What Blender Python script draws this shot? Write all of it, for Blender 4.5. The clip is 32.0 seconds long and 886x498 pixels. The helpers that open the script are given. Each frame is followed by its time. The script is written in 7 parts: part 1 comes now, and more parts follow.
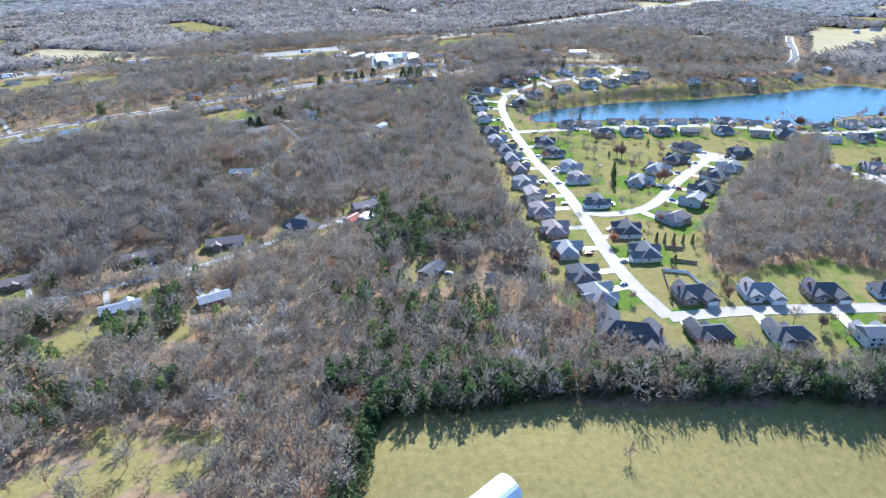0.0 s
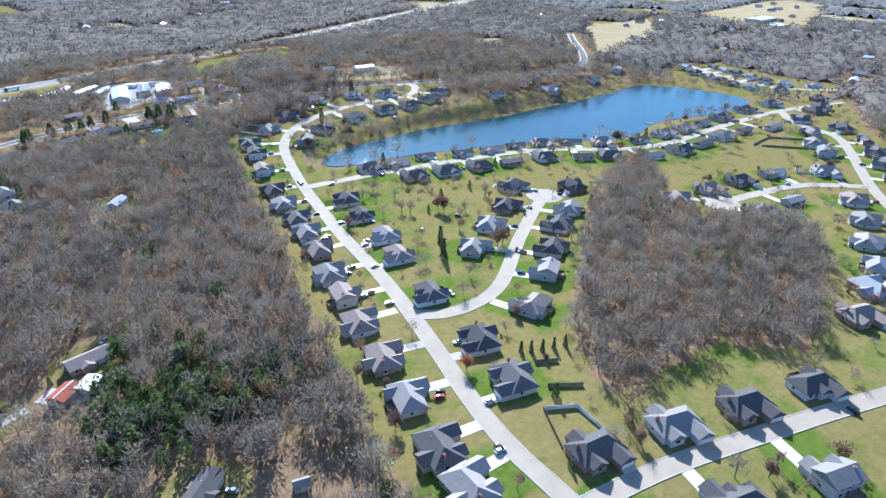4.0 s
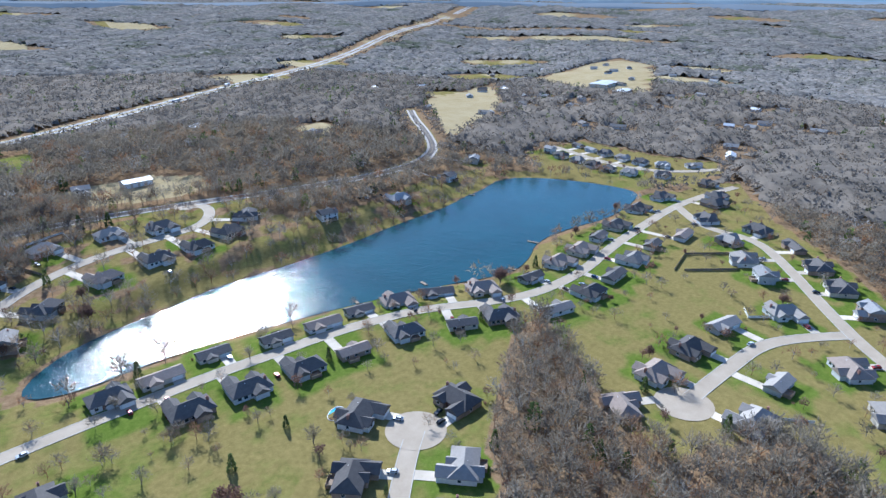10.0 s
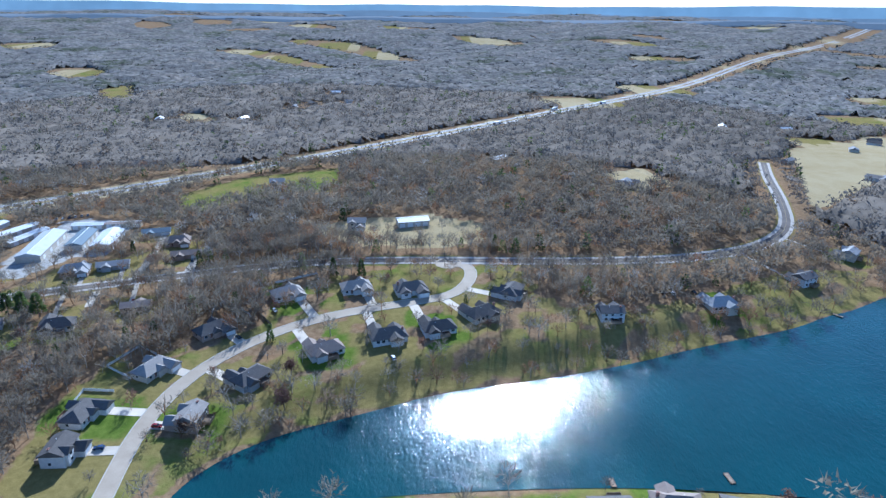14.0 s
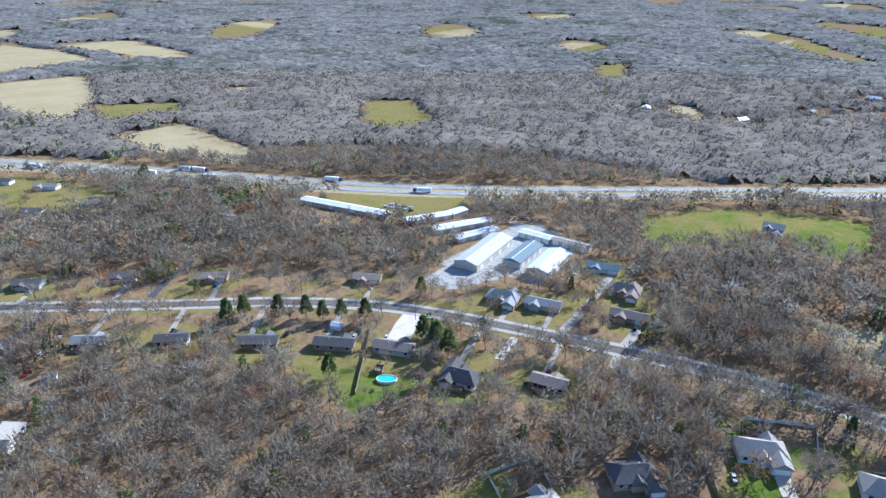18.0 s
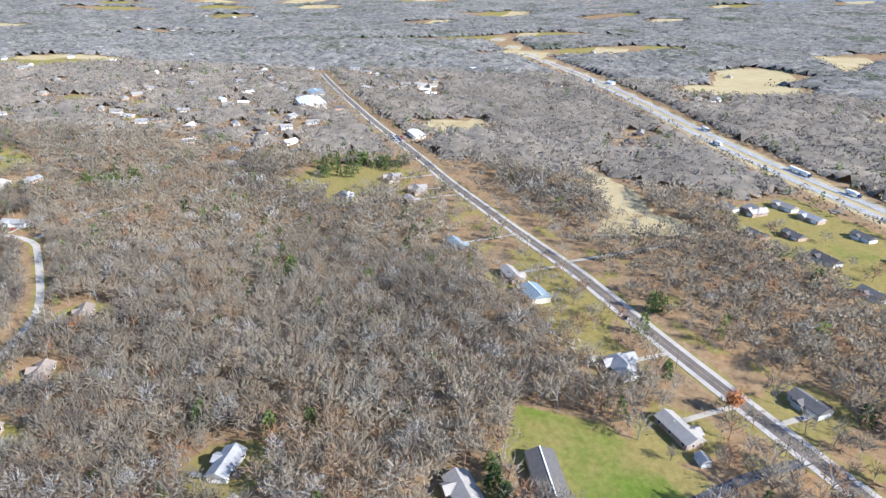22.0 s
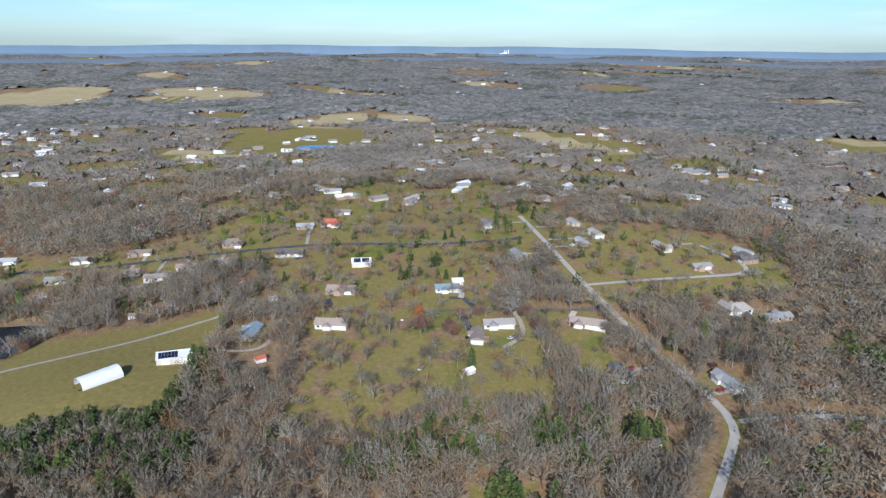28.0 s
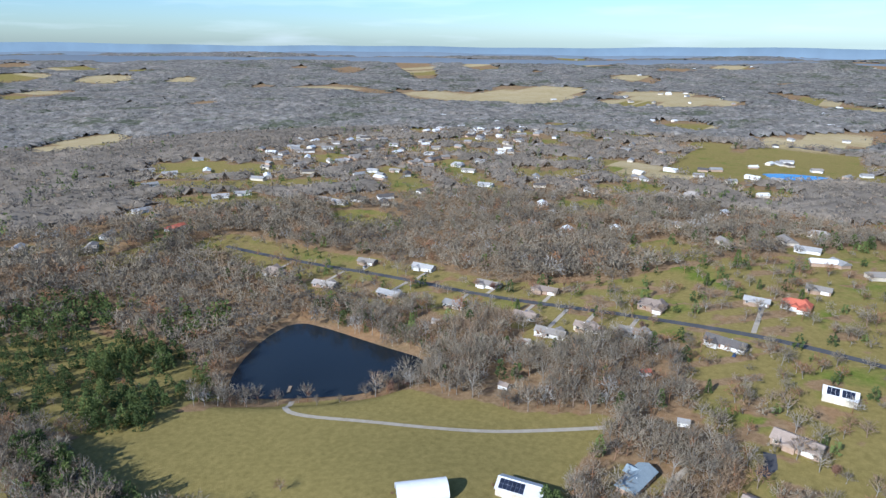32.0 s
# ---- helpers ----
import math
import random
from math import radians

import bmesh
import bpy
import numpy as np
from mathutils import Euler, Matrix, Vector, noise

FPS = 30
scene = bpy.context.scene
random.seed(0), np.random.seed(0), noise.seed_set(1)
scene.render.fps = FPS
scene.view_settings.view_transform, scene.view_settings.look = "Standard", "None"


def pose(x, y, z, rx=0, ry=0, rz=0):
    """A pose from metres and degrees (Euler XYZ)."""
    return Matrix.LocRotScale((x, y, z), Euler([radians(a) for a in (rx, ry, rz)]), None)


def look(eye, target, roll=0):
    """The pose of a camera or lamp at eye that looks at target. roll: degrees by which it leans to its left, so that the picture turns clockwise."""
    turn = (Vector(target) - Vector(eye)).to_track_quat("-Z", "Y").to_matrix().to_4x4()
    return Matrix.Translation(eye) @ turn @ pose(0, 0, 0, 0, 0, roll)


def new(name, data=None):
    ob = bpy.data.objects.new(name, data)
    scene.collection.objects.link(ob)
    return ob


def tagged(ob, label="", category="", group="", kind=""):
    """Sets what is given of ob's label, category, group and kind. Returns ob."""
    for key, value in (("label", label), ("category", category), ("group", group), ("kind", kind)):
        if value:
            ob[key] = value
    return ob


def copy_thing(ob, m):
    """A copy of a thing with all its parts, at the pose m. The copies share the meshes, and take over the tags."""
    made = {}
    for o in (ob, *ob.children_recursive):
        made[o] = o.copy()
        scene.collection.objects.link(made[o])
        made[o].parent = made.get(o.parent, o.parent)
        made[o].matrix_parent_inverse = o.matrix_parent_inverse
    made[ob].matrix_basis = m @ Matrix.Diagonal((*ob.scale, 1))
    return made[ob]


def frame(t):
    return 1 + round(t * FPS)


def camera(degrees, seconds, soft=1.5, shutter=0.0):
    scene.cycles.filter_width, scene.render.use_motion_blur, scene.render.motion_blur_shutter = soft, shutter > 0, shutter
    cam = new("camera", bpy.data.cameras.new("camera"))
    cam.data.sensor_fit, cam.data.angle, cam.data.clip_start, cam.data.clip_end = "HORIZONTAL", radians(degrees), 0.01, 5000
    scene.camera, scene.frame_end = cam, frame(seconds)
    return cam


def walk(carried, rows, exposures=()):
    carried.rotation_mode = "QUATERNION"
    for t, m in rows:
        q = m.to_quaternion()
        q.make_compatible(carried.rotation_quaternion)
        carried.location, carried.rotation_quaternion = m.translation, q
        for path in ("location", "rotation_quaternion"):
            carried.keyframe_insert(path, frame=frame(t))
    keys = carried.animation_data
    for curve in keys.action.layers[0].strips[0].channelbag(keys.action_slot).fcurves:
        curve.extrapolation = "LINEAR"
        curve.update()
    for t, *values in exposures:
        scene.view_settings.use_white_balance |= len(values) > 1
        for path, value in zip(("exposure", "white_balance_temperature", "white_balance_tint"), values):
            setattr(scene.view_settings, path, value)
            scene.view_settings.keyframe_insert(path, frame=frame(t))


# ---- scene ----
cam = camera(69.7, 32.0, soft=1.4)
PATH = [
    (0, (-4.578, -5.81, 174.199), (-4.587, -4.031, 173.284), 0.5),
    (0.5, (-3.742, 11.95, 173.974), (-3.715, 13.721, 173.046), 0.5),
    (1, (-3.101, 29.323, 173.846), (-3.022, 31.094, 172.921), 0.5),
    (1.5, (-2.388, 46.762, 173.818), (-2.229, 48.528, 172.894), 0.5),
    (2, (-0.857, 64.244, 173.872), (-0.597, 65.998, 172.948), 0.5),
    (2.5, (1.761, 81.341, 174.002), (2.122, 83.078, 173.078), 0.4),
    (3, (5.25, 98.079, 174.096), (5.684, 99.8, 173.174), 0.4),
    (3.5, (9.736, 114.69, 174.148), (10.245, 116.391, 173.227), 0.5),
    (4, (15.027, 131.171, 174.248), (15.597, 132.854, 173.329), 0.5),
    (4.5, (21.02, 147.552, 174.393), (21.649, 149.214, 173.476), 0.5),
    (6.5, (48.583, 210.244, 174.0), (49.418, 211.815, 173.087), 0.5),
    (7, (56.92, 225.43, 173.943), (57.753, 227.003, 173.031), 0.6),
    (7.5, (65.679, 240.267, 173.906), (66.508, 241.843, 172.997), 0.5),
    (8, (74.808, 254.887, 173.867), (75.632, 256.467, 172.958), 0.5),
    (8.5, (83.347, 270.113, 173.823), (84.184, 271.686, 172.916), 0.5),
    (9, (91.306, 285.782, 173.796), (92.186, 287.332, 172.889), 0.5),
    (9.5, (99.264, 301.389, 173.767), (100.204, 302.932, 172.91), 0.5),
    (10, (107.699, 316.437, 173.807), (108.706, 317.986, 173.041), 0.5),
    (10.5, (117.188, 331.073, 173.907), (118.239, 332.609, 173.174), 0.5),
    (11, (127.122, 345.161, 173.931), (128.205, 346.674, 173.199), 0.5),
    (11.5, (136.518, 358.655, 173.874), (137.595, 360.173, 173.143), 0.5),
    (12, (145.478, 372.352, 173.873), (146.364, 373.989, 173.143), 0.5),
    (12.5, (153.506, 386.846, 174.12), (154.248, 388.554, 173.39), 0.5),
    (13, (160.694, 401.962, 174.524), (161.262, 403.735, 173.794), 0.5),
    (13.5, (166.749, 417.586, 174.95), (167.108, 419.413, 174.22), 0.5),
    (14, (171.012, 433.337, 175.278), (171.115, 435.196, 174.549), 0.5),
    (14.5, (172.731, 449.325, 175.53), (172.607, 451.185, 174.807), 0.5),
    (15, (171.479, 465.648, 175.8), (171.15, 467.485, 175.082), 0.5),
    (15.5, (166.402, 482.067, 175.996), (165.901, 483.867, 175.284), 0.5),
    (17.5, (129.809, 545.764, 176.529), (128.877, 547.342, 175.728), 0.5),
    (18, (118.803, 560.393, 176.354), (117.674, 561.834, 175.548), 0.5),
    (18.5, (107.206, 573.485, 175.922), (105.866, 574.733, 175.118), 0.5),
    (19, (94.466, 584.432, 175.569), (92.946, 585.454, 174.767), 0.5),
    (19.5, (80.096, 592.81, 175.607), (78.433, 593.584, 174.809), 0.5),
    (20, (63.965, 598.962, 175.789), (62.202, 599.466, 174.99), 0.5),
    (20.5, (45.607, 602.437, 175.853), (43.787, 602.65, 175.051), 0.6),
    (21, (26.695, 603.507, 175.691), (24.864, 603.429, 174.891), 0.5),
    (21.5, (7.739, 602.084, 175.379), (5.94, 601.729, 174.58), 0.4),
    (22, (-10.353, 597.952, 175.063), (-12.082, 597.337, 174.268), 0.5),
    (22.5, (-27.049, 591.457, 175.076), (-28.67, 590.595, 174.284), 0.6),
    (23, (-41.775, 582.57, 175.536), (-43.281, 581.433, 174.874), 0.5),
    (23.5, (-55.245, 572.305, 176.082), (-56.614, 570.985, 175.462), 0.5),
    (24, (-68.315, 560.705, 176.525), (-69.57, 559.276, 175.906), 0.5),
    (24.5, (-80.575, 547.666, 176.86), (-81.711, 546.141, 176.239), 0.6),
    (25, (-91.789, 534.25, 176.94), (-92.786, 532.631, 176.32), 0.6),
    (25.5, (-101.605, 519.7, 177.14), (-102.444, 517.993, 176.521), 0.5),
    (27.5, (-129.231, 454.919, 177.602), (-129.575, 453.048, 176.985), 0.4),
    (28, (-132.917, 437.663, 177.432), (-133.12, 435.772, 176.815), 0.5),
    (28.5, (-134.703, 419.645, 177.27), (-134.767, 417.744, 176.653), 0.5),
    (29, (-134.964, 402.069, 177.28), (-134.88, 400.168, 176.662), 0.5),
    (29.5, (-133.679, 384.124, 177.324), (-133.439, 382.237, 176.704), 0.6),
    (30, (-131.284, 366.697, 177.241), (-130.873, 364.84, 176.623), 0.5),
    (30.5, (-126.873, 348.742, 177.203), (-126.309, 346.926, 176.583), 0.4),
    (31, (-121.716, 331.523, 177.333), (-120.987, 329.767, 176.713), 0.4),
    (31.5, (-115.123, 314.715, 177.438), (-114.231, 313.036, 176.816), 0.4),
    (32, (-108.935, 298.724, 177.51), (-107.882, 297.141, 176.89), 0.4),
]
walk(cam, [(t, look(eye, target, roll)) for t, eye, target, roll in PATH], exposures=[(0, 1.46, 5000, 8), (2, 1.4, 5050, 8), (4, 1.2, 5150, 8), (8, 0.9, 5250, 8), (11, 0.82, 5150, 8), (14, 0.76, 4820, 7), (17, 1.0, 5000, 7), (18, 1.02, 5150, 7), (19, 0.94, 5450, 8), (21, 1.25, 5700, 9), (22.2, 1.3, 5750, 9), (23, 1.1, 5700, 8), (24, 0.6, 5700, 8), (25, 0.54, 5700, 8), (28, 0.36, 5650, 8), (30, 0.32, 5600, 8), (32, 0.56, 5600, 8)])

# ---- world, sun ----
SUN_ELEVATION, SUN_AZIMUTH = radians(31), radians(10)  # azimuth from +y towards +x
world = bpy.data.worlds.new("world")
scene.world = world
world.use_nodes = True
wn = world.node_tree.nodes
sky = wn.new("ShaderNodeTexSky")
sky.sky_type, sky.sun_disc = "NISHITA", False
sky.sun_elevation, sky.sun_rotation = SUN_ELEVATION, SUN_AZIMUTH
sky.altitude, sky.air_density, sky.dust_density, sky.ozone_density = 200, 1.0, 0.5, 2.4
wn["Background"].inputs["Strength"].default_value = 0.095
tint = wn.new("ShaderNodeMix")  # clear cold air
tint.data_type, tint.blend_type = "RGBA", "MULTIPLY"
tint.inputs[0].default_value, tint.inputs[7].default_value = 1.0, (0.76, 0.93, 1.13, 1)
world.node_tree.links.new(sky.outputs[0], tint.inputs[6])
wl = world.node_tree.links
streak = wn.new("ShaderNodeMapping")
streak.inputs["Scale"].default_value = (1.0, 1.0, 9.0)
wl.new(wn.new("ShaderNodeTexCoord").outputs["Generated"], streak.inputs["Vector"])
cloud = wn.new("ShaderNodeTexNoise")
cloud.inputs["Scale"].default_value, cloud.inputs["Detail"].default_value = 5.0, 6.0
wl.new(streak.outputs[0], cloud.inputs["Vector"])
veil = wn.new("ShaderNodeValToRGB")
veil.color_ramp.elements[0].position, veil.color_ramp.elements[1].position = 0.5, 0.72
veil.color_ramp.elements[1].color = (0.24, 0.24, 0.24, 1)
wl.new(cloud.outputs["Fac"], veil.inputs["Fac"])
cover_sky = wn.new("ShaderNodeMix")
cover_sky.data_type = "RGBA"
cover_sky.inputs[7].default_value = (9.0, 9.6, 10.4, 1)
wl.new(veil.outputs["Color"], cover_sky.inputs[0])
wl.new(tint.outputs[2], cover_sky.inputs[6])
wl.new(cover_sky.outputs[2], wn["Background"].inputs["Color"])
sun = new("sun", bpy.data.lights.new("sun", "SUN"))
sun.data.energy, sun.data.angle, sun.data.color = 5.0, radians(0.53), (1.0, 0.95, 0.88)
toward = Vector((math.sin(SUN_AZIMUTH) * math.cos(SUN_ELEVATION), math.cos(SUN_AZIMUTH) * math.cos(SUN_ELEVATION), math.sin(SUN_ELEVATION)))
sun.matrix_world = look(toward * 900 + Vector((0, 400, 0)), (0, 400, 0))

# ---- materials ----
def node_mat(name, rough=0.8, metal=0.0, spec=0.3):
    m = bpy.data.materials.new(name)
    m.use_nodes = True
    b = m.node_tree.nodes["Principled BSDF"]
    b.inputs["Roughness"].default_value, b.inputs["Metallic"].default_value = rough, metal
    b.inputs["Specular IOR Level"].default_value = spec
    return m, m.node_tree.nodes, m.node_tree.links, b


def noise_node(nt, links, scale, detail=4.0, rough=0.6, coord=None, distort=0.0):
    n = nt.new("ShaderNodeTexNoise")
    n.inputs["Scale"].default_value, n.inputs["Detail"].default_value = scale, detail
    n.inputs["Roughness"].default_value, n.inputs["Distortion"].default_value = rough, distort
    if coord:
        links.new(coord, n.inputs["Vector"])
    return n.outputs["Fac"]


def ramp_node(nt, links, fac, stops):
    r = nt.new("ShaderNodeValToRGB")
    e = r.color_ramp.elements
    while len(e) < len(stops):
        e.new(0.5)
    for k, (p, c) in zip(e, stops):
        k.position, k.color = p, (*c, 1)
    links.new(fac, r.inputs["Fac"])
    return r.outputs["Color"]


def mix_node(nt, links, fac, a, b, mode="MIX"):
    m = nt.new("ShaderNodeMix")
    m.data_type, m.blend_type = "RGBA", mode
    for value, slot in ((fac, m.inputs[0]), (a, m.inputs[6]), (b, m.inputs[7])):
        if isinstance(value, (int, float)):
            slot.default_value = value
        elif isinstance(value, tuple):
            slot.default_value = (*value, 1)
        else:
            links.new(value, slot)
    return m.outputs[2]


def math_node(nt, links, op, a, b=0.0, clamp=False):
    m = nt.new("ShaderNodeMath")
    m.operation, m.use_clamp = op, clamp
    for value, slot in ((a, m.inputs[0]), (b, m.inputs[1])):
        if isinstance(value, (int, float)):
            slot.default_value = value
        else:
            links.new(value, slot)
    return m.outputs[0]


def bump_node(nt, links, bsdf, height_fac, strength, distance):
    b = nt.new("ShaderNodeBump")
    b.inputs["Strength"].default_value, b.inputs["Distance"].default_value = strength, distance
    links.new(height_fac, b.inputs["Height"])
    links.new(b.outputs["Normal"], bsdf.inputs["Normal"])


def position(nt):
    return nt.new("ShaderNodeNewGeometry").outputs["Position"]


def surface(name, low, high, coarse=0.3, fine=4.0, rough=0.8, metal=0.0, bump=0.3, spread=0.18, spec=0.3, own=True):
    """A plain weathered surface: two tones at two scales, a tint of its own for each object, fine relief."""
    m, nt, ln, b = node_mat(name, rough, metal, spec)
    p = position(nt)
    a = noise_node(nt, ln, coarse, 5, 0.6, p)
    f = noise_node(nt, ln, fine, 4, 0.7, p)
    t = math_node(nt, ln, "ADD", math_node(nt, ln, "MULTIPLY", a, 0.65), math_node(nt, ln, "MULTIPLY", f, 0.35))
    c = ramp_node(nt, ln, t, [(0.32, low), (0.68, high)])
    if own:
        r = nt.new("ShaderNodeObjectInfo").outputs["Random"]
        k = math_node(nt, ln, "ADD", math_node(nt, ln, "MULTIPLY", r, 2 * spread), 1 - spread)
        h = nt.new("ShaderNodeHueSaturation")
        ln.new(k, h.inputs["Value"])
        ln.new(c, h.inputs["Color"])
        c = h.outputs["Color"]
    ln.new(c, b.inputs["Base Color"])
    if bump:
        bump_node(nt, ln, b, f, bump, 0.05)
    return m


def ground_material():
    m, nt, ln, b = node_mat("ground", 0.95, 0, 0.0)
    p = position(nt)
    cover = nt.new("ShaderNodeAttribute")
    cover.attribute_name = "cover"
    sep = nt.new("ShaderNodeSeparateColor")
    ln.new(cover.outputs["Color"], sep.inputs[0])
    big, mid, small, tiny = (noise_node(nt, ln, s, d, 0.62, p) for s, d in ((0.012, 4), (0.06, 6), (0.35, 6), (2.2, 4)))
    litter = ramp_node(nt, ln, small, [(0.25, (0.165, 0.105, 0.058)), (0.5, (0.26, 0.172, 0.097)), (0.78, (0.36, 0.255, 0.15))])
    litter = mix_node(nt, ln, math_node(nt, ln, "MULTIPLY", ramp_node(nt, ln, mid, [(0.55, (0, 0, 0)), (0.72, (1, 1, 1))]), 0.45), litter, (0.12, 0.11, 0.05))
    rusty = ramp_node(nt, ln, noise_node(nt, ln, 0.035, 5, 0.65, p), [(0.52, (0, 0, 0)), (0.7, (1, 1, 1))])
    litter = mix_node(nt, ln, math_node(nt, ln, "MULTIPLY", rusty, 0.55), litter, (0.34, 0.185, 0.085))
    green = ramp_node(nt, ln, small, [(0.25, (0.085, 0.13, 0.018)), (0.75, (0.17, 0.21, 0.04))])
    tan = ramp_node(nt, ln, small, [(0.25, (0.185, 0.15, 0.05)), (0.75, (0.3, 0.236, 0.088))])
    patch = math_node(nt, ln, "ADD", math_node(nt, ln, "MULTIPLY", big, 0.55), math_node(nt, ln, "MULTIPLY", mid, 0.45))
    patch = math_node(nt, ln, "SUBTRACT", patch, math_node(nt, ln, "MULTIPLY", math_node(nt, ln, "SUBTRACT", cover.outputs["Alpha"], 0.58), 0.5))
    lawn = mix_node(nt, ln, ramp_node(nt, ln, patch, [(0.39, (0, 0, 0)), (0.56, (1, 1, 1))]), green, tan)
    field = ramp_node(nt, ln, patch, [(0.36, (0.3, 0.235, 0.11)), (0.52, (0.42, 0.325, 0.18)), (0.66, (0.48, 0.385, 0.23))])
    field = mix_node(nt, ln, math_node(nt, ln, "MULTIPLY", small, 0.5), field, (0.3, 0.25, 0.12))
    gravel = ramp_node(nt, ln, small, [(0.3, (0.3, 0.28, 0.25)), (0.7, (0.5, 0.48, 0.44))])
    edge = math_node(nt, ln, "SUBTRACT", noise_node(nt, ln, 0.22, 5, 0.7, p), 0.5)

    def crisp(channel):
        v = math_node(nt, ln, "ADD", channel, math_node(nt, ln, "MULTIPLY", edge, 0.9))
        return ramp_node(nt, ln, v, [(0.38, (0, 0, 0)), (0.62, (1, 1, 1))])

    c = mix_node(nt, ln, crisp(sep.outputs[0]), litter, lawn)
    c = mix_node(nt, ln, crisp(sep.outputs[1]), c, field)
    c = mix_node(nt, ln, crisp(sep.outputs[2]), c, gravel)
    c = mix_node(nt, ln, 0.5, c, ramp_node(nt, ln, tiny, [(0.3, (0.55, 0.55, 0.55)), (0.7, (1.0, 1.0, 1.0))]), "MULTIPLY")
    rows = nt.new("ShaderNodeTexWave")  # mowing and wheel tracks
    rows.inputs["Scale"].default_value, rows.inputs["Distortion"].default_value, rows.inputs["Detail"].default_value = 0.09, 2.5, 3.0
    turned = nt.new("ShaderNodeMapping")
    turned.inputs["Rotation"].default_value = (0, 0, radians(62))
    ln.new(p, turned.inputs["Vector"])
    ln.new(turned.outputs[0], rows.inputs["Vector"])
    c = mix_node(nt, ln, 0.07, c, ramp_node(nt, ln, rows.outputs["Fac"], [(0.2, (0.7, 0.72, 0.7)), (0.8, (1, 1, 1))]), "MULTIPLY")
    ln.new(c, b.inputs["Base Color"])
    bump_node(nt, ln, b, math_node(nt, ln, "ADD", small, tiny), 0.6, 0.25)
    return m


def foliage_material(name, stops, rough=0.75, through_light=0.35, hold=0.5, play=0.24, wander=0.5, lift=0.6, grain=0.0):
    """Colour by each plant's own tone, with a little play between its pieces."""
    m, nt, ln, b = node_mat(name, rough, 0, 0.0)
    tone = nt.new("ShaderNodeAttribute")
    tone.attribute_name = "tone"
    isle = nt.new("ShaderNodeNewGeometry").outputs["Random Per Island"]
    c = ramp_node(nt, ln, tone.outputs["Fac"], stops)
    v = math_node(nt, ln, "ADD", math_node(nt, ln, "MULTIPLY", isle, play), 1 - play / 2)
    p = position(nt)
    drift = math_node(nt, ln, "ADD", noise_node(nt, ln, 0.012, 4, 0.6, p), noise_node(nt, ln, 0.09, 4, 0.65, p))
    v = math_node(nt, ln, "MULTIPLY", v, math_node(nt, ln, "ADD", math_node(nt, ln, "MULTIPLY", drift, wander), 1 - wander))
    facing = nt.new("ShaderNodeNewGeometry").outputs["Normal"]
    if grain:  # lit treetops and shaded gaps painted by noise; cedar stands among bare trees
        crown_shade = ramp_node(nt, ln, noise_node(nt, ln, grain, 6, 0.8, p), [(0.3, (0.3, 0.3, 0.3)), (0.5, (0.85, 0.85, 0.85)), (0.72, (1.5, 1.5, 1.5))])
        c = mix_node(nt, ln, 1.0, c, crown_shade, "MULTIPLY")
        stands = math_node(nt, ln, "ADD", math_node(nt, ln, "MULTIPLY", noise_node(nt, ln, 0.006, 4, 0.6, p), 0.6), math_node(nt, ln, "MULTIPLY", noise_node(nt, ln, 0.05, 4, 0.7, p), 0.4))
        c = mix_node(nt, ln, ramp_node(nt, ln, stands, [(0.53, (0, 0, 0)), (0.6, (0.85, 0.85, 0.85))]), c, (0.06, 0.068, 0.042))
    h = nt.new("ShaderNodeHueSaturation")
    ln.new(v, h.inputs["Value"])
    ln.new(c, h.inputs["Color"])
    ln.new(h.outputs["Color"], b.inputs["Base Color"])
    soft = nt.new("ShaderNodeVectorMath")  # fine twigs catch light all round
    soft.operation = "MULTIPLY_ADD"
    soft.inputs[1].default_value, soft.inputs[2].default_value = (hold, hold, hold), (0.0, 0.03, lift)
    ln.new(facing, soft.inputs[0])
    even = nt.new("ShaderNodeVectorMath")
    even.operation = "NORMALIZE"
    ln.new(soft.outputs[0], even.inputs[0])
    ln.new(even.outputs[0], b.inputs["Normal"])
    if through_light:
        glow = nt.new("ShaderNodeBsdfTranslucent")
        ln.new(h.outputs["Color"], glow.inputs["Color"])
        both = nt.new("ShaderNodeMixShader")
        both.inputs[0].default_value = through_light
        ln.new(b.outputs[0], both.inputs[1])
        ln.new(glow.outputs[0], both.inputs[2])
        ln.new(both.outputs[0], nt["Material Output"].inputs["Surface"])
    return m


def water_material(name, colour, rough, wave):
    m, nt, ln, b = node_mat(name, rough, 0, 0.5)
    b.inputs["IOR"].default_value = 1.33
    p = position(nt)
    stretch = nt.new("ShaderNodeMapping")
    stretch.inputs["Rotation"].default_value = (0, 0, radians(25))
    stretch.inputs["Scale"].default_value = (1.0, 0.45, 1.0)
    ln.new(p, stretch.inputs["Vector"])
    w = noise_node(nt, ln, 0.85, 5, 0.62, stretch.outputs["Vector"])
    w = math_node(nt, ln, "ADD", w, math_node(nt, ln, "MULTIPLY", noise_node(nt, ln, 0.28, 3, 0.6, stretch.outputs["Vector"]), 1.5))
    calm = noise_node(nt, ln, 0.02, 3, 0.5, p)
    c = ramp_node(nt, ln, calm, [(0.35, colour), (0.7, tuple(v * 1.35 for v in colour))])
    ln.new(c, b.inputs["Base Color"])
    bump_node(nt, ln, b, w, wave, 0.35)
    return m


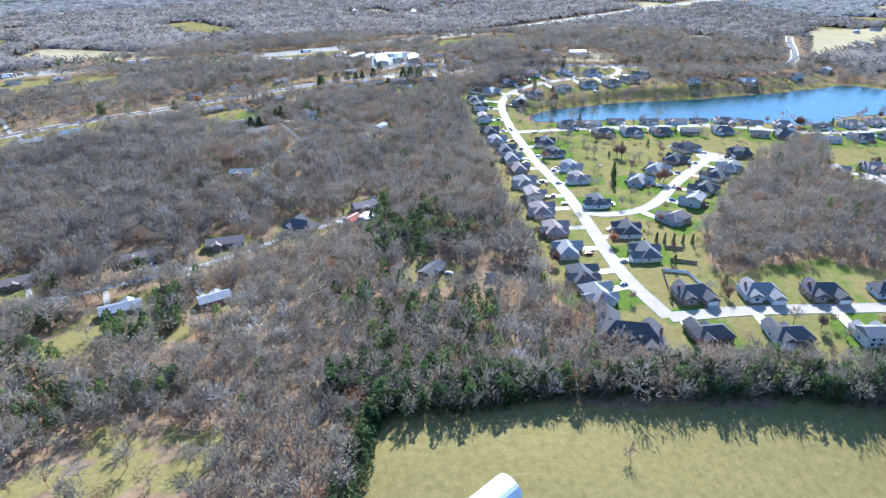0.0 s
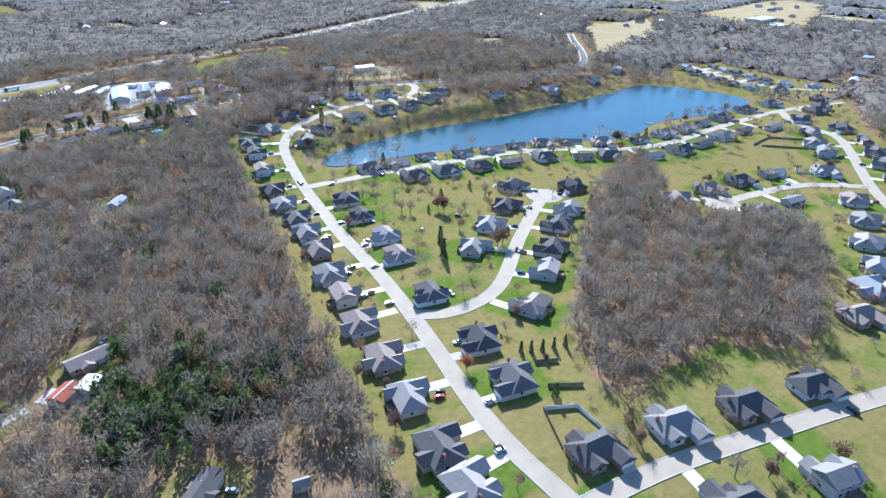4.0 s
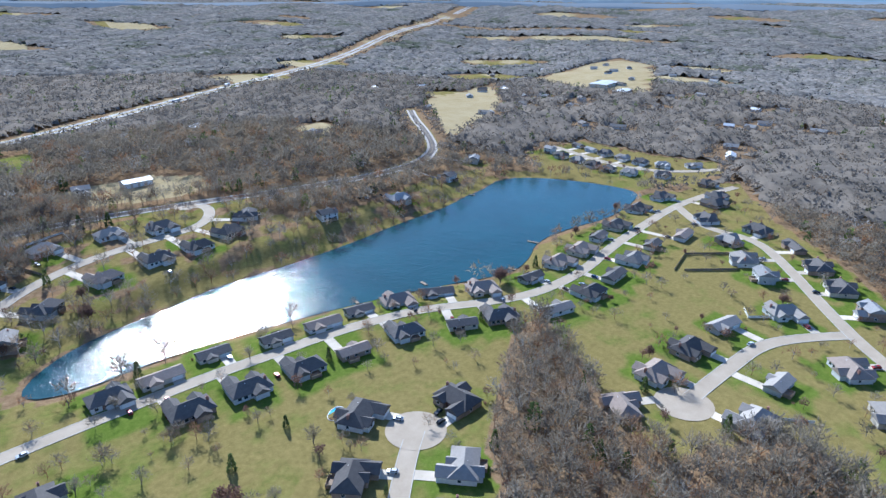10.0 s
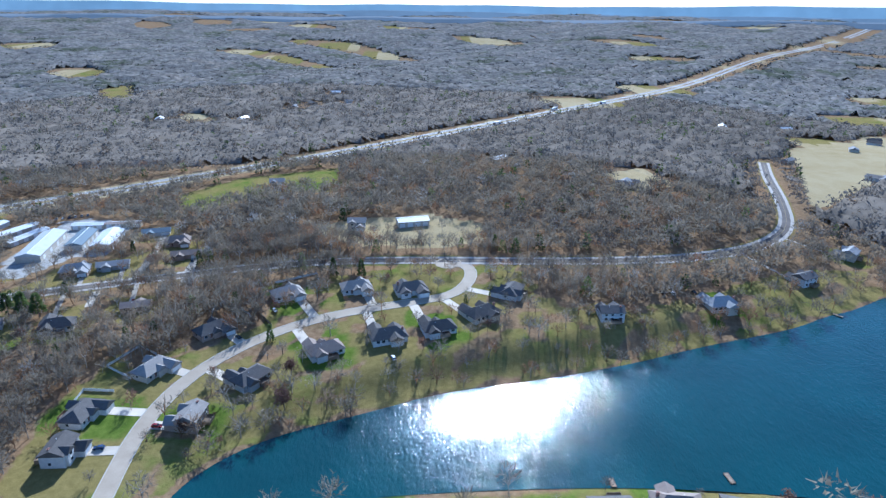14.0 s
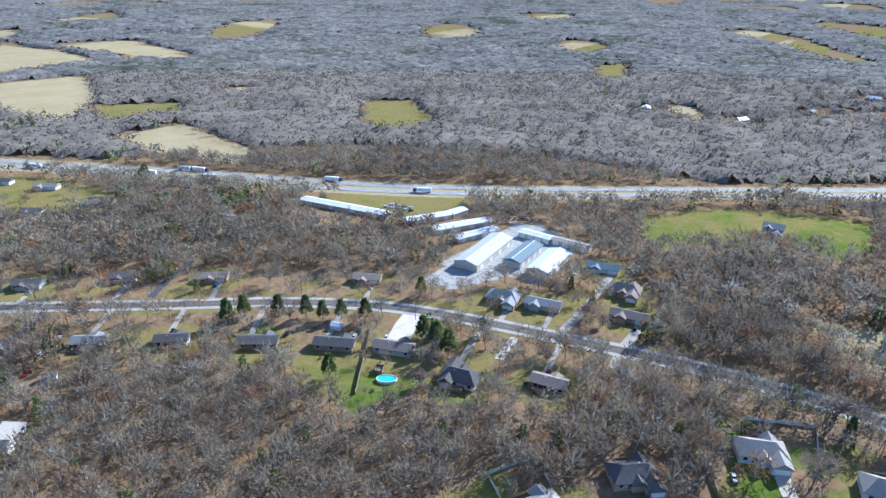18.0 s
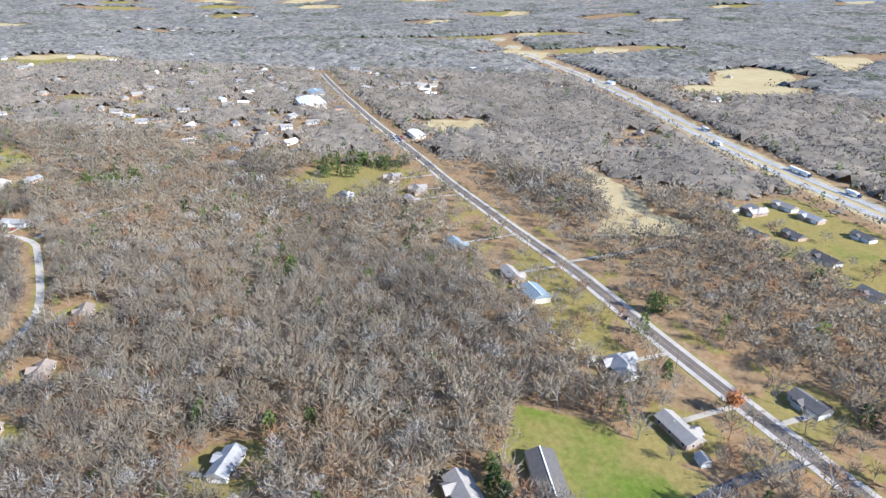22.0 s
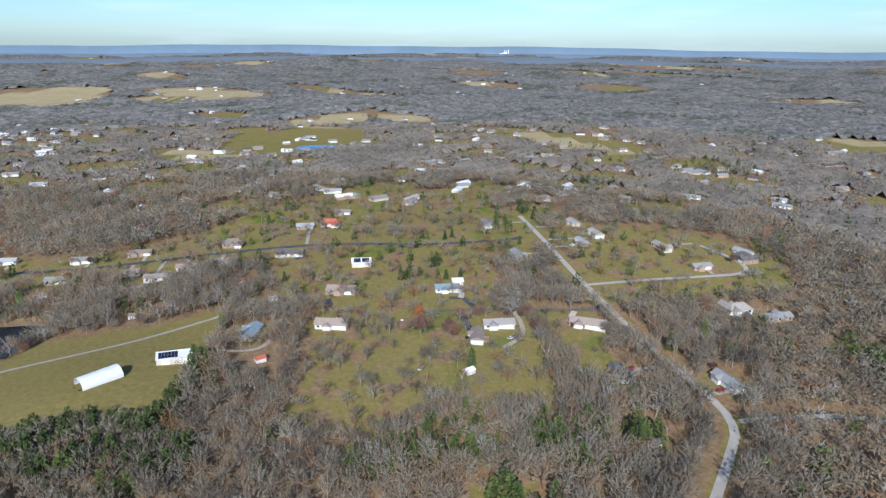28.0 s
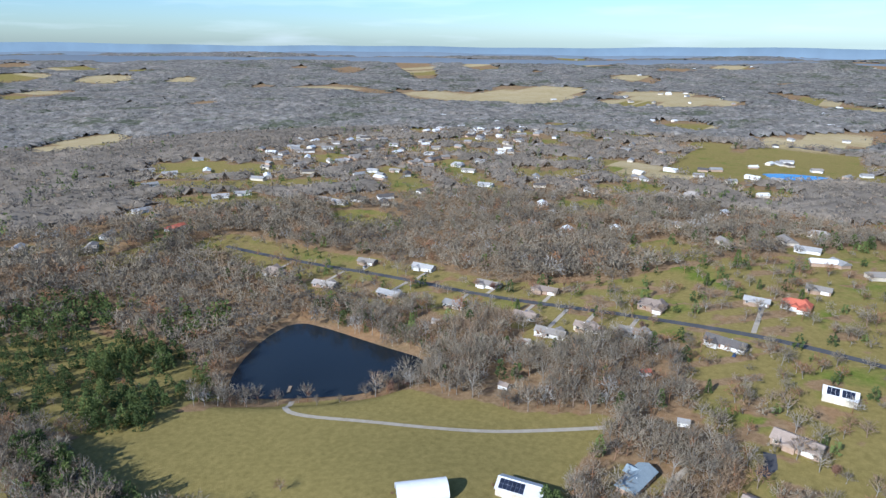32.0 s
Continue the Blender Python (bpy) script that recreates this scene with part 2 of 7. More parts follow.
def shingle_material(name, low, high):
    m, nt, ln, b = node_mat(name, 0.85, 0, 0.1)
    tc = nt.new("ShaderNodeTexCoord").outputs["Object"]
    rows = nt.new("ShaderNodeTexWave")
    rows.wave_type, rows.bands_direction, rows.wave_profile = "BANDS", "Z", "SAW"
    rows.inputs["Scale"].default_value, rows.inputs["Distortion"].default_value = 2.2, 0.6
    ln.new(tc, rows.inputs["Vector"])
    a = noise_node(nt, ln, 0.6, 5, 0.65, tc)
    f = noise_node(nt, ln, 7.0, 3, 0.7, tc)
    t = math_node(nt, ln, "ADD", math_node(nt, ln, "MULTIPLY", a, 0.5), math_node(nt, ln, "MULTIPLY", f, 0.5))
    c = ramp_node(nt, ln, t, [(0.3, low), (0.7, high)])
    r = nt.new("ShaderNodeObjectInfo").outputs["Random"]
    h = nt.new("ShaderNodeHueSaturation")
    ln.new(math_node(nt, ln, "ADD", math_node(nt, ln, "MULTIPLY", r, 0.4), 0.8), h.inputs["Value"])
    ln.new(c, h.inputs["Color"])
    ln.new(h.outputs["Color"], b.inputs["Base Color"])
    bump_node(nt, ln, b, math_node(nt, ln, "ADD", rows.outputs["Fac"], f), 0.35, 0.03)
    return m


def siding_material(name, low, high):
    m, nt, ln, b = node_mat(name, 0.6, 0, 0.3)
    tc = nt.new("ShaderNodeTexCoord").outputs["Object"]
    rows = nt.new("ShaderNodeTexWave")
    rows.wave_type, rows.bands_direction, rows.wave_profile = "BANDS", "Z", "SAW"
    rows.inputs["Scale"].default_value = 1.6
    ln.new(tc, rows.inputs["Vector"])
    a = noise_node(nt, ln, 0.8, 5, 0.65, tc)
    ln.new(ramp_node(nt, ln, a, [(0.3, low), (0.7, high)]), b.inputs["Base Color"])
    bump_node(nt, ln, b, rows.outputs["Fac"], 0.4, 0.02)
    return m


GROUND = ground_material()
WATER = water_material("lake_water", (0.007, 0.041, 0.046), 0.05, 0.48)
POND_WATER = water_material("pond_water", (0.01, 0.014, 0.018), 0.06, 0.25)
BLUE_WATER = water_material("far_pond_water", (0.03, 0.16, 0.36), 0.2, 0.3)
POOL_WATER = water_material("pool_water", (0.08, 0.42, 0.62), 0.08, 0.2)
CONCRETE = surface("pale_concrete", (0.335, 0.27, 0.195), (0.435, 0.358, 0.268), 0.12, 1.5, 0.85, bump=0.2, own=False, spec=0.15)
DRIVE = surface("driveway_concrete", (0.46, 0.39, 0.3), (0.6, 0.52, 0.415), 0.2, 2.0, 0.85, bump=0.2, spec=0.15)
KERB = surface("kerb_concrete", (0.38, 0.35, 0.3), (0.5, 0.465, 0.41), 0.3, 3.0, 0.85, own=False)
ASPHALT = surface("worn_asphalt", (0.1, 0.082, 0.07), (0.16, 0.132, 0.113), 0.1, 2.0, 0.9, own=False, spec=0.15)
SHOULDER = surface("pale_shoulder", (0.31, 0.275, 0.235), (0.43, 0.385, 0.335), 0.15, 2.0, 0.9, own=False)
LANE_CONCRETE = surface("freeway_concrete", (0.235, 0.222, 0.205), (0.33, 0.313, 0.29), 0.1, 1.5, 0.85, own=False, spec=0.15)
DARK_ASPHALT = surface("dark_asphalt", (0.05, 0.05, 0.055), (0.09, 0.09, 0.095), 0.12, 2.0, 0.9, own=False)
GRAVEL = surface("pale_gravel", (0.28, 0.24, 0.19), (0.41, 0.36, 0.29), 0.3, 3.0, 0.95, bump=0.5, own=False)
YELLOW = surface("yellow_paint", (0.2, 0.16, 0.08), (0.34, 0.26, 0.1), 0.5, 5, 0.7, own=False)
WHITE_PAINT = surface("white_paint", (0.62, 0.62, 0.6), (0.78, 0.78, 0.76), 0.5, 5, 0.6)
ROOFS = {
    "d": shingle_material("charcoal_shingles", (0.085, 0.077, 0.072), (0.155, 0.14, 0.13)),
    "g": shingle_material("grey_shingles", (0.22, 0.195, 0.17), (0.33, 0.3, 0.27)),
    "b": shingle_material("brown_shingles", (0.215, 0.165, 0.135), (0.32, 0.26, 0.215)),
    "l": shingle_material("pale_grey_shingles", (0.24, 0.232, 0.224), (0.36, 0.35, 0.34)),
    "u": shingle_material("blue_grey_roofing", (0.16, 0.2, 0.225), (0.25, 0.295, 0.32)),
    "r": shingle_material("red_roofing", (0.34, 0.09, 0.06), (0.46, 0.14, 0.09)),
    "s": surface("white_roof_sheet", (0.66, 0.66, 0.65), (0.8, 0.8, 0.79), 0.4, 5, 0.45),
}
ROOF_WORDS = {"d": "charcoal shingle", "g": "grey shingle", "b": "brown shingle", "l": "pale grey", "u": "blue-grey", "r": "red", "s": "white metal"}
WALLS = [
    ("white-sided", siding_material("white_siding", (0.52, 0.51, 0.49), (0.64, 0.63, 0.61))),
    ("beige-sided", siding_material("beige_siding", (0.46, 0.41, 0.33), (0.58, 0.52, 0.43))),
    ("tan brick", surface("tan_brick", (0.26, 0.18, 0.13), (0.38, 0.28, 0.21), 0.5, 6, 0.85)),
    ("grey-sided", siding_material("grey_siding", (0.34, 0.34, 0.33), (0.46, 0.46, 0.45))),
]
TRIM = surface("white_trim", (0.68, 0.68, 0.66), (0.8, 0.8, 0.78), 1, 6, 0.5, own=False)
GLASS = node_mat("window_glass", 0.06, 0, 0.6)[0]
GLASS.node_tree.nodes["Principled BSDF"].inputs["Base Color"].default_value = (0.03, 0.04, 0.05, 1)
DOOR = surface("front_door_paint", (0.12, 0.06, 0.04), (0.22, 0.12, 0.08), 1, 5, 0.5)
BRICK = surface("chimney_brick", (0.24, 0.12, 0.09), (0.36, 0.2, 0.15), 1, 6, 0.9)
DECK = surface("deck_boards", (0.2, 0.14, 0.09), (0.34, 0.25, 0.17), 0.6, 5, 0.8)
FENCE = surface("fence_boards", (0.14, 0.11, 0.08), (0.24, 0.2, 0.15), 0.5, 4, 0.85)
WHITE_FENCE = surface("white_vinyl", (0.7, 0.7, 0.68), (0.8, 0.8, 0.78), 1, 5, 0.5)
STEEL = surface("white_steel_sheet", (0.5, 0.5, 0.49), (0.63, 0.63, 0.62), 0.25, 3, 0.5)
PANEL = surface("solar_cells", (0.012, 0.016, 0.03), (0.025, 0.03, 0.05), 1, 5, 0.15)
TYRE = surface("tyre_rubber", (0.015, 0.015, 0.015), (0.03, 0.03, 0.03), 2, 8, 0.9, own=False)
CARS = [surface(n, a, tuple(v * 1.25 for v in a), 1, 6, 0.25, metal=0.3, bump=0, spec=0.5) for n, a in
        (("white_car_paint", (0.62, 0.62, 0.62)), ("black_car_paint", (0.018, 0.018, 0.02)), ("silver_car_paint", (0.35, 0.36, 0.37)), ("red_car_paint", (0.28, 0.03, 0.025)), ("blue_car_paint", (0.04, 0.07, 0.16)))]
CAR_WORDS = ["white", "black", "silver", "red", "dark blue"]
POLE_WOOD = surface("pole_wood", (0.12, 0.09, 0.07), (0.22, 0.18, 0.14), 1, 5, 0.9)
BARE = foliage_material("bare_twigs", [(0.0, (0.11, 0.094, 0.081)), (0.35, (0.232, 0.195, 0.145)), (0.6, (0.305, 0.258, 0.19)), (0.75, (0.27, 0.18, 0.108)), (0.88, (0.3, 0.155, 0.082)), (0.93, (0.27, 0.245, 0.21)), (1.0, (0.37, 0.34, 0.3))])
EVERGREEN = foliage_material("evergreen_needles", [(0.0, (0.065, 0.088, 0.036)), (0.5, (0.115, 0.15, 0.052)), (1.0, (0.18, 0.215, 0.072))], through_light=0.35)
LEAFY = foliage_material("clinging_leaves", [(0.0, (0.17, 0.105, 0.085)), (0.5, (0.26, 0.15, 0.1)), (1.0, (0.42, 0.18, 0.07))])
BARK = surface("bark", (0.14, 0.115, 0.095), (0.26, 0.22, 0.18), 1, 5, 0.95)
# Greyer than the near twigs: some distance haze is mixed into the colour.
HAZED_BARE = foliage_material("distant_woods", [(0.0, (0.145, 0.138, 0.128)), (0.5, (0.192, 0.178, 0.16)), (0.85, (0.228, 0.196, 0.162)), (1.0, (0.085, 0.1, 0.07))], through_light=0, hold=1.0, play=0.16, wander=1.0, lift=0.06, grain=0.06)
FAR_WOODS = foliage_material("leafless_canopy", [(0.0, (0.158, 0.138, 0.115)), (0.4, (0.212, 0.182, 0.148)), (0.7, (0.252, 0.212, 0.166)), (0.8, (0.25, 0.172, 0.112)), (1.0, (0.28, 0.252, 0.212))], through_light=0.2, hold=0.8, play=0.2, wander=0.9, lift=0.28)
LAMP_GREY = surface("galvanised_steel", (0.3, 0.31, 0.32), (0.45, 0.46, 0.47), 1, 6, 0.4, metal=0.8, own=False)
LINER = surface("pool_rim", (0.6, 0.6, 0.58), (0.75, 0.75, 0.73), 1, 6, 0.5, own=False)
CANVAS = surface("white_cover_sheet", (0.72, 0.72, 0.71), (0.84, 0.84, 0.83), 0.3, 3, 0.5)
# ---- plan of the place: centre lines of roads, shores and edges of open land ----
DAM_STREET = [(622, 872), (624, 854), (623, 820), (623, 794), (627, 768), (635, 746), (652, 726), (672, 712), (700, 700)]
MAIN_STREET = [(103.8, 253.8), (90.6, 295.6), (86.4, 362.5), (80.2, 425), (68.5, 485), (63.1, 533.8), (57.5,
    580), (53.1, 637.5), (52.5, 672.5), (61.2, 705), (81.2, 732.5), (111.2, 753.8), (141.2, 764.4), (175, 772.5),
    (197.5, 780), (210, 801.2), (210, 821.2), (196.2, 826.2)]
CORNER_STREET = [(103.8, 253.8), (141.2, 260.4), (181.2, 261.9), (227.5, 263.8), (300, 263.8), (375, 267.5)]
CURVED_STREET = [(83.1, 383.8), (98.8, 377.2), (116.8, 381.2), (133.8, 391.6), (148.1, 410.8), (162.8, 434.6),
    (183.1, 462.5), (205, 491.2), (217.5, 505)]
LAKE_STREET = [(57.5, 577.5), (91.8, 584.5), (125, 590), (157.5, 594.4), (187.5, 596.6), (221.2, 599.8),
    (258.2, 599.1), (277.5, 596.5), (306.2, 586.8), (328.8, 580.5), (352.5, 578.8), (392.5, 586.2), (438.8,
    606.2), (488.8, 623.8), (558.8, 646.9), (616.2, 653.8), (658.8, 653.8)]
EAST_STREET = [(562.5, 643.8), (535, 600), (546.2, 560), (517.5, 520), (485.8, 482.5), (462.5, 453.8), (446.2,
    431.2), (420, 386.2), (390, 356.2), (356.2, 327.5)]
COURT_STREET = [(328.8, 456.6), (352.5, 460.8), (376.2, 464.5), (402, 468.5), (425.6, 464.4), (456.6, 449)]
COUNTY_ROAD = [(-1608.8, -375), (-1436.2, -276.2), (-1063.8, -3.2), (-801.2, 193.8), (-631.2, 343.8), (-552.5,
    406.2), (-487.5, 465), (-402.5, 540), (-327.5, 596.2), (-272.5, 641.2), (-227.5, 680), (-187.5, 715), (-150,
    750), (-108.8, 778.8), (-75, 795), (-25, 810), (25, 822.5), (71.2, 831.2), (123.8, 833.8), (195, 830.6), (260,
    826.2), (303.8, 826.2), (351.2, 830), (410, 850), (448.8, 875), (481.2, 910), (512.5, 981.2), (543.8, 1060),
    (573.8, 1123.8)]
FREEWAY = [(-1867.5, 90), (-1385, 363.8), (-956.2, 571.2), (-737.5, 677.5), (-593.8, 762.5), (-487.5, 818.8),
    (-362.5, 881.2), (-243.8, 940), (-125, 1025), (0, 1131.2), (162.5, 1275), (268.8, 1362.5), (418.8, 1485),
    (565, 1616.2), (795, 1873.8), (1205, 2360), (1692.5, 2798.8), (2180, 3246.2), (2451.2, 3585)]
NORTH_ROAD = [(-275, -168.8), (-280, -83.8), (-285, -15), (-294.4, 61.2), (-303.8, 123.8), (-313.8, 173.8),
    (-290, 205.6), (-250, 255), (-228.8, 275), (-197.1, 291.2), (-169.4, 307.5), (-146.2, 320.5), (-122, 342),
    (-106, 356), (-80, 372)]
NORTH_ROAD_SPUR = [(-313.8, 173.8), (-342.5, 172.5), (-367.5, 172.1), (-412.5, 187.5)]
NORTH_LANE = [(-288.8, 4.4), (-331.2, -2.1), (-384.4, -7.5), (-426.9, -11.8), (-435, -33.8), (-416.2, -71.2)]
TOWN_STREET = [(375, -62), (274.3, -77.3), (197.1, -90.7), (106.4, -91.5), (32.9, -96.7), (-27.4, -98.4),
    (-73.4, -101), (-106.6, -99), (-136.6, -95.5), (-167.6, -90.5), (-207.4, -90.8), (-248.4, -94.2), (-262.6,
    -100.5)]
GRAVEL_TRACK = [(129.4, 89.4), (118.7, 105.3), (106.8, 108.6), (72.6, 96.4), (41.8, 87.5), (14.9, 75.5),
    (-8.4, 58), (-30.1, 41.2)]
FARM_LANE = [(-151.2, 466.2), (-140, 493.8), (-130, 525), (-145, 556.2), (-167.5, 588.8)]
LAKE = [(493.8, 800), (542.5, 760), (574.1, 696.8), (544.4, 676), (491.9, 656.5), (449.8, 657), (406.2,
    648.4), (380, 625), (355, 613.8), (327.5, 618.8), (295.5, 623.8), (261.2, 627.5), (213.4, 628.8), (163.8,
    627.5), (130, 623.8), (100, 615.6), (75, 622.5), (85, 645), (108.8, 665), (151.2, 681.2), (186.2, 696.2),
    (230.6, 703.8), (262.5, 711.2), (293.5, 720), (334.4, 735), (393.8, 751.2), (425, 767.5), (446.2, 773.8)]
POND = [(160, 106.2), (175, 96.2), (191.2, 71.2), (203.1, 42.5), (205, 13.1), (178.8, 9.1), (138.1, 9.4),
    (86.2, 7.1), (94.8, 41.2), (102.5, 62.5), (121.2, 78.8), (140, 93.8)]
FAR_POND = [(19, -732), (-24, -760), (-86, -756), (-73, -708), (0, -698)]
NEIGHBOURHOOD = [(75, 244), (52, 276), (46, 319), (44, 358), (40, 396), (34, 434), (34, 542), (22, 575), (14,
    629), (10, 680), (18, 725), (50, 756), (78, 750), (72, 675), (65, 625), (100, 610), (162, 622), (250, 625),
    (355, 611), (406, 644), (494, 652), (575, 681), (675, 662), (600, 581), (550, 500), (475, 400), (388, 328),
    (312, 281), (250, 238), (188, 216), (100, 222)]
SOUTH_SHORE = [(34, 732), (54, 773), (85, 802), (142, 813), (204, 836), (241, 815), (255, 774), (279, 752),
    (358, 784), (443, 831), (494, 826), (492, 800), (394, 751), (294, 720), (231, 704), (186, 697), (149, 679),
    (115, 670), (86, 650), (72, 627)]
DAM = [(494, 800), (542, 760), (574, 696), (600, 700), (562, 775), (506, 815)]
FARM_MEADOW = [(-43, 1012), (1, 1075), (97, 1106), (109, 995), (47, 1006), (-15, 953)]
FARM_YARD = [(78, 901), (143, 917), (187, 924), (234, 895), (225, 865), (190, 851), (142, 860)]
HILL_YARD = [(361, 1028), (410, 1066), (420, 978), (371, 977)]
HILL_HOMES = [(646, 1196), (894, 1349), (716, 1094), (524, 944), (564, 1031)]
SCHOOL_FIELD = [(983, 1341), (1421, 1508), (1361, 1349), (986, 1039), (943, 1150)]
HOMES_BY_DAM = [(580, 866), (672, 870), (690, 778), (720, 720), (690, 690), (620, 690), (595, 712), (559, 758), (534, 791)]
STRIPED_LAWN = [(-238, 584), (-213, 633), (-182, 625), (-181, 594), (-204, 552), (-235, 552)]
LAWN_WEST = [(-375, 555), (-326, 586), (-280, 585), (-294, 554)]
FIELD_WEST = [(-453, 556), (-469, 606), (-484, 633), (-532, 582), (-491, 557)]
LAWN_POOL = [(-104, 718), (-90, 732), (-46, 750), (-37, 739), (-44, 708), (-84, 707)]
LAWN_OFFICE = [(-35, 813), (-23, 871), (-15, 866), (-9, 816)]
YARD_STEEL = [(-100, 823), (-111, 868), (-112, 940), (-97, 947), (-51, 933), (-44, 858), (-65, 856), (-82,
    820)]
FREEWAY_VERGE = [(-274, 878), (-247, 930), (-170, 970), (-154, 919), (-191, 888)]
HOMES_FREEWAY = [(-547, 646), (-605, 703), (-505, 777), (-405, 787), (-382, 739), (-416, 713), (-481, 664)]
FIELD_A = [(-1447, 668), (-1532, 746), (-1404, 848), (-1286, 754), (-1174, 661)]
FIELD_B = [(-977, 864), (-1097, 954), (-1078, 1067), (-824, 969), (-717, 882), (-813, 861)]
FIELD_C = [(-1920, 917), (-2002, 1093), (-1464, 908)]
FIELD_D = [(-1523, 1038), (-1840, 1213), (-1232, 1158), (-1198, 964)]
FIELD_E = [(-1703, 1280), (-1584, 1433), (-1151, 1323), (-1133, 1270), (-1391, 1214)]
FIELD_F = [(-785, 947), (-711, 1032), (-662, 1005), (-688, 918)]
FIELD_G = [(-607, 889), (-610, 967), (-448, 952), (-396, 911), (-512, 885)]
FIELD_H = [(-534, 1216), (-488, 1255), (-390, 1185), (-381, 1128), (-436, 1111)]
FIELD_I = [(-478, 1834), (-437, 1889), (-320, 1620), (-364, 1614)]
FIELD_J = [(-518, 598), (-573, 580), (-645, 522), (-486, 570), (-470, 636), (-518, 613)]
NORTH_YARDS = [(-88, 82), (-144, 16), (-128, -70), (-208, -182), (-257, -136), (-247, -22), (-198, 37), (-223,
    85), (-222, 166), (-192, 156), (-157, 150), (-89, 155)]
WEST_YARDS = [(33, -164), (-32, -256), (-130, -318), (-201, -293), (-289, -388), (-204, 66), (-89, 118), (-88,
    79), (-92, 36), (-62, 8), (-40, -51), (-4, -62), (48, -62), (107, -60), (174, -38), (254, -32), (230, -111),
    (132, -113)]
YARD_C = [(-227, 39), (-249, 44), (-279, 46), (-276, 78), (-264, 112), (-241, 119), (-213, 109)]
BARN_FIELD = [(-36, 146), (-36, 185), (75, 190), (150, 198), (176, 190), (170, 160), (156, 138), (135, 102),
    (121, 85), (85, 55), (15, 50), (-28, 31), (-35, 100)]
HILLTOP_FIELD = [(141, -682), (147, -903), (-0, -1042), (-102, -1011), (-117, -766), (37, -619)]
HILLTOP_DRY = [(83, -1106), (-128, -1316), (-101, -1079), (52, -1056)]
FIELD_K = [(1145, -1954), (848, -2100), (671, -1467), (989, -1645)]
FIELD_L = [(698, -2066), (520, -2163), (224, -1765), (487, -1617)]
LANE_HOMES = [(-284, -115), (-393, -126), (-445, -65), (-425, 4), (-310, 20)]
LAWN_E = [(-244, 99), (-272, 100), (-273, 143), (-246, 136)]
FIELD_M = [(1371, -1604), (802, -1988), (694, -1422), (1016, -1439)]
FIELD_N = [(1725, -1382), (1669, -1625), (1311, -1526)]
FIELD_O = [(677, -1939), (253, -1842), (201, -1725), (380, -1569)]
FIELD_P = [(421, 46), (438, -39), (408, -24), (397, 36)]
FIELD_Q = [(777, -246), (706, -324), (608, -265), (660, -196)]
NORTH_MEADOW = [(-153, 144), (-154, 172), (-118, 184), (-85, 172), (-85, 142)]
YARD_R = [(-196, 235), (-188, 255), (-166, 249), (-161, 234), (-173, 204)]
YARD_S = [(-191, 277), (-167, 294), (-160, 276), (-165, 265), (-181, 262)]
YARD_T = [(-144, 264), (-131, 264), (-120, 232), (-128, 224)]
LAWN_U = [(-480, 262), (-555, 275), (-574, 383), (-491, 373), (-472, 326)]
LAWN_V = [(-407, 507), (-421, 526), (-342, 569), (-293, 568), (-320, 540)]
FIELD_X = [(-777, 284), (-823, 366), (-772, 388), (-732, 337)]
YARD_Y = [(-160, 227), (-200, 210), (-201, 242), (-169, 294), (-145, 281)]
VALLEY_LAWN = [(-187, 77), (-226, 65), (-226, 152), (-177, 156)]
CEDAR_PASTURE = [(334, 165), (299, 112), (218, 92), (163, 112), (157, 145), (162, 176), (218, 195), (265, 196)]
EAST_WOODS = [(243, 489), (272, 516), (307, 549), (330, 554), (315, 506), (290, 463), (296, 434), (336, 426),
    (350, 416), (340, 386), (290, 347), (224, 322), (180, 306), (139, 300), (157, 356)]
EAST_EDGE = [(328, 381), (315, 355), (272, 318), (243, 297), (210, 314), (256, 349)]
GROVE = [(-225, -34), (-258, -24), (-276, 23), (-274, 34), (-249, 42), (-228, 35), (-221, 1)]
LAKE_LOTS_WOODS = [(19, 731), (36, 769), (67, 782), (96, 787), (125, 790), (119, 775), (108, 785), (90, 779),
    (86, 752), (64, 736), (62, 748), (52, 738), (31, 712)]
LAWN_LAND = [NEIGHBOURHOOD, SOUTH_SHORE, DAM, FARM_MEADOW, HOMES_BY_DAM, STRIPED_LAWN, LAWN_WEST, LAWN_POOL,
    LAWN_OFFICE, FREEWAY_VERGE, HOMES_FREEWAY, FIELD_F, FIELD_H, FIELD_I, NORTH_YARDS, WEST_YARDS, YARD_C,
    BARN_FIELD, HILLTOP_FIELD, LANE_HOMES, LAWN_E, FIELD_P, FIELD_Q, NORTH_MEADOW, YARD_R, YARD_S, YARD_T, LAWN_U,
    LAWN_V, YARD_Y, VALLEY_LAWN, CEDAR_PASTURE]
DRY_LAND = [FARM_YARD, HILL_YARD, HILL_HOMES, SCHOOL_FIELD, FIELD_WEST, FIELD_A, FIELD_B, FIELD_C, FIELD_D,
    FIELD_E, FIELD_G, FIELD_J, HILLTOP_DRY, FIELD_K, FIELD_L, FIELD_M, FIELD_N, FIELD_O, FIELD_X]
GRAVEL_LAND = [YARD_STEEL]
SIDE_LANES = [[(-397.7, 547.6), (-413, 566), (-430, 587), (-456, 614)], [(-6.6, 816), (-8.4, 844), (-12.2, 878), (-16, 899)], [(27.3, 806), (24, 828), (23, 850)], [(-66, 758), (-75, 777), (-81, 797)], [(-18.8, 780), (-23, 801)]]
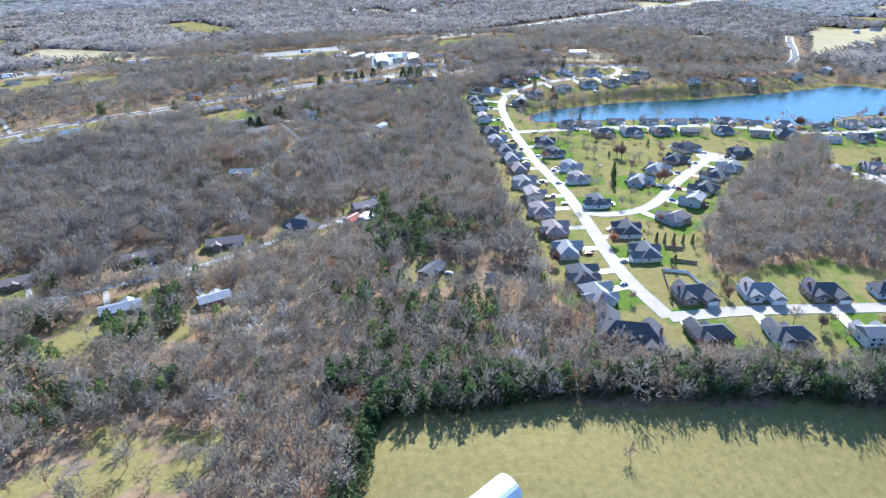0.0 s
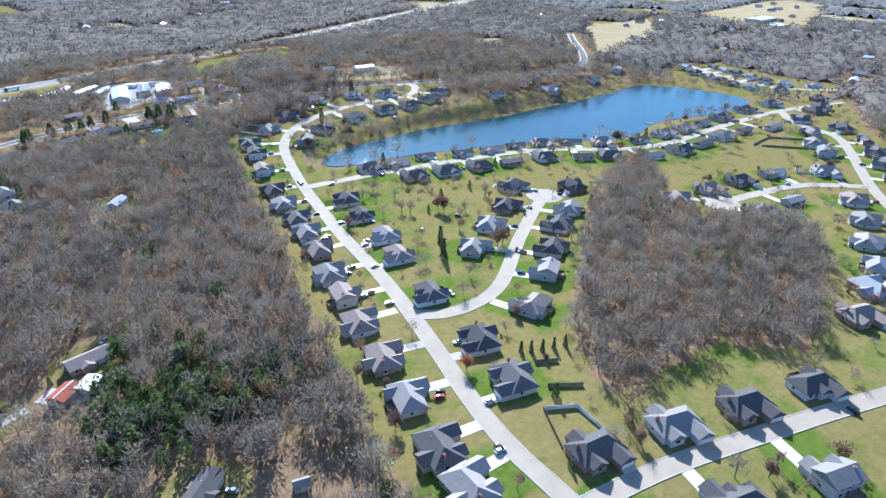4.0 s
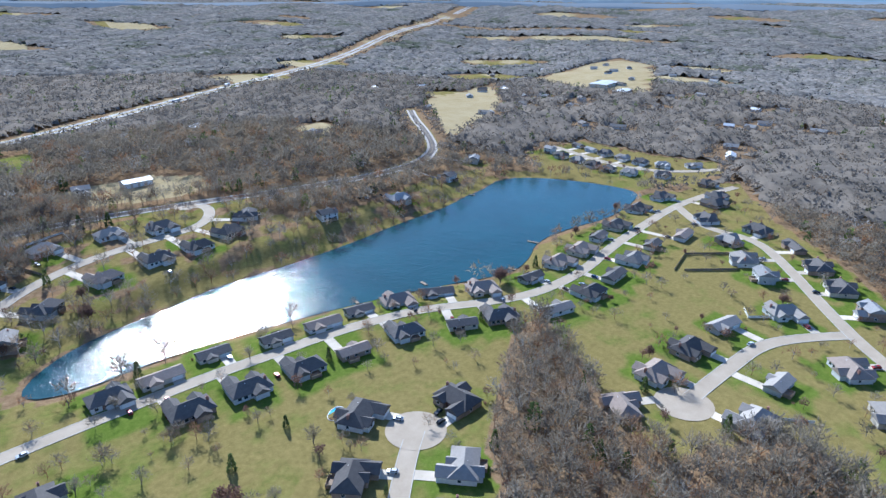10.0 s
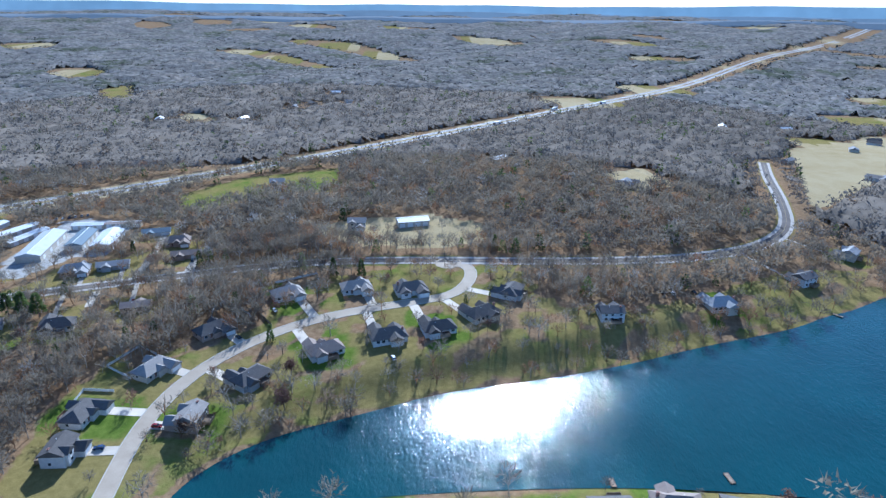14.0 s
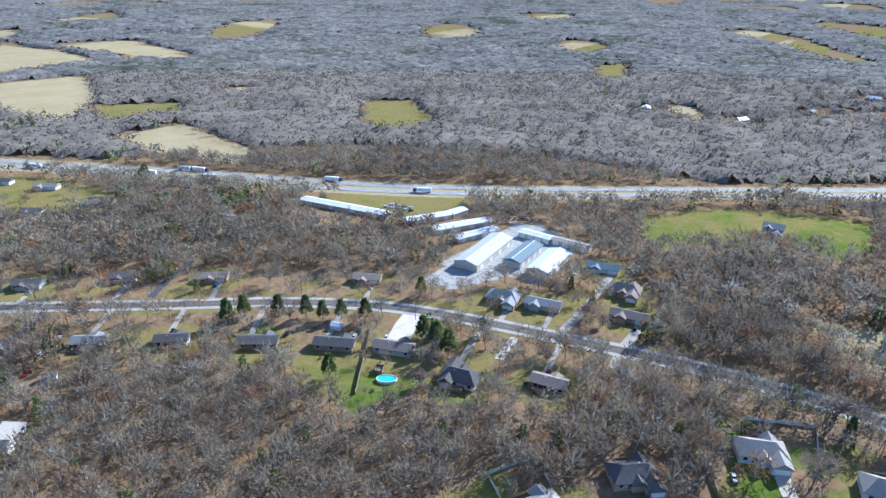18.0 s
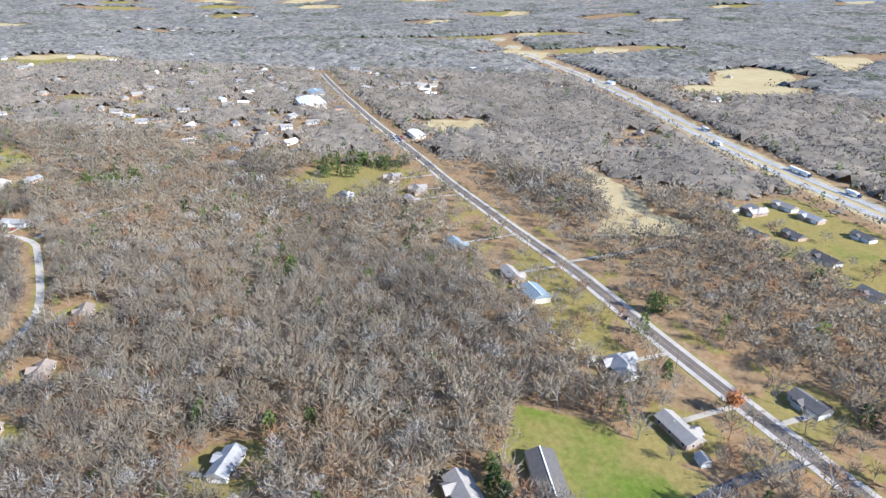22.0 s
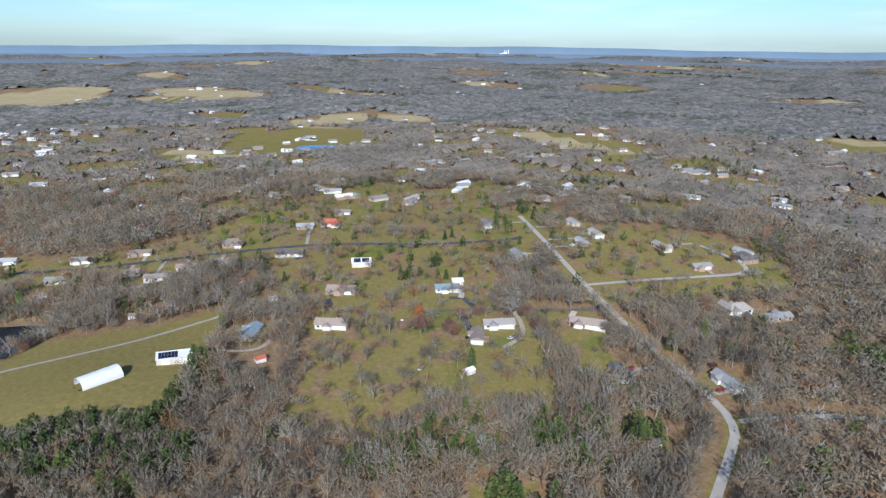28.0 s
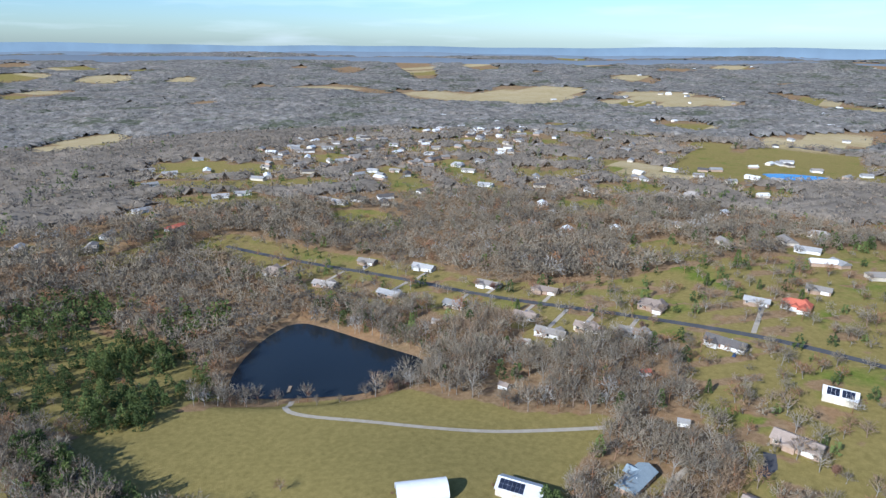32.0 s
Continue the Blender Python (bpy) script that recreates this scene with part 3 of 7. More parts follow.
# ---- terrain ----
# broad rises and hollows of the land: x, y, height
HILLS = [
    (88, 381, 1.2), (234, 511, 0), (500, 800, -3.8), (375, 625, 0), (211, 819, 7.5), (170, 881, 16.2), (56, 600, -3.8),
    (562, 1112, 7.5), (346, 958, 22.5), (-112, 850, 7.5), (-25, 819, 7.5), (-56, 735, 2.5), (-175, 912, 0), (-200, 581, 3.8),
    (-238, 715, 5), (-172, 264, -7.5), (-244, 295, -8.8), (-312, 162, -10), (-269, 75, 3.8), (-475, 344, -2.5), (-606, 366, -2.5),
    (-138, 100, 5), (-119, -38, 7.5), (5, 128, 7.5), (131, 88, -7.5), (188, 0, -11.2), (94, -6, -11.2), (75, -75, -5),
    (-88, -150, 11.2), (178, 266, 10), (138, 375, 5), (-269, -125, 15), (-34, 55, 12), (-66, -55, 12),
]
CENTRE = (0.0, 310.0)


def smooth(a, b, v):
    k = np.clip((v - a) / (b - a), 0, 1)
    return k * k * (3 - 2 * k)


def height(x, y):
    """Height of the open land at x, y (arrays or numbers)."""
    x, y = np.asarray(x, float), np.asarray(y, float)
    total, weight = 0 * x, 0 * x + 0.08
    for hx, hy, hz in HILLS:
        w = np.exp(-((x - hx) ** 2 + (y - hy) ** 2) / (2 * 94.0 ** 2))
        total, weight = total + w * hz, weight + w
    r = np.hypot(x - CENTRE[0], y - CENTRE[1])
    a = np.arctan2(y - CENTRE[1], x - CENTRE[0])
    far = smooth(2000, 4400, r) * (90 + 7 * np.sin(3 * a + 1) + 5 * np.sin(7 * a) + 3 * np.sin(17 * a))
    roll = smooth(700, 1500, r) * 9 * (np.sin(x / 310 + 1.3) * np.cos(y / 270) + 0.6 * np.sin(x / 130 - y / 170))
    knoll = 9 * np.exp(-((x - 13) ** 2 + (y - 150) ** 2) / (2 * 45.0 ** 2))
    return total / weight + far + roll + knoll

# ---- shapes ----
def part(name, bm, material, parent=None, label=""):
    me = bpy.data.meshes.new(name)
    bm.normal_update()
    bm.to_mesh(me)
    bm.free()
    for m in material if isinstance(material, (list, tuple)) else [material]:
        me.materials.append(m)
    ob = new(name, me)
    if parent:
        ob.parent = parent
    return tagged(ob, label) if label else ob


def box(bm, x0, x1, y0, y1, z0, z1, slot=0, bevel=0.0):
    vs = [bm.verts.new((x, y, z)) for z in (z0, z1) for x, y in ((x0, y0), (x1, y0), (x1, y1), (x0, y1))]
    fs = [bm.faces.new([vs[i] for i in f]) for f in ((3, 2, 1, 0), (4, 5, 6, 7), (0, 1, 5, 4), (1, 2, 6, 5), (2, 3, 7, 6), (3, 0, 4, 7))]
    for f in fs:
        f.material_index = slot
    if bevel:
        bmesh.ops.bevel(bm, geom=list({e for f in fs for e in f.edges}), offset=bevel, segments=1, affect="EDGES")
    return vs


def raw_mesh(name, verts, tris, material, tone=None):
    """A mesh object straight from arrays of points and triangles."""
    me = bpy.data.meshes.new(name)
    me.vertices.add(len(verts))
    me.vertices.foreach_set("co", np.asarray(verts, np.float32).ravel())
    me.loops.add(3 * len(tris))
    me.loops.foreach_set("vertex_index", np.asarray(tris, np.int32).ravel())
    me.polygons.add(len(tris))
    me.polygons.foreach_set("loop_start", np.arange(0, 3 * len(tris), 3, dtype=np.int32))
    me.update(calc_edges=True)
    if tone is not None:
        me.attributes.new("tone", "FLOAT", "POINT").data.foreach_set("value", np.asarray(tone, np.float32))
    me.materials.append(material)
    return new(name, me)


def inside(poly, x, y):
    hit = np.zeros(np.shape(x), bool)
    for (ax, ay), (bx, by) in zip(poly, poly[1:] + poly[:1]):
        if ay != by:
            hit ^= ((ay > y) != (by > y)) & (x < (bx - ax) * (y - ay) / (by - ay) + ax)
    return hit


def away(line, x, y, closed=False):
    """Distance in the plan from x, y to a line of points."""
    best = np.full(np.shape(x), 1e9)
    for (ax, ay), (bx, by) in zip(line, line[1:] + (line[:1] if closed else [])):
        dx, dy = bx - ax, by - ay
        k = np.clip(((x - ax) * dx + (y - ay) * dy) / (dx * dx + dy * dy + 1e-9), 0, 1)
        best = np.minimum(best, np.hypot(x - ax - k * dx, y - ay - k * dy))
    return best


def rounded(line, rounds=2, closed=False):
    """Corners of a line cut off until it runs smoothly."""
    for _ in range(rounds):
        pairs = list(zip(line, line[1:] + (line[:1] if closed else [])))
        cut = [q for a, b in pairs for q in ((a[0] * 0.75 + b[0] * 0.25, a[1] * 0.75 + b[1] * 0.25), (a[0] * 0.25 + b[0] * 0.75, a[1] * 0.25 + b[1] * 0.75))]
        line = cut if closed else [line[0]] + cut + [line[-1]]
    return line


TAKEN = []  # x, y, radius of built-up spots
STREETS = [MAIN_STREET, CORNER_STREET, CURVED_STREET, LAKE_STREET, EAST_STREET, COURT_STREET, DAM_STREET]
HIGHWAYS = [COUNTY_ROAD, NORTH_ROAD, NORTH_ROAD_SPUR, NORTH_LANE, TOWN_STREET, FARM_LANE]
STREETS[:] = [rounded(s) for s in STREETS]
HIGHWAYS[:] = [rounded(s) for s in HIGHWAYS]
FREEWAY = rounded(FREEWAY)
GRAVEL_TRACK = rounded(GRAVEL_TRACK)
LAKE_SHORE, POND_SHORE, FAR_POND_SHORE = (rounded(s, 2, True) for s in (LAKE, POND, FAR_POND))
WATERS = [(LAKE_SHORE, -2.6), (POND_SHORE, -11.2), (FAR_POND_SHORE, float(height(-40, -730)) - 0.5)]


def land(x, y):
    """Height of the ground, with the hollows of the lakes."""
    z = height(x, y)
    for shore, level in WATERS:
        d, wet = away(shore, x, y, True), inside(shore, x, y)
        k = 1 - smooth(4, 26, d)
        z = z + np.where(wet, 1.0, k) * (level - 0.12 - z) - np.where(wet, 2.0 * smooth(0, 7, d), 0)
    return z


def one(x, y):
    return float(land(np.float64(x), np.float64(y)))


def cover(x, y):
    """Shares of lawn, dry field and gravel on the ground."""
    lawn, dry, gravel = (np.zeros(np.shape(x)) for _ in range(3))
    for s in HIGHWAYS:
        wide = 11 if s is HIGHWAYS[0] else 6
        lawn = np.maximum(lawn, 0.8 * (1 - smooth(wide * 0.5, wide, away(s, x, y))))
    for s in (TOWN_STREET, NORTH_LANE):
        lawn = np.maximum(lawn, 0.62 * (1 - smooth(28, 44, away(s, x, y))))
    dry = np.maximum(dry, 0.7 * (1 - smooth(16, 26, away(FREEWAY, x, y))))
    homes = np.sin(x / 41 + 2 * np.sin(y / 67)) * np.cos(y / 37 + 1.3 * np.sin(x / 59))
    lawn = np.maximum(lawn, np.where((y < -110) & (y > -1000) & (np.abs(x) < 750) & (homes > 0.42), 0.75, 0.0))
    for hx, hy, r in TAKEN:
        d = np.hypot(x - hx, y - hy)
        if hx < 0 and (hx * 7 + hy * 3) % 10 < 5:
            lawn = np.maximum(lawn, 0.55 * (1 - smooth(13, 20, d)))
        else:
            lawn = np.maximum(lawn, 0.9 * (1 - smooth(13, 23, d)))
    blotch = np.sin(x / 9.3 + 2.1 * np.sin(y / 15)) * np.cos(y / 8.1 + 1.7 * np.sin(x / 19)) + 0.35 * np.sin(x / 4.1 - y / 5.3)
    rural = (1 - smooth(36, 50, away(COUNTY_ROAD, x, y))) * (x < 0) * (x > -520)
    lawn = np.maximum(lawn, rural * np.where(blotch > -0.4, 0.2, 0.62))
    for p in LAWN_LAND:
        wild = p in (NORTH_YARDS, WEST_YARDS, YARD_C, LANE_HOMES, NORTH_MEADOW, YARD_R, YARD_S, YARD_T, YARD_Y, SOUTH_SHORE)
        m = inside(p, x, y)
        lawn[m] = np.where(blotch[m] > 0.3, 0.46, 1.0) if wild else 1
    for p in (EAST_WOODS, EAST_EDGE, GROVE, LAKE_LOTS_WOODS):
        lawn[inside(p, x, y)] = 0
    for p in DRY_LAND:
        dry[inside(p, x, y)] = 1
    for p in GRAVEL_LAND:
        gravel[inside(p, x, y)] = 1
    return lawn, dry, gravel


def open_country(x, y):
    """Open fields scattered through the far woods."""
    r = np.hypot(x - CENTRE[0], y - CENTRE[1])
    v = np.sin(x / 173 + 2 * np.sin(y / 391)) * np.cos(y / 151 + 1.7 * np.sin(x / 277)) + 0.5 * np.sin(x / 61 + y / 83)
    return (v > 1.02 - 0.25 * smooth(1500, 3500, r)) & (r > 900)


def axis_steps(lo, hi, step, end_lo, end_hi):
    near = list(np.arange(lo, hi + 0.1, step))
    out, a, s = [], hi, step
    while a < end_hi:
        s *= 1.13
        a += s
        out.append(a)
    back, a, s = [], lo, step
    while a > end_lo:
        s *= 1.13
        a -= s
        back.append(a)
    return np.array(back[::-1] + near + out)


def build_ground():
    xs, ys = axis_steps(-640, 720, 6.0, -5200, 5200), axis_steps(-260, 1130, 6.0, -5000, 5600)
    gx, gy = np.meshgrid(xs, ys, indexing="ij")
    x, y = gx.ravel(), gy.ravel()
    z = land(x, y)
    lawn, dry, gravel = cover(x, y)
    lawn[lawn == 0.46] = 0.3
    far = open_country(x, y)
    dry[far & (np.sin(x / 47 + y / 90) > -0.3)] = 1
    lawn[far] = 1
    n, m = len(xs), len(ys)
    i = (np.arange(n - 1)[:, None] * m + np.arange(m - 1)[None]).ravel()
    tris = np.concatenate([np.stack([i, i + m, i + m + 1], 1), np.stack([i, i + m + 1, i + 1], 1)])
    ob = raw_mesh("ground", np.stack([x, y, z], 1), tris, GROUND)
    lush = np.full(len(x), 0.42)
    for p in (STRIPED_LAWN, LAWN_POOL, LAWN_OFFICE, LAWN_E):
        lush[inside(p, x, y)] = 0.66
    for s in STREETS[:3]:
        lush = np.maximum(lush, 0.42 + 0.08 * (1 - smooth(30, 60, away(s, x, y))))
    lush[inside(CEDAR_PASTURE, x, y)] = 0.05
    lush[inside(FARM_MEADOW, x, y)] = 0.62
    for p in (BARN_FIELD, NORTH_YARDS, WEST_YARDS, YARD_C, LANE_HOMES, NORTH_MEADOW, YARD_R, YARD_S, YARD_T, YARD_Y):
        lush[inside(p, x, y)] = 0.22 if p is BARN_FIELD else 0.3
    wild = inside(NORTH_YARDS, x, y) | inside(WEST_YARDS, x, y) | inside(YARD_C, x, y) | inside(LANE_HOMES, x, y)
    lush = np.where(wild, 0.33 + 0.34 * np.sin(x / 19 + 1.5 * np.sin(y / 27)) * np.cos(y / 23 + np.sin(x / 31)), lush)
    lush[(away(COUNTY_ROAD, x, y) < 60) & (x < 0)] = 0.15
    rng = random.Random(2)  # mown plots, some watered, some dry
    for hx, hy, r in TAKEN:
        k = rng.choice((0.15, 0.4, 0.6, 0.8, 0.95)) if hx > 20 and hy > 190 else rng.choice((0.1, 0.2, 0.45))
        a = nearest_road(hx, hy)
        u = np.array((a[1] - hx, a[2] - hy)) / max(a[0], 1e-6)
        p, q = (x - hx) * u[0] + (y - hy) * u[1], (y - hy) * u[0] - (x - hx) * u[1]
        lush[(p > -17) & (p < 26) & (abs(q) < 13)] = k
    tint = np.stack([lawn, dry, gravel, lush], 1)
    ob.data.attributes.new("cover", "FLOAT_COLOR", "POINT").data.foreach_set("color", tint.astype(np.float32).ravel())
    ob.data.shade_smooth()
    return tagged(ob, "rolling ground of lawns, leaf litter and dry fields", "ground", kind="structure")



def build_water(name, shore, level, material, label):
    bm = bmesh.new()
    f = bm.faces.new([bm.verts.new((x, y, level)) for x, y in shore])
    if f.normal.z < 0:
        f.normal_flip()
    bmesh.ops.triangulate(bm, faces=[f])
    return tagged(part(name, bm, material), label, "lake", kind="structure")


build_water("water", LAKE_SHORE, WATERS[0][1], WATER, "rippled teal lake water glittering in low sun")
build_water("water", POND_SHORE, WATERS[1][1], POND_WATER, "dark still pond water beside a mown field")
build_water("water", FAR_POND_SHORE, WATERS[2][1] + 0.3, BLUE_WATER, "bright blue farm pond on a hilltop field")


# ---- roads ----
def stations(line, step):
    pts = [np.array(line[0], float)]
    for a, b in zip(line, line[1:]):
        a, b = np.array(a, float), np.array(b, float)
        n = max(1, int(np.hypot(*(b - a)) / step))
        pts += [a + (b - a) * k / n for k in range(1, n + 1)]
    pts = np.array(pts)
    t = np.gradient(pts, axis=0)
    t /= np.maximum(np.hypot(t[:, 0], t[:, 1])[:, None], 1e-9)
    return pts, np.stack([t[:, 1], -t[:, 0]], 1)


def ribbon(name, line, left, right, lift, material, label, step=4.0, thick=0.0, category="road", parent=None):
    """A strip along a line, from left to right of it, draped on the land."""
    pts, side = stations(line, step)
    cols = [left, (left + right) / 2, right]
    rows = []
    for c in cols:
        q = pts + side * c
        rows.append(np.column_stack([q, land(q[:, 0], q[:, 1]) + lift]))
    if thick:
        low = [r.copy() for r in (rows[0], rows[2])]
        for r in low:
            r[:, 2] -= thick
        rows = [low[0]] + rows + [low[1]]
    v, n = np.concatenate(rows), len(pts)
    tris = []
    for k in range(len(rows) - 1):
        i = np.arange(n - 1) + k * n
        tris += [np.stack([i, i + n, i + n + 1], 1), np.stack([i, i + n + 1, i + 1], 1)]
    tris = np.concatenate(tris)[:, ::-1]
    a, b, c = v[tris[0]]
    if np.cross(b - a, c - a)[2] < 0:
        tris = tris[:, ::-1]
    ob = raw_mesh(name, v, tris, material)
    if parent:
        ob.parent = parent
        return ob
    return tagged(ob, label, category, kind="structure")


def disc(name, x, y, r, lift, material, label):
    bm = bmesh.new()
    bmesh.ops.create_circle(bm, cap_ends=True, radius=r, segments=40)
    for v in bm.verts:
        v.co.x, v.co.y = v.co.x + x, v.co.y + y
        v.co.z = one(v.co.x, v.co.y) + lift
    return tagged(part(name, bm, material), label, "road", kind="structure")


STREET_WIDTH = 7.4
for k, s in enumerate(STREETS):
    ribbon("road", s, -STREET_WIDTH / 2, STREET_WIDTH / 2, 0.13 + 0.004 * k, CONCRETE, "pale concrete residential street with low kerbs")
    for sign in (-1, 1):
        e = sign * STREET_WIDTH / 2
        ribbon("kerb", s, min(e, e + sign * 0.35), max(e, e + sign * 0.35), 0.2, KERB, "pale concrete kerb along the street", thick=0.12, category="kerb")
disc("cul_de_sac", *CURVED_STREET[-1], 13.0, 0.19, CONCRETE, "round pale concrete end of a street")
disc("cul_de_sac", *COURT_STREET[0], 13.0, 0.19, CONCRETE, "round pale concrete end of a street")
disc("cul_de_sac", *MAIN_STREET[-1], 9.0, 0.2, CONCRETE, "round pale concrete end of a street")
COUNTY, NORTH = HIGHWAYS[0], HIGHWAYS[1]
ribbon("road", COUNTY, -3.2, 3.2, 0.2, ASPHALT, "worn dark asphalt county road", 6)
for a, b in ((-6.0, -3.2), (3.2, 6.0)):
    ribbon("road_shoulder", COUNTY, a, b, 0.18, SHOULDER, "pale gravel shoulder of the county road", 6, category="shoulder")
for a, b in ((-0.22, -0.08), (0.08, 0.22)):
    ribbon("centre_line", COUNTY, a, b, 0.21, YELLOW, "yellow centre line on the county road", 6, category="road marking")
for a, b in ((-12.5, -3.5), (3.5, 12.5)):
    ribbon("freeway", FREEWAY, a, b, 0.3, LANE_CONCRETE, "grey freeway carriageway", 12)
    for e in (a + 0.6, b - 0.6, (a + b) / 2):
        ribbon("lane_line", FREEWAY, e - 0.1, e + 0.1, 0.32, WHITE_PAINT, "white lane line on the freeway", 12, category="road marking")
for s, w, m, words in ((NORTH, 2.3, SHOULDER, "pale worn country road through bare trees"), (HIGHWAYS[2], 1.9, SHOULDER, "pale worn side road"), (HIGHWAYS[3], 1.9, SHOULDER, "pale worn side lane"),
                       (HIGHWAYS[4], 2.9, DARK_ASPHALT, "dark asphalt street between bungalows"), (HIGHWAYS[5], 1.8, GRAVEL, "pale gravel lane in the woods")):
    ribbon("road", s, -w, w, 0.17, m, words, 5)
ribbon("track", GRAVEL_TRACK, -1.5, 1.5, 0.15, GRAVEL, "pale gravel track across the mown field", 4, category="track")

# ---- houses ----
def roof_solid(bm, x0, x1, y0, y1, z, rise, hip, along="x"):
    """A closed hip or gable roof over a rectangle; hip: how far the ridge ends stand in from the ends."""
    t = 0.22
    flat = [(x0, y0), (x1, y0), (x1, y1), (x0, y1)]
    if along == "x":
        ym = (y0 + y1) / 2
        ridge = [(x0 + hip, ym), (x1 - hip, ym)]
    else:
        xm = (x0 + x1) / 2
        ridge = [(xm, y0 + hip), (xm, y1 - hip)]
    lo = [bm.verts.new((x, y, z - t)) for x, y in flat]
    up = [bm.verts.new((x, y, z)) for x, y in flat]
    r = [bm.verts.new((x, y, z + rise)) for x, y in ridge]
    bm.faces.new(lo[::-1])
    for i in range(4):
        bm.faces.new((lo[i], lo[(i + 1) % 4], up[(i + 1) % 4], up[i]))
    if along == "x":
        for f in ((up[0], up[1], r[1], r[0]), (up[1], up[2], r[1]), (up[2], up[3], r[0], r[1]), (up[3], up[0], r[0])):
            bm.faces.new(f)
    else:
        for f in ((up[0], up[1], r[0]), (up[1], up[2], r[1], r[0]), (up[2], up[3], r[1]), (up[3], up[0], r[0], r[1])):
            bm.faces.new(f)


def gable_fill(bm, x0, x1, y0, y1, z, rise, along):
    """The triangular wall under a gable, as a prism along the ridge."""
    if along == "x":
        ends = [[(x, y0, z), (x, y1, z), (x, (y0 + y1) / 2, z + rise)] for x in (x0, x1)]
    else:
        ends = [[(x0, y, z), (x1, y, z), ((x0 + x1) / 2, y, z + rise)] for y in (y0, y1)]
    a, b = ([bm.verts.new(p) for p in e] for e in ends)
    bm.faces.new(a), bm.faces.new(b[::-1])
    for i in range(3):
        bm.faces.new((a[i], a[(i + 1) % 3], b[(i + 1) % 3], b[i]))


def window_mesh(parent, x, y, z, w, h, face):
    """A framed window, its pane set back, on a wall that faces -y, +y, -x or +x."""
    bm = bmesh.new()
    d, f = 0.08, 0.11
    outer = [bm.verts.new((px, py, pz)) for py in (0.02, -d) for px, pz in ((-w / 2 - f, -f), (w / 2 + f, -f), (w / 2 + f, h + f), (-w / 2 - f, h + f))]
    inner = [bm.verts.new((px, py, pz)) for py in (-d, -0.02) for px, pz in ((-w / 2, 0), (w / 2, 0), (w / 2, h), (-w / 2, h))]
    for i in range(4):
        j = (i + 1) % 4
        bm.faces.new((outer[i], outer[j], outer[4 + j], outer[4 + i]))
        bm.faces.new((outer[4 + i], outer[4 + j], inner[j], inner[i]))
        bm.faces.new((inner[i], inner[j], inner[4 + j], inner[4 + i]))
    if face in ("+y", "+x"):
        bm.faces.new(inner[4:]).material_index = 1
    turn = {"-y": 0, "+x": 90, "+y": 180, "-x": 270}[face]
    ob = part("window", bm, [TRIM, GLASS], parent)
    ob.matrix_basis = pose(x, y, z, 0, 0, turn)
    if face not in ("+y", "+x"):
        bm = bmesh.new()
        box(bm, -w / 2, w / 2, -0.05, -0.02, 0, h)
        box(bm, -w / 2, w / 2, -0.07, -0.05, h / 2 - 0.03, h / 2 + 0.03)
        part("pane", bm, GLASS, ob, "dark window glass")
    return ob


def garage_door_mesh(parent, x, y, w):
    bm = bmesh.new()
    for k in range(4):
        box(bm, -w / 2, w / 2, -0.06, 0.0, 0.06 + 0.56 * k, 0.58 + 0.56 * k)
    box(bm, -w / 2 - 0.12, w / 2 + 0.12, -0.02, 0.02, 0.0, 2.42)
    ob = part("garage_door", bm, TRIM, parent)
    ob.matrix_basis = pose(x, y, 0.15)


def door_mesh(parent, x, y, face="-y"):
    bm = bmesh.new()
    box(bm, -0.5, 0.5, -0.07, 0, 0, 2.1)
    box(bm, -0.62, -0.5, -0.1, 0, 0, 2.2), box(bm, 0.5, 0.62, -0.1, 0, 0, 2.2), box(bm, -0.62, 0.62, -0.1, 0, 2.1, 2.25)
    ob = part("front_door", bm, DOOR, parent)
    ob.matrix_basis = pose(x, y, 0.2, 0, 0, 0 if face == "-y" else 180)


def deck_mesh(parent, x, y, w, d, z=0.9):
    """A raised deck closed in by a low boarded railing on three sides."""
    bm = bmesh.new()
    a, b, c, e, t = x - w / 2, x + w / 2, y, y + d, 0.09
    plan = [(a, c), (b, c), (b, e), (a, e)]
    hole = [(a + t, c), (b - t, c), (b - t, e - t), (a + t, e - t)]
    low, rim = ([bm.verts.new((*p, h)) for p in plan] for h in (z - 0.9, z + 0.95))
    top, floor = ([bm.verts.new((*p, h)) for p in hole] for h in (z + 0.95, z))
    for i in range(4):
        j = (i + 1) % 4
        bm.faces.new((low[i], low[j], rim[j], rim[i]))
        bm.faces.new((rim[i], rim[j], top[j], top[i]))
        bm.faces.new((top[i], top[j], floor[j], floor[i]))
    bm.faces.new(floor)
    bm.faces.new(low[::-1])
    part("deck", bm, DECK, parent, "wooden deck with a railing")


def chimney_mesh(parent, x, y, z):
    bm = bmesh.new()
    box(bm, x - 0.55, x + 0.55, y - 0.4, y + 0.4, 0, z)
    box(bm, x - 0.65, x + 0.65, y - 0.5, y + 0.5, z, z + 0.15)
    box(bm, x - 0.2, x + 0.2, y - 0.2, y + 0.2, z + 0.15, z + 0.45)
    part("chimney", bm, BRICK, parent)


def vent_mesh(parent, x, y, z):
    bm = bmesh.new()
    box(bm, x - 0.12, x + 0.12, y - 0.12, y + 0.12, z - 0.4, z + 0.55)
    part("roof_vent", bm, TRIM, parent)


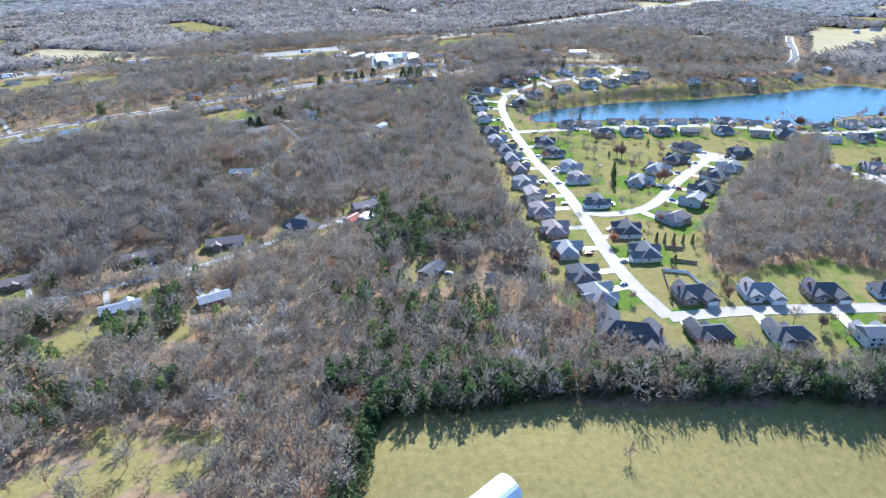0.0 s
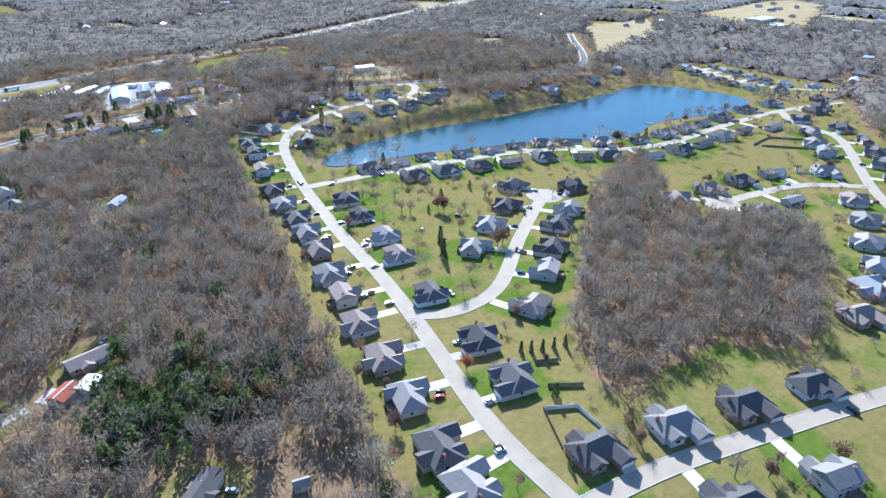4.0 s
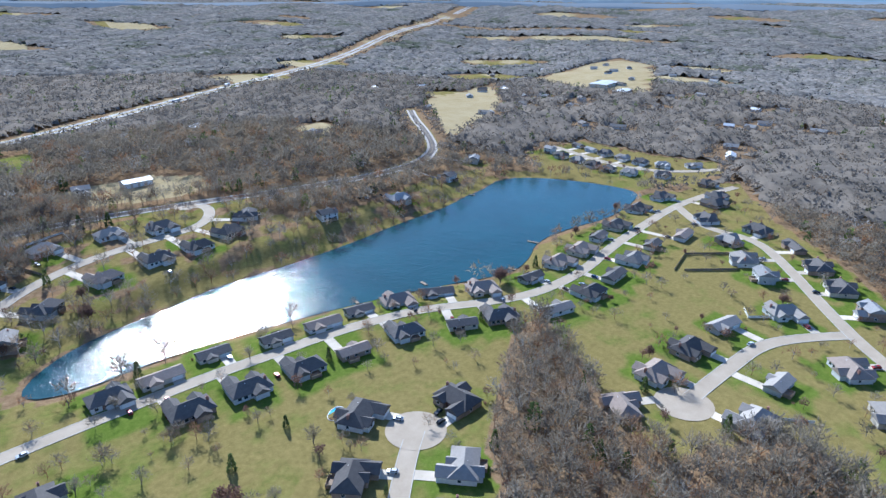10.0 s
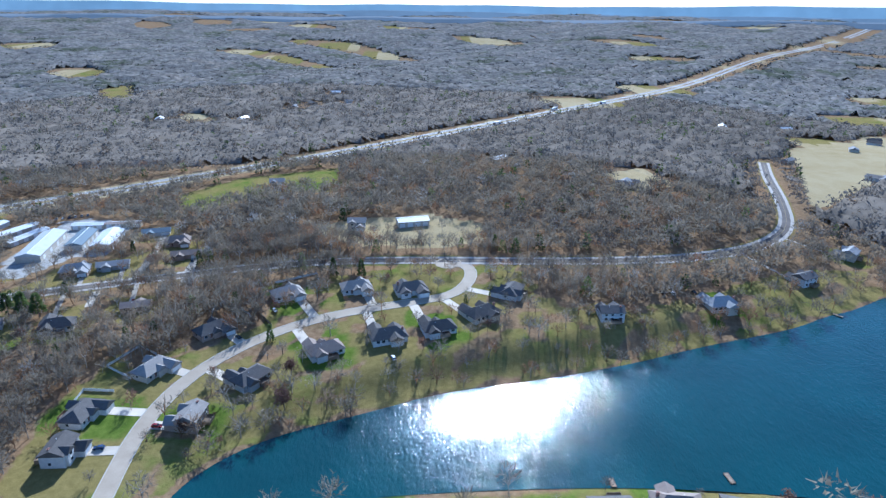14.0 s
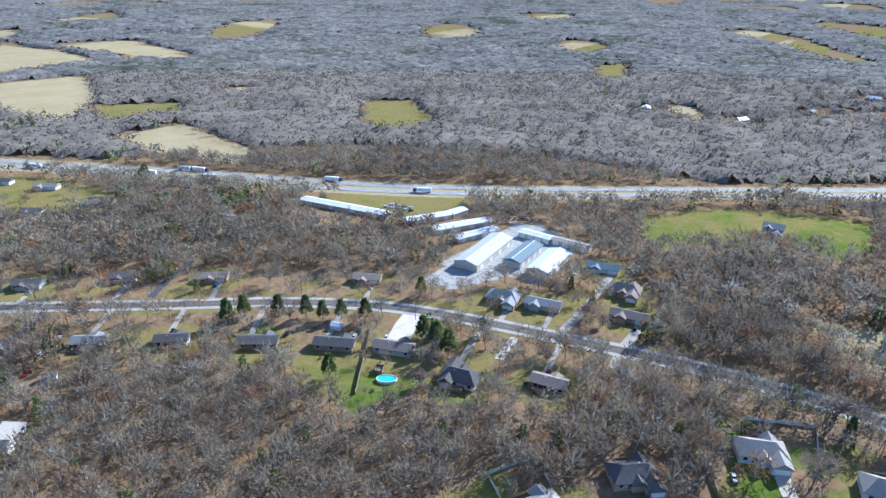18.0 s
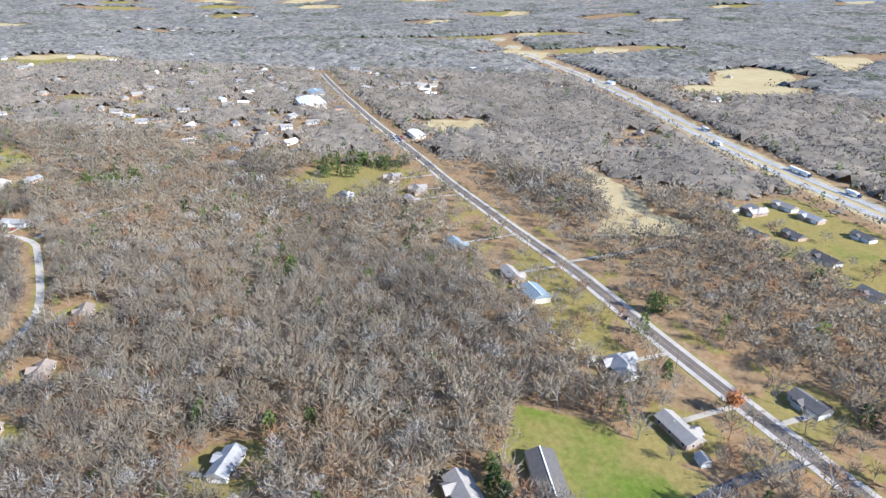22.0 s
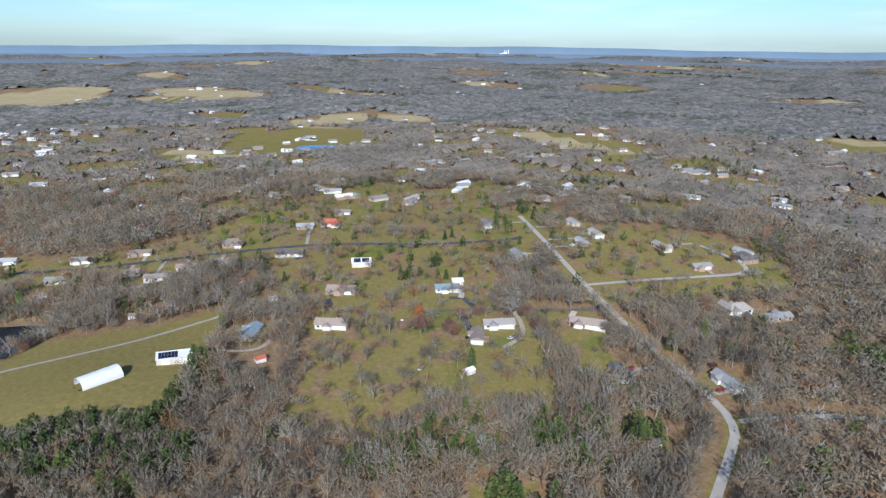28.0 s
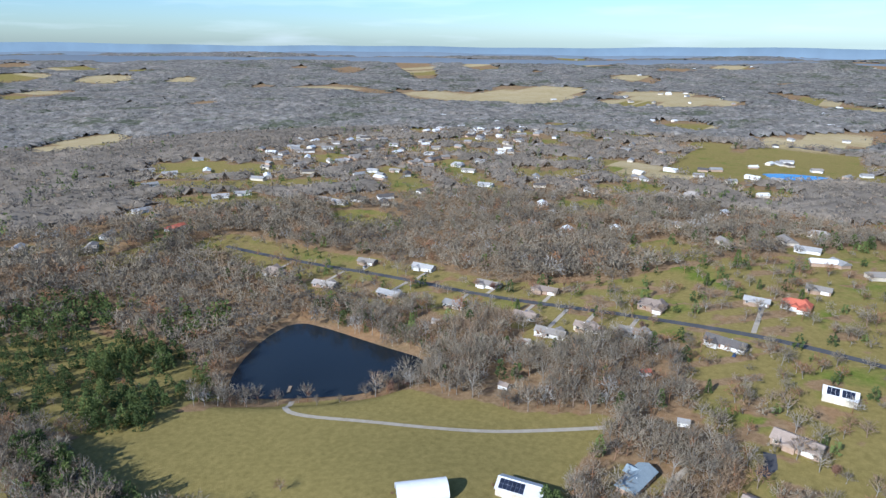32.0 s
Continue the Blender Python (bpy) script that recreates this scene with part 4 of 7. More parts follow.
def house(shape, roof, wall, size=1.0):
    """One house, its front towards -y, standing at the origin."""
    words, stuff = WALLS[wall]
    top = new("house")
    w, d, h = {0: (20, 12, 3.0), 1: (22, 9.5, 2.9), 2: (15, 11, 5.4), 3: (21, 13, 3.0), 4: (18, 9, 2.9)}[shape]
    w, d = w * size, d * size
    rise = d * (0.34 if shape in (0, 3) else 0.27)
    hip = d * 0.45 if shape in (0, 3) else 0.0
    bm = bmesh.new()
    box(bm, -w / 2, w / 2, -d / 2, d / 2, -2.2, h)
    rm = bmesh.new()
    roof_solid(rm, -w / 2 - 0.6, w / 2 + 0.6, -d / 2 - 0.6, d / 2 + 0.6, h + 0.02, rise, hip)
    if not hip:
        gable_fill(bm, -w / 2, w / 2, -d / 2, d / 2, h - 0.05, rise * 0.9, "x")
    gx, gw, gd = w / 2 - 4.2 * size, 7.6 * size, 5.5 * size
    wings = []
    if shape in (0, 2, 3):
        wings.append((gx - gw / 2, gx + gw / 2, -d / 2 - gd, -d / 2 + 0.4, 2.9, gw * 0.36))
    if shape == 3:
        wings.append((-w / 2 + 1.5, -w / 2 + 7.5, -d / 2 - 2.2, -d / 2 + 0.4, 3.0, 2.2))
        wings.append((-w / 2 + 3, -w / 2 + 9.5, d / 2 - 0.4, d / 2 + 3.0, 3.0, 2.2))
    if shape == 0:
        wings.append((-2.6, 2.2, -d / 2 - 1.5, -d / 2 + 0.4, 3.0, 1.9))
        wings.append((w / 2 - 7.5, w / 2 - 2, d / 2 - 0.4, d / 2 + 2.2, 3.0, 2.3))
    if shape == 1:
        wings.append((-w / 2 + 3, -w / 2 + 8.5, -d / 2 - 2, -d / 2 + 0.4, 2.9, 1.8))
    if shape == 4:
        wings.append((-4.5, 0.5, -d / 2 - 1.8, -d / 2 + 0.4, 2.8, 1.3))
    if shape == 2:
        wings.append((-w / 2 + 1, -w / 2 + 6, -d / 2 - 1.2, -d / 2 + 0.4, h, 1.9))
    for a, b, c, e, hh, rr in wings:
        box(bm, a, b, c, e, -2.2, hh)
        gable_fill(bm, a, b, c, e, hh - 0.05, rr * 0.88, "y")
        back = c < 0
        roof_solid(rm, a - 0.5, b + 0.5, c - (0.5 if back else 3.5), e + (3.5 if back else 0.5), hh + 0.03, rr, 0.0, "y")
    part("wall", bm, stuff, top, f"{words} walls")
    part("roof", rm, ROOFS[roof], top, f"{ROOF_WORDS[roof]} roof")
    front = -d / 2
    if shape in (0, 2, 3):
        garage_door_mesh(top, gx, front - gd - 0.03, 5.0)
        window_mesh(top, w / 2 + 0.01, front + 4, 1.0, 1.4, 1.3, "+x")
    else:
        garage_door_mesh(top, gx, front - 0.03, 4.8)
    fx = {0: -3.6, 1: -2, 2: -1.0, 3: -1.2, 4: -2}[shape]
    door_mesh(top, fx, front - 0.02)
    for x in (-w / 2 + 2.2, -w / 2 + 5.4)[: 2 if shape not in (3, 2) else 0]:
        window_mesh(top, x, front - 0.01, 0.95, 1.6, 1.35, "-y")
    if shape == 3:
        window_mesh(top, -w / 2 + 4.5, front - 2.21, 0.95, 2.0, 1.4, "-y")
    if shape == 2:
        for x, y, z in ((-w / 2 + 3.5, front - 1.21, 0.9), (-w / 2 + 3.5, front - 1.21, 3.5), (1.5, front - 0.01, 3.5)):
            window_mesh(top, x, y, z, 1.6, 1.4, "-y")
    for x in (-w / 2 + 2.2 if shape != 3 else w / 2 - 5.5, 0.5, w / 2 - 2.6):
        window_mesh(top, x, d / 2 + 0.01, 0.95, 1.8, 1.5, "+y")
        if shape == 2:
            window_mesh(top, x, d / 2 + 0.01, 3.5, 1.4, 1.3, "+y")
    window_mesh(top, -w / 2 - 0.01, 1.0, 0.95, 1.3, 1.3, "-x")
    if shape in (0, 2, 4):
        deck_mesh(top, -1.5 if shape != 4 else 3, d / 2, 5.5, 3.5)
    if shape in (2, 3):
        chimney_mesh(top, -w / 2 + 1.8, d * 0.12, h + rise * 0.9)
    vent_mesh(top, w * 0.12, d * 0.12, h + rise * 0.72)
    return tagged(top, f"{words} {'two-storey' if shape == 2 else 'single-storey'} house with a {ROOF_WORDS[roof]} roof", "house", "houses")


HOUSES, FRONTS = {}, []
ALL_ROADS = STREETS + HIGHWAYS


def nearest_road(x, y):
    best = (1e9, 0, 0, 4)
    for s in ALL_ROADS:
        for (ax, ay), (bx, by) in zip(s, s[1:]):
            dx, dy = bx - ax, by - ay
            k = min(1, max(0, ((x - ax) * dx + (y - ay) * dy) / (dx * dx + dy * dy + 1e-9)))
            d = math.hypot(x - ax - k * dx, y - ay - k * dy)
            if d < best[0]:
                best = (d, ax + k * dx, ay + k * dy)
    return best


def set_house(x, y, roof, shape, wall=0, size=0.88, turn=None, drive=True):
    """Puts a house of one kind on the land, its front to the nearest road, with its driveway."""
    d, rx, ry = nearest_road(x, y)[:3]
    angle = math.degrees(math.atan2(ry - y, rx - x)) + 90 if turn is None else turn
    key = (shape, roof, wall, size)
    m = pose(x, y, one(x, y) + 0.25, 0, 0, angle)
    if key in HOUSES:
        copy_thing(HOUSES[key], m)
    else:
        HOUSES[key] = house(*key)
        HOUSES[key].matrix_basis = m
    TAKEN.append((x, y, 12.0))
    FRONTS.append((x, y, angle, shape, size))
    if not drive or d > 55:
        return
    town = min(away(q, np.float64(x), np.float64(y)) for q in STREETS) < d + 1
    w, dep = {0: (20, 12), 1: (22, 9.5), 2: (15, 11), 3: (21, 13), 4: (18, 9)}[shape]
    gx, start = (w / 2 - 4.2) * size, (dep / 2 + (5.5 if shape in (0, 2, 3) else 0)) * size
    c, s = math.cos(radians(angle)), math.sin(radians(angle))
    reach = d - 3.9
    if reach > start + 1:
        line = [(x + c * gx + s * q, y + s * gx - c * q) for q in (start, (start + reach) / 2, reach)]
        half = 2.7 if town else 1.5
        ribbon("driveway", line, -half, half, 0.15, DRIVE if town else GRAVEL, "pale concrete driveway to a garage" if town else "pale gravel driveway to a house", 2.5, category="driveway")


set_house(55.1, 406.0, "b", 2, 1)
set_house(51.8, 433.1, "g", 3, 3)
set_house(51.0, 464.3, "b", 0, 2)
set_house(47.8, 491.3, "g", 0, 0)
set_house(44.8, 515.7, "d", 0, 0)
set_house(38.9, 543.8, "g", 3, 2)
set_house(34.8, 571.8, "d", 0, 2)
set_house(30.6, 613.9, "b", 2, 0)
set_house(27.8, 652.0, "d", 2, 0)
set_house(24.6, 677.6, "d", 0, 0)
set_house(62.9, 746.4, "d", 0, 2)
set_house(96.6, 785.2, "g", 0, 0)
set_house(93.4, 701.6, "d", 0, 3)
set_house(74.3, 671.9, "g", 2, 2)
set_house(98.1, 396.5, "d", 0, 0)
set_house(93.9, 444.0, "b", 0, 0)
set_house(93.4, 472.3, "g", 0, 0)
set_house(85.7, 508.8, "d", 0, 0)
set_house(82.7, 539.7, "d", 3, 1)
set_house(137.3, 437.8, "g", 0, 3)
set_house(158.6, 466.0, "g", 0, 0)
set_house(181.3, 491.5, "d", 0, 2)
set_house(201.0, 525.3, "d", 3, 0)
set_house(243.3, 511.8, "d", 3, 2)
set_house(221.0, 474.2, "g", 0, 0)
set_house(201.0, 452.7, "d", 3, 0)
set_house(181.6, 422.9, "d", 3, 1)
set_house(165.1, 396.6, "g", 2, 3)
set_house(143.1, 368.0, "b", 0, 3)
set_house(107.3, 350.2, "d", 3, 0)
set_house(110.1, 319.2, "d", 3, 1)
set_house(121.3, 273.4, "d", 3, 2)
set_house(156.0, 275.3, "g", 3, 0)
set_house(188.6, 275.8, "d", 3, 2)
set_house(223.1, 276.7, "d", 0, 0)
set_house(57.5, 380.8, "b", 3, 0)
set_house(61.6, 350.4, "b", 3, 2)
set_house(65.0, 321.7, "g", 0, 3)
set_house(68.1, 291.6, "d", 3, 1)
set_house(72.3, 271.3, "g", 3, 3)
set_house(117.8, 237.8, "d", 0, 2)
set_house(154.0, 237.6, "d", 0, 0)
set_house(191.3, 235.5, "g", 2, 0)
set_house(112.0, 598.7, "d", 0, 0)
set_house(135.2, 602.7, "b", 1, 1)
set_house(161.5, 611.7, "d", 4, 1)
set_house(193.0, 607.8, "d", 4, 1)
set_house(220.0, 609.3, "b", 1, 0)
set_house(244.4, 614.8, "d", 4, 1)
set_house(269.4, 614.2, "b", 3, 0)
set_house(295.3, 611.2, "d", 1, 0)
set_house(320.4, 599.0, "b", 3, 1)
set_house(356.2, 595.2, "d", 4, 3)
set_house(388.1, 604.8, "b", 3, 0)
set_house(416.0, 612.6, "b", 3, 1)
set_house(446.3, 624.4, "d", 4, 0)
set_house(476.2, 635.5, "d", 3, 1)
set_house(525.7, 657.5, "d", 3, 0)
set_house(569.3, 668.3, "d", 0, 0, 0.9)
set_house(140.7, 568.6, "d", 3, 2)
set_house(167.3, 570.9, "d", 3, 0)
set_house(195.4, 572.9, "d", 0, 3)
set_house(221.7, 574.2, "b", 4, 2)
set_house(253.8, 576.7, "d", 0, 0)
set_house(284.2, 568.0, "d", 4, 1)
set_house(307.7, 563.6, "d", 3, 2)
set_house(339.9, 553.1, "g", 1, 0)
set_house(373.5, 558.8, "d", 0, 0)
set_house(403.2, 568.5, "d", 1, 1)
set_house(435.1, 579.9, "g", 3, 0)
set_house(467.5, 591.5, "d", 4, 0)
set_house(502.8, 592.4, "b", 1, 0)
set_house(593.5, 628.2, "d", 3, 2, 0.9)
set_house(551.0, 607.1, "d", 3, 0)
set_house(521.7, 566.8, "g", 0, 2)
set_house(497.8, 540.2, "g", 3, 0)
set_house(482.9, 515.6, "l", 2, 3)
set_house(561.8, 569.5, "d", 3, 3, 0.9)
set_house(550.8, 534.3, "d", 1, 2)
set_house(529.5, 504.9, "d", 3, 2)
set_house(509.0, 479.7, "d", 3, 1)
set_house(489.6, 453.4, "l", 2, 2)
set_house(448.5, 481.6, "g", 3, 0)
set_house(405.4, 490.7, "g", 1, 3)
set_house(368.9, 485.1, "d", 3, 2)
set_house(335.8, 478.9, "b", 3, 0)
set_house(300.5, 467.9, "b", 0, 2)
set_house(340.7, 429.8, "g", 3, 3)
set_house(376.6, 440.9, "g", 4, 3)
set_house(417.8, 429.5, "b", 3, 0)
set_house(363.4, 372.4, "g", 3, 3)
set_house(340.5, 346.0, "l", 0, 1)
set_house(314.7, 328.2, "l", 3, 3)
set_house(286.1, 310.1, "b", 3, 2)
set_house(393.6, 399.7, "g", 3, 1)
set_house(137.6, 789.6, "g", 0, 0)
set_house(170.9, 785.4, "d", 3, 0)
set_house(158.8, 733.2, "d", 3, 0)
set_house(185.8, 739.4, "d", 0, 0)
set_house(211.1, 754.2, "d", 3, 1)
set_house(232.1, 780.1, "d", 0, 0)
set_house(126.6, 722.5, "b", 0, 0)
set_house(43.5, 711.4, "g", 0, 1)
set_house(284.7, 752.0, "d", 2, 0)
set_house(357.1, 768.9, "l", 3, 1)
set_house(431.9, 806.0, "d", 2, 0)
set_house(493.8, 851.2, "l", 2, 1)
set_house(45.6, 1027.3, "l", 2, 1)
set_house(130.5, 897.0, "g", 2, 1)
set_house(368.4, 986.5, "l", 3, 1)
for x, y, roof, shape, wall in (
        (596, 829, "d", 3, 1), (599, 805, "g", 0, 0), (599, 783, "d", 3, 0), (601, 762, "d", 0, 1), (609, 741, "g", 3, 0), (645, 831, "l", 4, 0), (647, 810, "d", 3, 1), (648, 786, "g", 0, 0),
        (651, 763, "d", 3, 0), (660, 741, "l", 0, 1), (630, 716, "d", 3, 0), (640, 672, "d", 0, 2), (614, 641, "d", 3, 0), (686, 722, "g", 1, 0), (600, 851, "l", 2, 0), (646, 853, "d", 4, 2)):
    set_house(x, y, roof, shape, wall, 0.75)
set_house(-127, 801, "b", 4, 2)
set_house(-238.5, 619.0, "g", 1, 2)
set_house(-184.7, 664.8, "l", 4, 2)
set_house(-154.9, 691.3, "d", 4, 0)
set_house(-120.3, 717.0, "d", 1, 2)
set_house(-89.1, 739.4, "d", 1, 2)
set_house(-63.8, 755.0, "b", 1, 3)
set_house(-140.9, 609.1, "g", 0, 0)
set_house(-128.1, 582.4, "g", 0, 1)
set_house(-275.5, 671.7, "d", 4, 3)
set_house(-241.8, 711.5, "d", 4, 0)
set_house(-199.9, 745.1, "b", 4, 2)
set_house(10.8, 776.3, "b", 4, 2)
set_house(-27.8, 837.6, "l", 1, 3)
set_house(-49.5, 830.8, "l", 0, 2)
set_house(-22.3, 901.5, "u", 1, 0)
set_house(1.0, 879.5, "b", 0, 2)
set_house(15.4, 852.9, "b", 1, 2)
set_house(-23.6, 755.0, "d", 0, 0)
set_house(-405.2, 723.6, "d", 4, 0)
set_house(-490.4, 668.3, "d", 4, 2)
set_house(-498.4, 693.8, "d", 4, 2)
set_house(-455.3, 707.4, "d", 1, 0)
set_house(-548.5, 671.7, "g", 0, 2)
set_house(-568.2, 696.2, "g", 1, 1, 0.9)
set_house(-513.3, 741.3, "d", 4, 0)
set_house(-464.8, 758.0, "g", 1, 0)
set_house(-388.8, 768.0, "d", 1, 1)
set_house(-550.4, 652.4, "g", 4, 0)
set_house(-545.2, 712.2, "l", 1, 2)
set_house(-361.5, 518.9, "g", 1, 2)
set_house(-401.9, 469.1, "u", 1, 2)
set_house(-276.7, 592.7, "l", 0, 0)
set_house(-529.8, 362.4, "g", 0, 1)
set_house(-469.6, 344.8, "d", 4, 3)
set_house(-506.5, 397.0, "g", 0, 2)
set_house(-171.1, 269.2, "l", 1, 2)
set_house(-125.9, 278.2, "l", 4, 2)
set_house(-242.1, 297.6, "b", 4, 2)
set_house(-187.4, 328.4, "b", 1, 2)
set_house(-268.8, 128.4, "d", 4, 0)
set_house(-319.7, -135.2, "l", 4, 1)
set_house(-236.6, -138.4, "g", 1, 0)
set_house(-247.6, -52.4, "l", 1, 3)
set_house(-440.4, -39.6, "d", 0, 2)
set_house(-391.9, -22.6, "g", 4, 2)
set_house(-377.4, -64.7, "g", 1, 1)
set_house(-326.5, 139.9, "l", 1, 0)
set_house(-595.5, -227.4, "l", 1, 0, 0.9)
set_house(-527.5, -218.0, "d", 0, 2)
set_house(-649.6, -65.4, "l", 4, 2, 0.9)
set_house(-413.9, -581.7, "l", 1, 1, 0.9)
set_house(-171.7, -250.5, "l", 1, 2, 0.9)
set_house(-520.7, 193.1, "g", 4, 3)
set_house(-480.5, 401.4, "g", 4, 2)
set_house(-1017.1, 90.5, "g", 1, 0, 0.9)
set_house(-330.5, -100.4, "g", 1, 0)
set_house(-310.5, -78.9, "l", 4, 2)
set_house(-444.6, -52.1, "l", 4, 0)
set_house(-529.5, -232.3, "d", 4, 0, 0.9)
set_house(-610.5, -256.4, "l", 4, 3, 0.9)
set_house(-382.2, 49.9, "g", 0, 0)
set_house(-403.6, 62.8, "l", 1, 2)
set_house(38.1, -338.2, "l", 4, 3, 0.9)
set_house(58.7, -498.4, "g", 0, 1, 0.9)
set_house(-2.8, -877.8, "l", 1, 0, 0.9)
set_house(-294.7, -395.0, "g", 4, 0, 0.9)
set_house(-380.8, -559.5, "l", 1, 3, 0.9)
set_house(-168.1, -234.7, "b", 1, 3, 0.9)
set_house(-85.3, -371.2, "g", 0, 1, 0.9)
set_house(-412.4, -234.3, "g", 1, 2, 0.9)
set_house(-507.8, -270.3, "l", 1, 0, 0.9)
set_house(286.5, -40.2, "b", 0, 3)
set_house(230.9, -42.9, "g", 1, 2)
set_house(174.2, -54.2, "l", 1, 2)
set_house(238.2, -103.4, "g", 4, 2)
set_house(187.5, -117.5, "l", 1, 0)
set_house(120.1, -61.6, "l", 4, 0)
set_house(119.0, -108.9, "g", 1, 0)
set_house(65.1, -65.0, "b", 4, 3)
set_house(74.2, -116.2, "b", 1, 2)
set_house(20.3, -63.9, "b", 4, 1)
set_house(-9.4, -67.7, "g", 1, 3)
set_house(-5.5, -116.6, "b", 0, 2)
set_house(-64.8, -154.7, "l", 4, 2)
set_house(-88.1, -160.0, "r", 0, 0)
set_house(-82.1, -301.8, "l", 1, 0, 0.9)
set_house(-98.2, -199.1, "g", 4, 2)
set_house(37.5, -45.8, "g", 1, 0)
set_house(685.4, -213.1, "l", 1, 2, 0.9)
set_house(640.9, -155.0, "l", 1, 0, 0.9)
set_house(516.6, -166.1, "l", 1, 3)
set_house(506.9, -191.2, "l", 1, 0)
set_house(531.0, -74.8, "l", 1, 0)
set_house(476.4, -5.9, "g", 4, 0)
set_house(449.3, -59.6, "r", 1, 3)
set_house(498.1, 63.4, "l", 4, 2)
set_house(454.4, 22.3, "g", 1, 1)
set_house(471.6, -392.3, "l", 4, 0, 0.9)
set_house(445.7, -411.3, "g", 4, 2, 0.9)
set_house(486.8, -554.6, "l", 4, 0, 0.9)
set_house(398.1, -501.7, "l", 0, 1, 0.9)
set_house(361.3, -474.1, "g", 1, 0, 0.9)
set_house(292.6, -403.9, "l", 1, 3, 0.9)
set_house(654.3, -492.6, "l", 1, 3, 0.9)
set_house(709.2, -467.2, "l", 1, 2, 0.9)
set_house(695.1, -627.8, "g", 1, 0, 0.9)
set_house(626.5, -1033.4, "l", 0, 0, 0.9)
set_house(728.5, -206.7, "g", 1, 0, 0.9)
set_house(744.8, -301.8, "l", 4, 0, 0.9)
set_house(385.9, -228.4, "l", 1, 0)
set_house(407.8, -228.2, "g", 4, 3)
set_house(80, 236, "d", 3, 3, 1.4, 172, False)
set_house(-142, 347, "b", 1, 2, 1.0, 20, False)
set_house(-99, 367, "d", 0, 1, 1.0, 160, False)
set_house(-60, 395, "b", 4, 2, 1.0, 30, False)
set_house(-12, 300, "d", 4, 2, 0.9, 60, False)
set_house(-163, 456, "l", 4, 0, 0.9, 10, False)
set_house(-175, 549, "g", 1, 2, 1.0, 40, False)
set_house(-67, 576, "l", 4, 0, 0.8, 70, False)
set_house(-181.7, 12, "u", 4, 0, 0.95, 180, False)
set_house(-209, 68, "g", 1, 0, 0.9, 180, False)
set_house(-192.5, 85, "b", 4, 0, 0.85, 80, False)
set_house(-268.6, 68, "b", 1, 0, 1.05, 156, False)
set_house(-103, 66, "b", 4, 0, 1.1, 170, False)
set_house(-106.5, 11, "b", 4, 2, 1.1, 170, False)
set_house(-55, 75, "u", 1, 2, 0.85, 80, False)
set_house(-60, -77, "d", 1, 0, 1.05, 172, False)
build_ground()

# ---- barns and works ----
def steel_building(w, d, h, rise, material, label, name="metal_building", doors=3):
    """A long low building with a shallow ridged sheet roof, doors along one side."""
    top = new(name)
    bm = bmesh.new()
    box(bm, -w / 2, w / 2, -d / 2, d / 2, -2, h)
    gable_fill(bm, -w / 2, w / 2, -d / 2, d / 2, h - 0.04, rise * 0.95, "x")
    part("wall", bm, WALLS[1][1], top, "tan sheet walls")
    bm = bmesh.new()
    roof_solid(bm, -w / 2 - 0.4, w / 2 + 0.4, -d / 2 - 0.4, d / 2 + 0.4, h + 0.02, rise, 0.0)
    part("roof", bm, material, top)
    bm = bmesh.new()
    box(bm, -w / 2 - 0.45, w / 2 + 0.45, -0.25, 0.25, h + rise - 0.05, h + rise + 0.1)
    part("ridge_cap", bm, TRIM, top)
    for k in range(doors):
        bm = bmesh.new()
        for j in range(4):
            box(bm, -1.9, 1.9, -0.08, 0, 0.1 + 0.75 * j, 0.8 + 0.75 * j)
        box(bm, -2, 2, -0.03, 0.02, 0, 3.15)
        ob = part("roller_door", bm, TRIM, top)
        ob.matrix_basis = pose(-w / 2 + (k + 0.5) * w / doors, -d / 2 - 0.01, 0)
    return tagged(top, label, "warehouse", "metal buildings")


def stand(ob, x, y, turn, lift=0.15, r=14.0):
    ob.matrix_basis = pose(x, y, one(x, y) + lift, 0, 0, turn)
    if r:
        TAKEN.append((x, y, r))
    return ob


def add_steel(x, y, w, d, turn, h=4.6, rise=1.6, material=None, label="long metal building with a white sheet roof", doors=4):
    stand(steel_building(w, d, h, rise, material or STEEL, label, doors=doors), x, y, turn, r=max(w, d) * 0.45)


add_steel(-94, 876, 52, 16, 98, 4.8, 2.2)
add_steel(-71.8, 888, 34, 12, 96, 4.4, 1.8, ROOFS["u"], "metal building with a pale blue sheet roof")
add_steel(-51.7, 885.6, 36, 14.5, 97, 4.6, 2.0)
add_steel(-82, 922, 24, 8, 2, 3.6, 0.9)
add_steel(-56, 924, 27, 7, 4, 3.4, 0.8, ROOFS["b"], "long low shed with a rusty brown roof")
add_steel(-165, 904, 35, 9, 63, 3.4, 1.0)
add_steel(-156, 928, 15, 9, 82, 3.4, 1.0)
add_steel(-136, 907, 48, 9.5, 64, 3.4, 1.0)
add_steel(-117.5, 899, 35, 8, 72, 3.4, 1.0)
add_steel(-231, 882, 80, 10, 12.5, 3.4, 1.0)
add_steel(173, 901, 24, 12, 12, 4.2, 1.8, label="white metal barn on a dry yard")
add_steel(-470, 348, 14, 8, 20, 3, 1.2, label="small dark shed on a lawn", doors=1)
add_steel(-338, 538, 18, 12, 38, 4, 2.2, ROOFS["u"], "blue-grey metal barn on a lawn by the road", 2)
add_steel(-194, 574, 26, 11, 25, 3, 2.2, ROOFS["d"], "long low house with a dark metal roof on a mown lawn", 1)
add_steel(-815, 108, 60, 36, 40, 7, 3, label="large white warehouse by the county road")
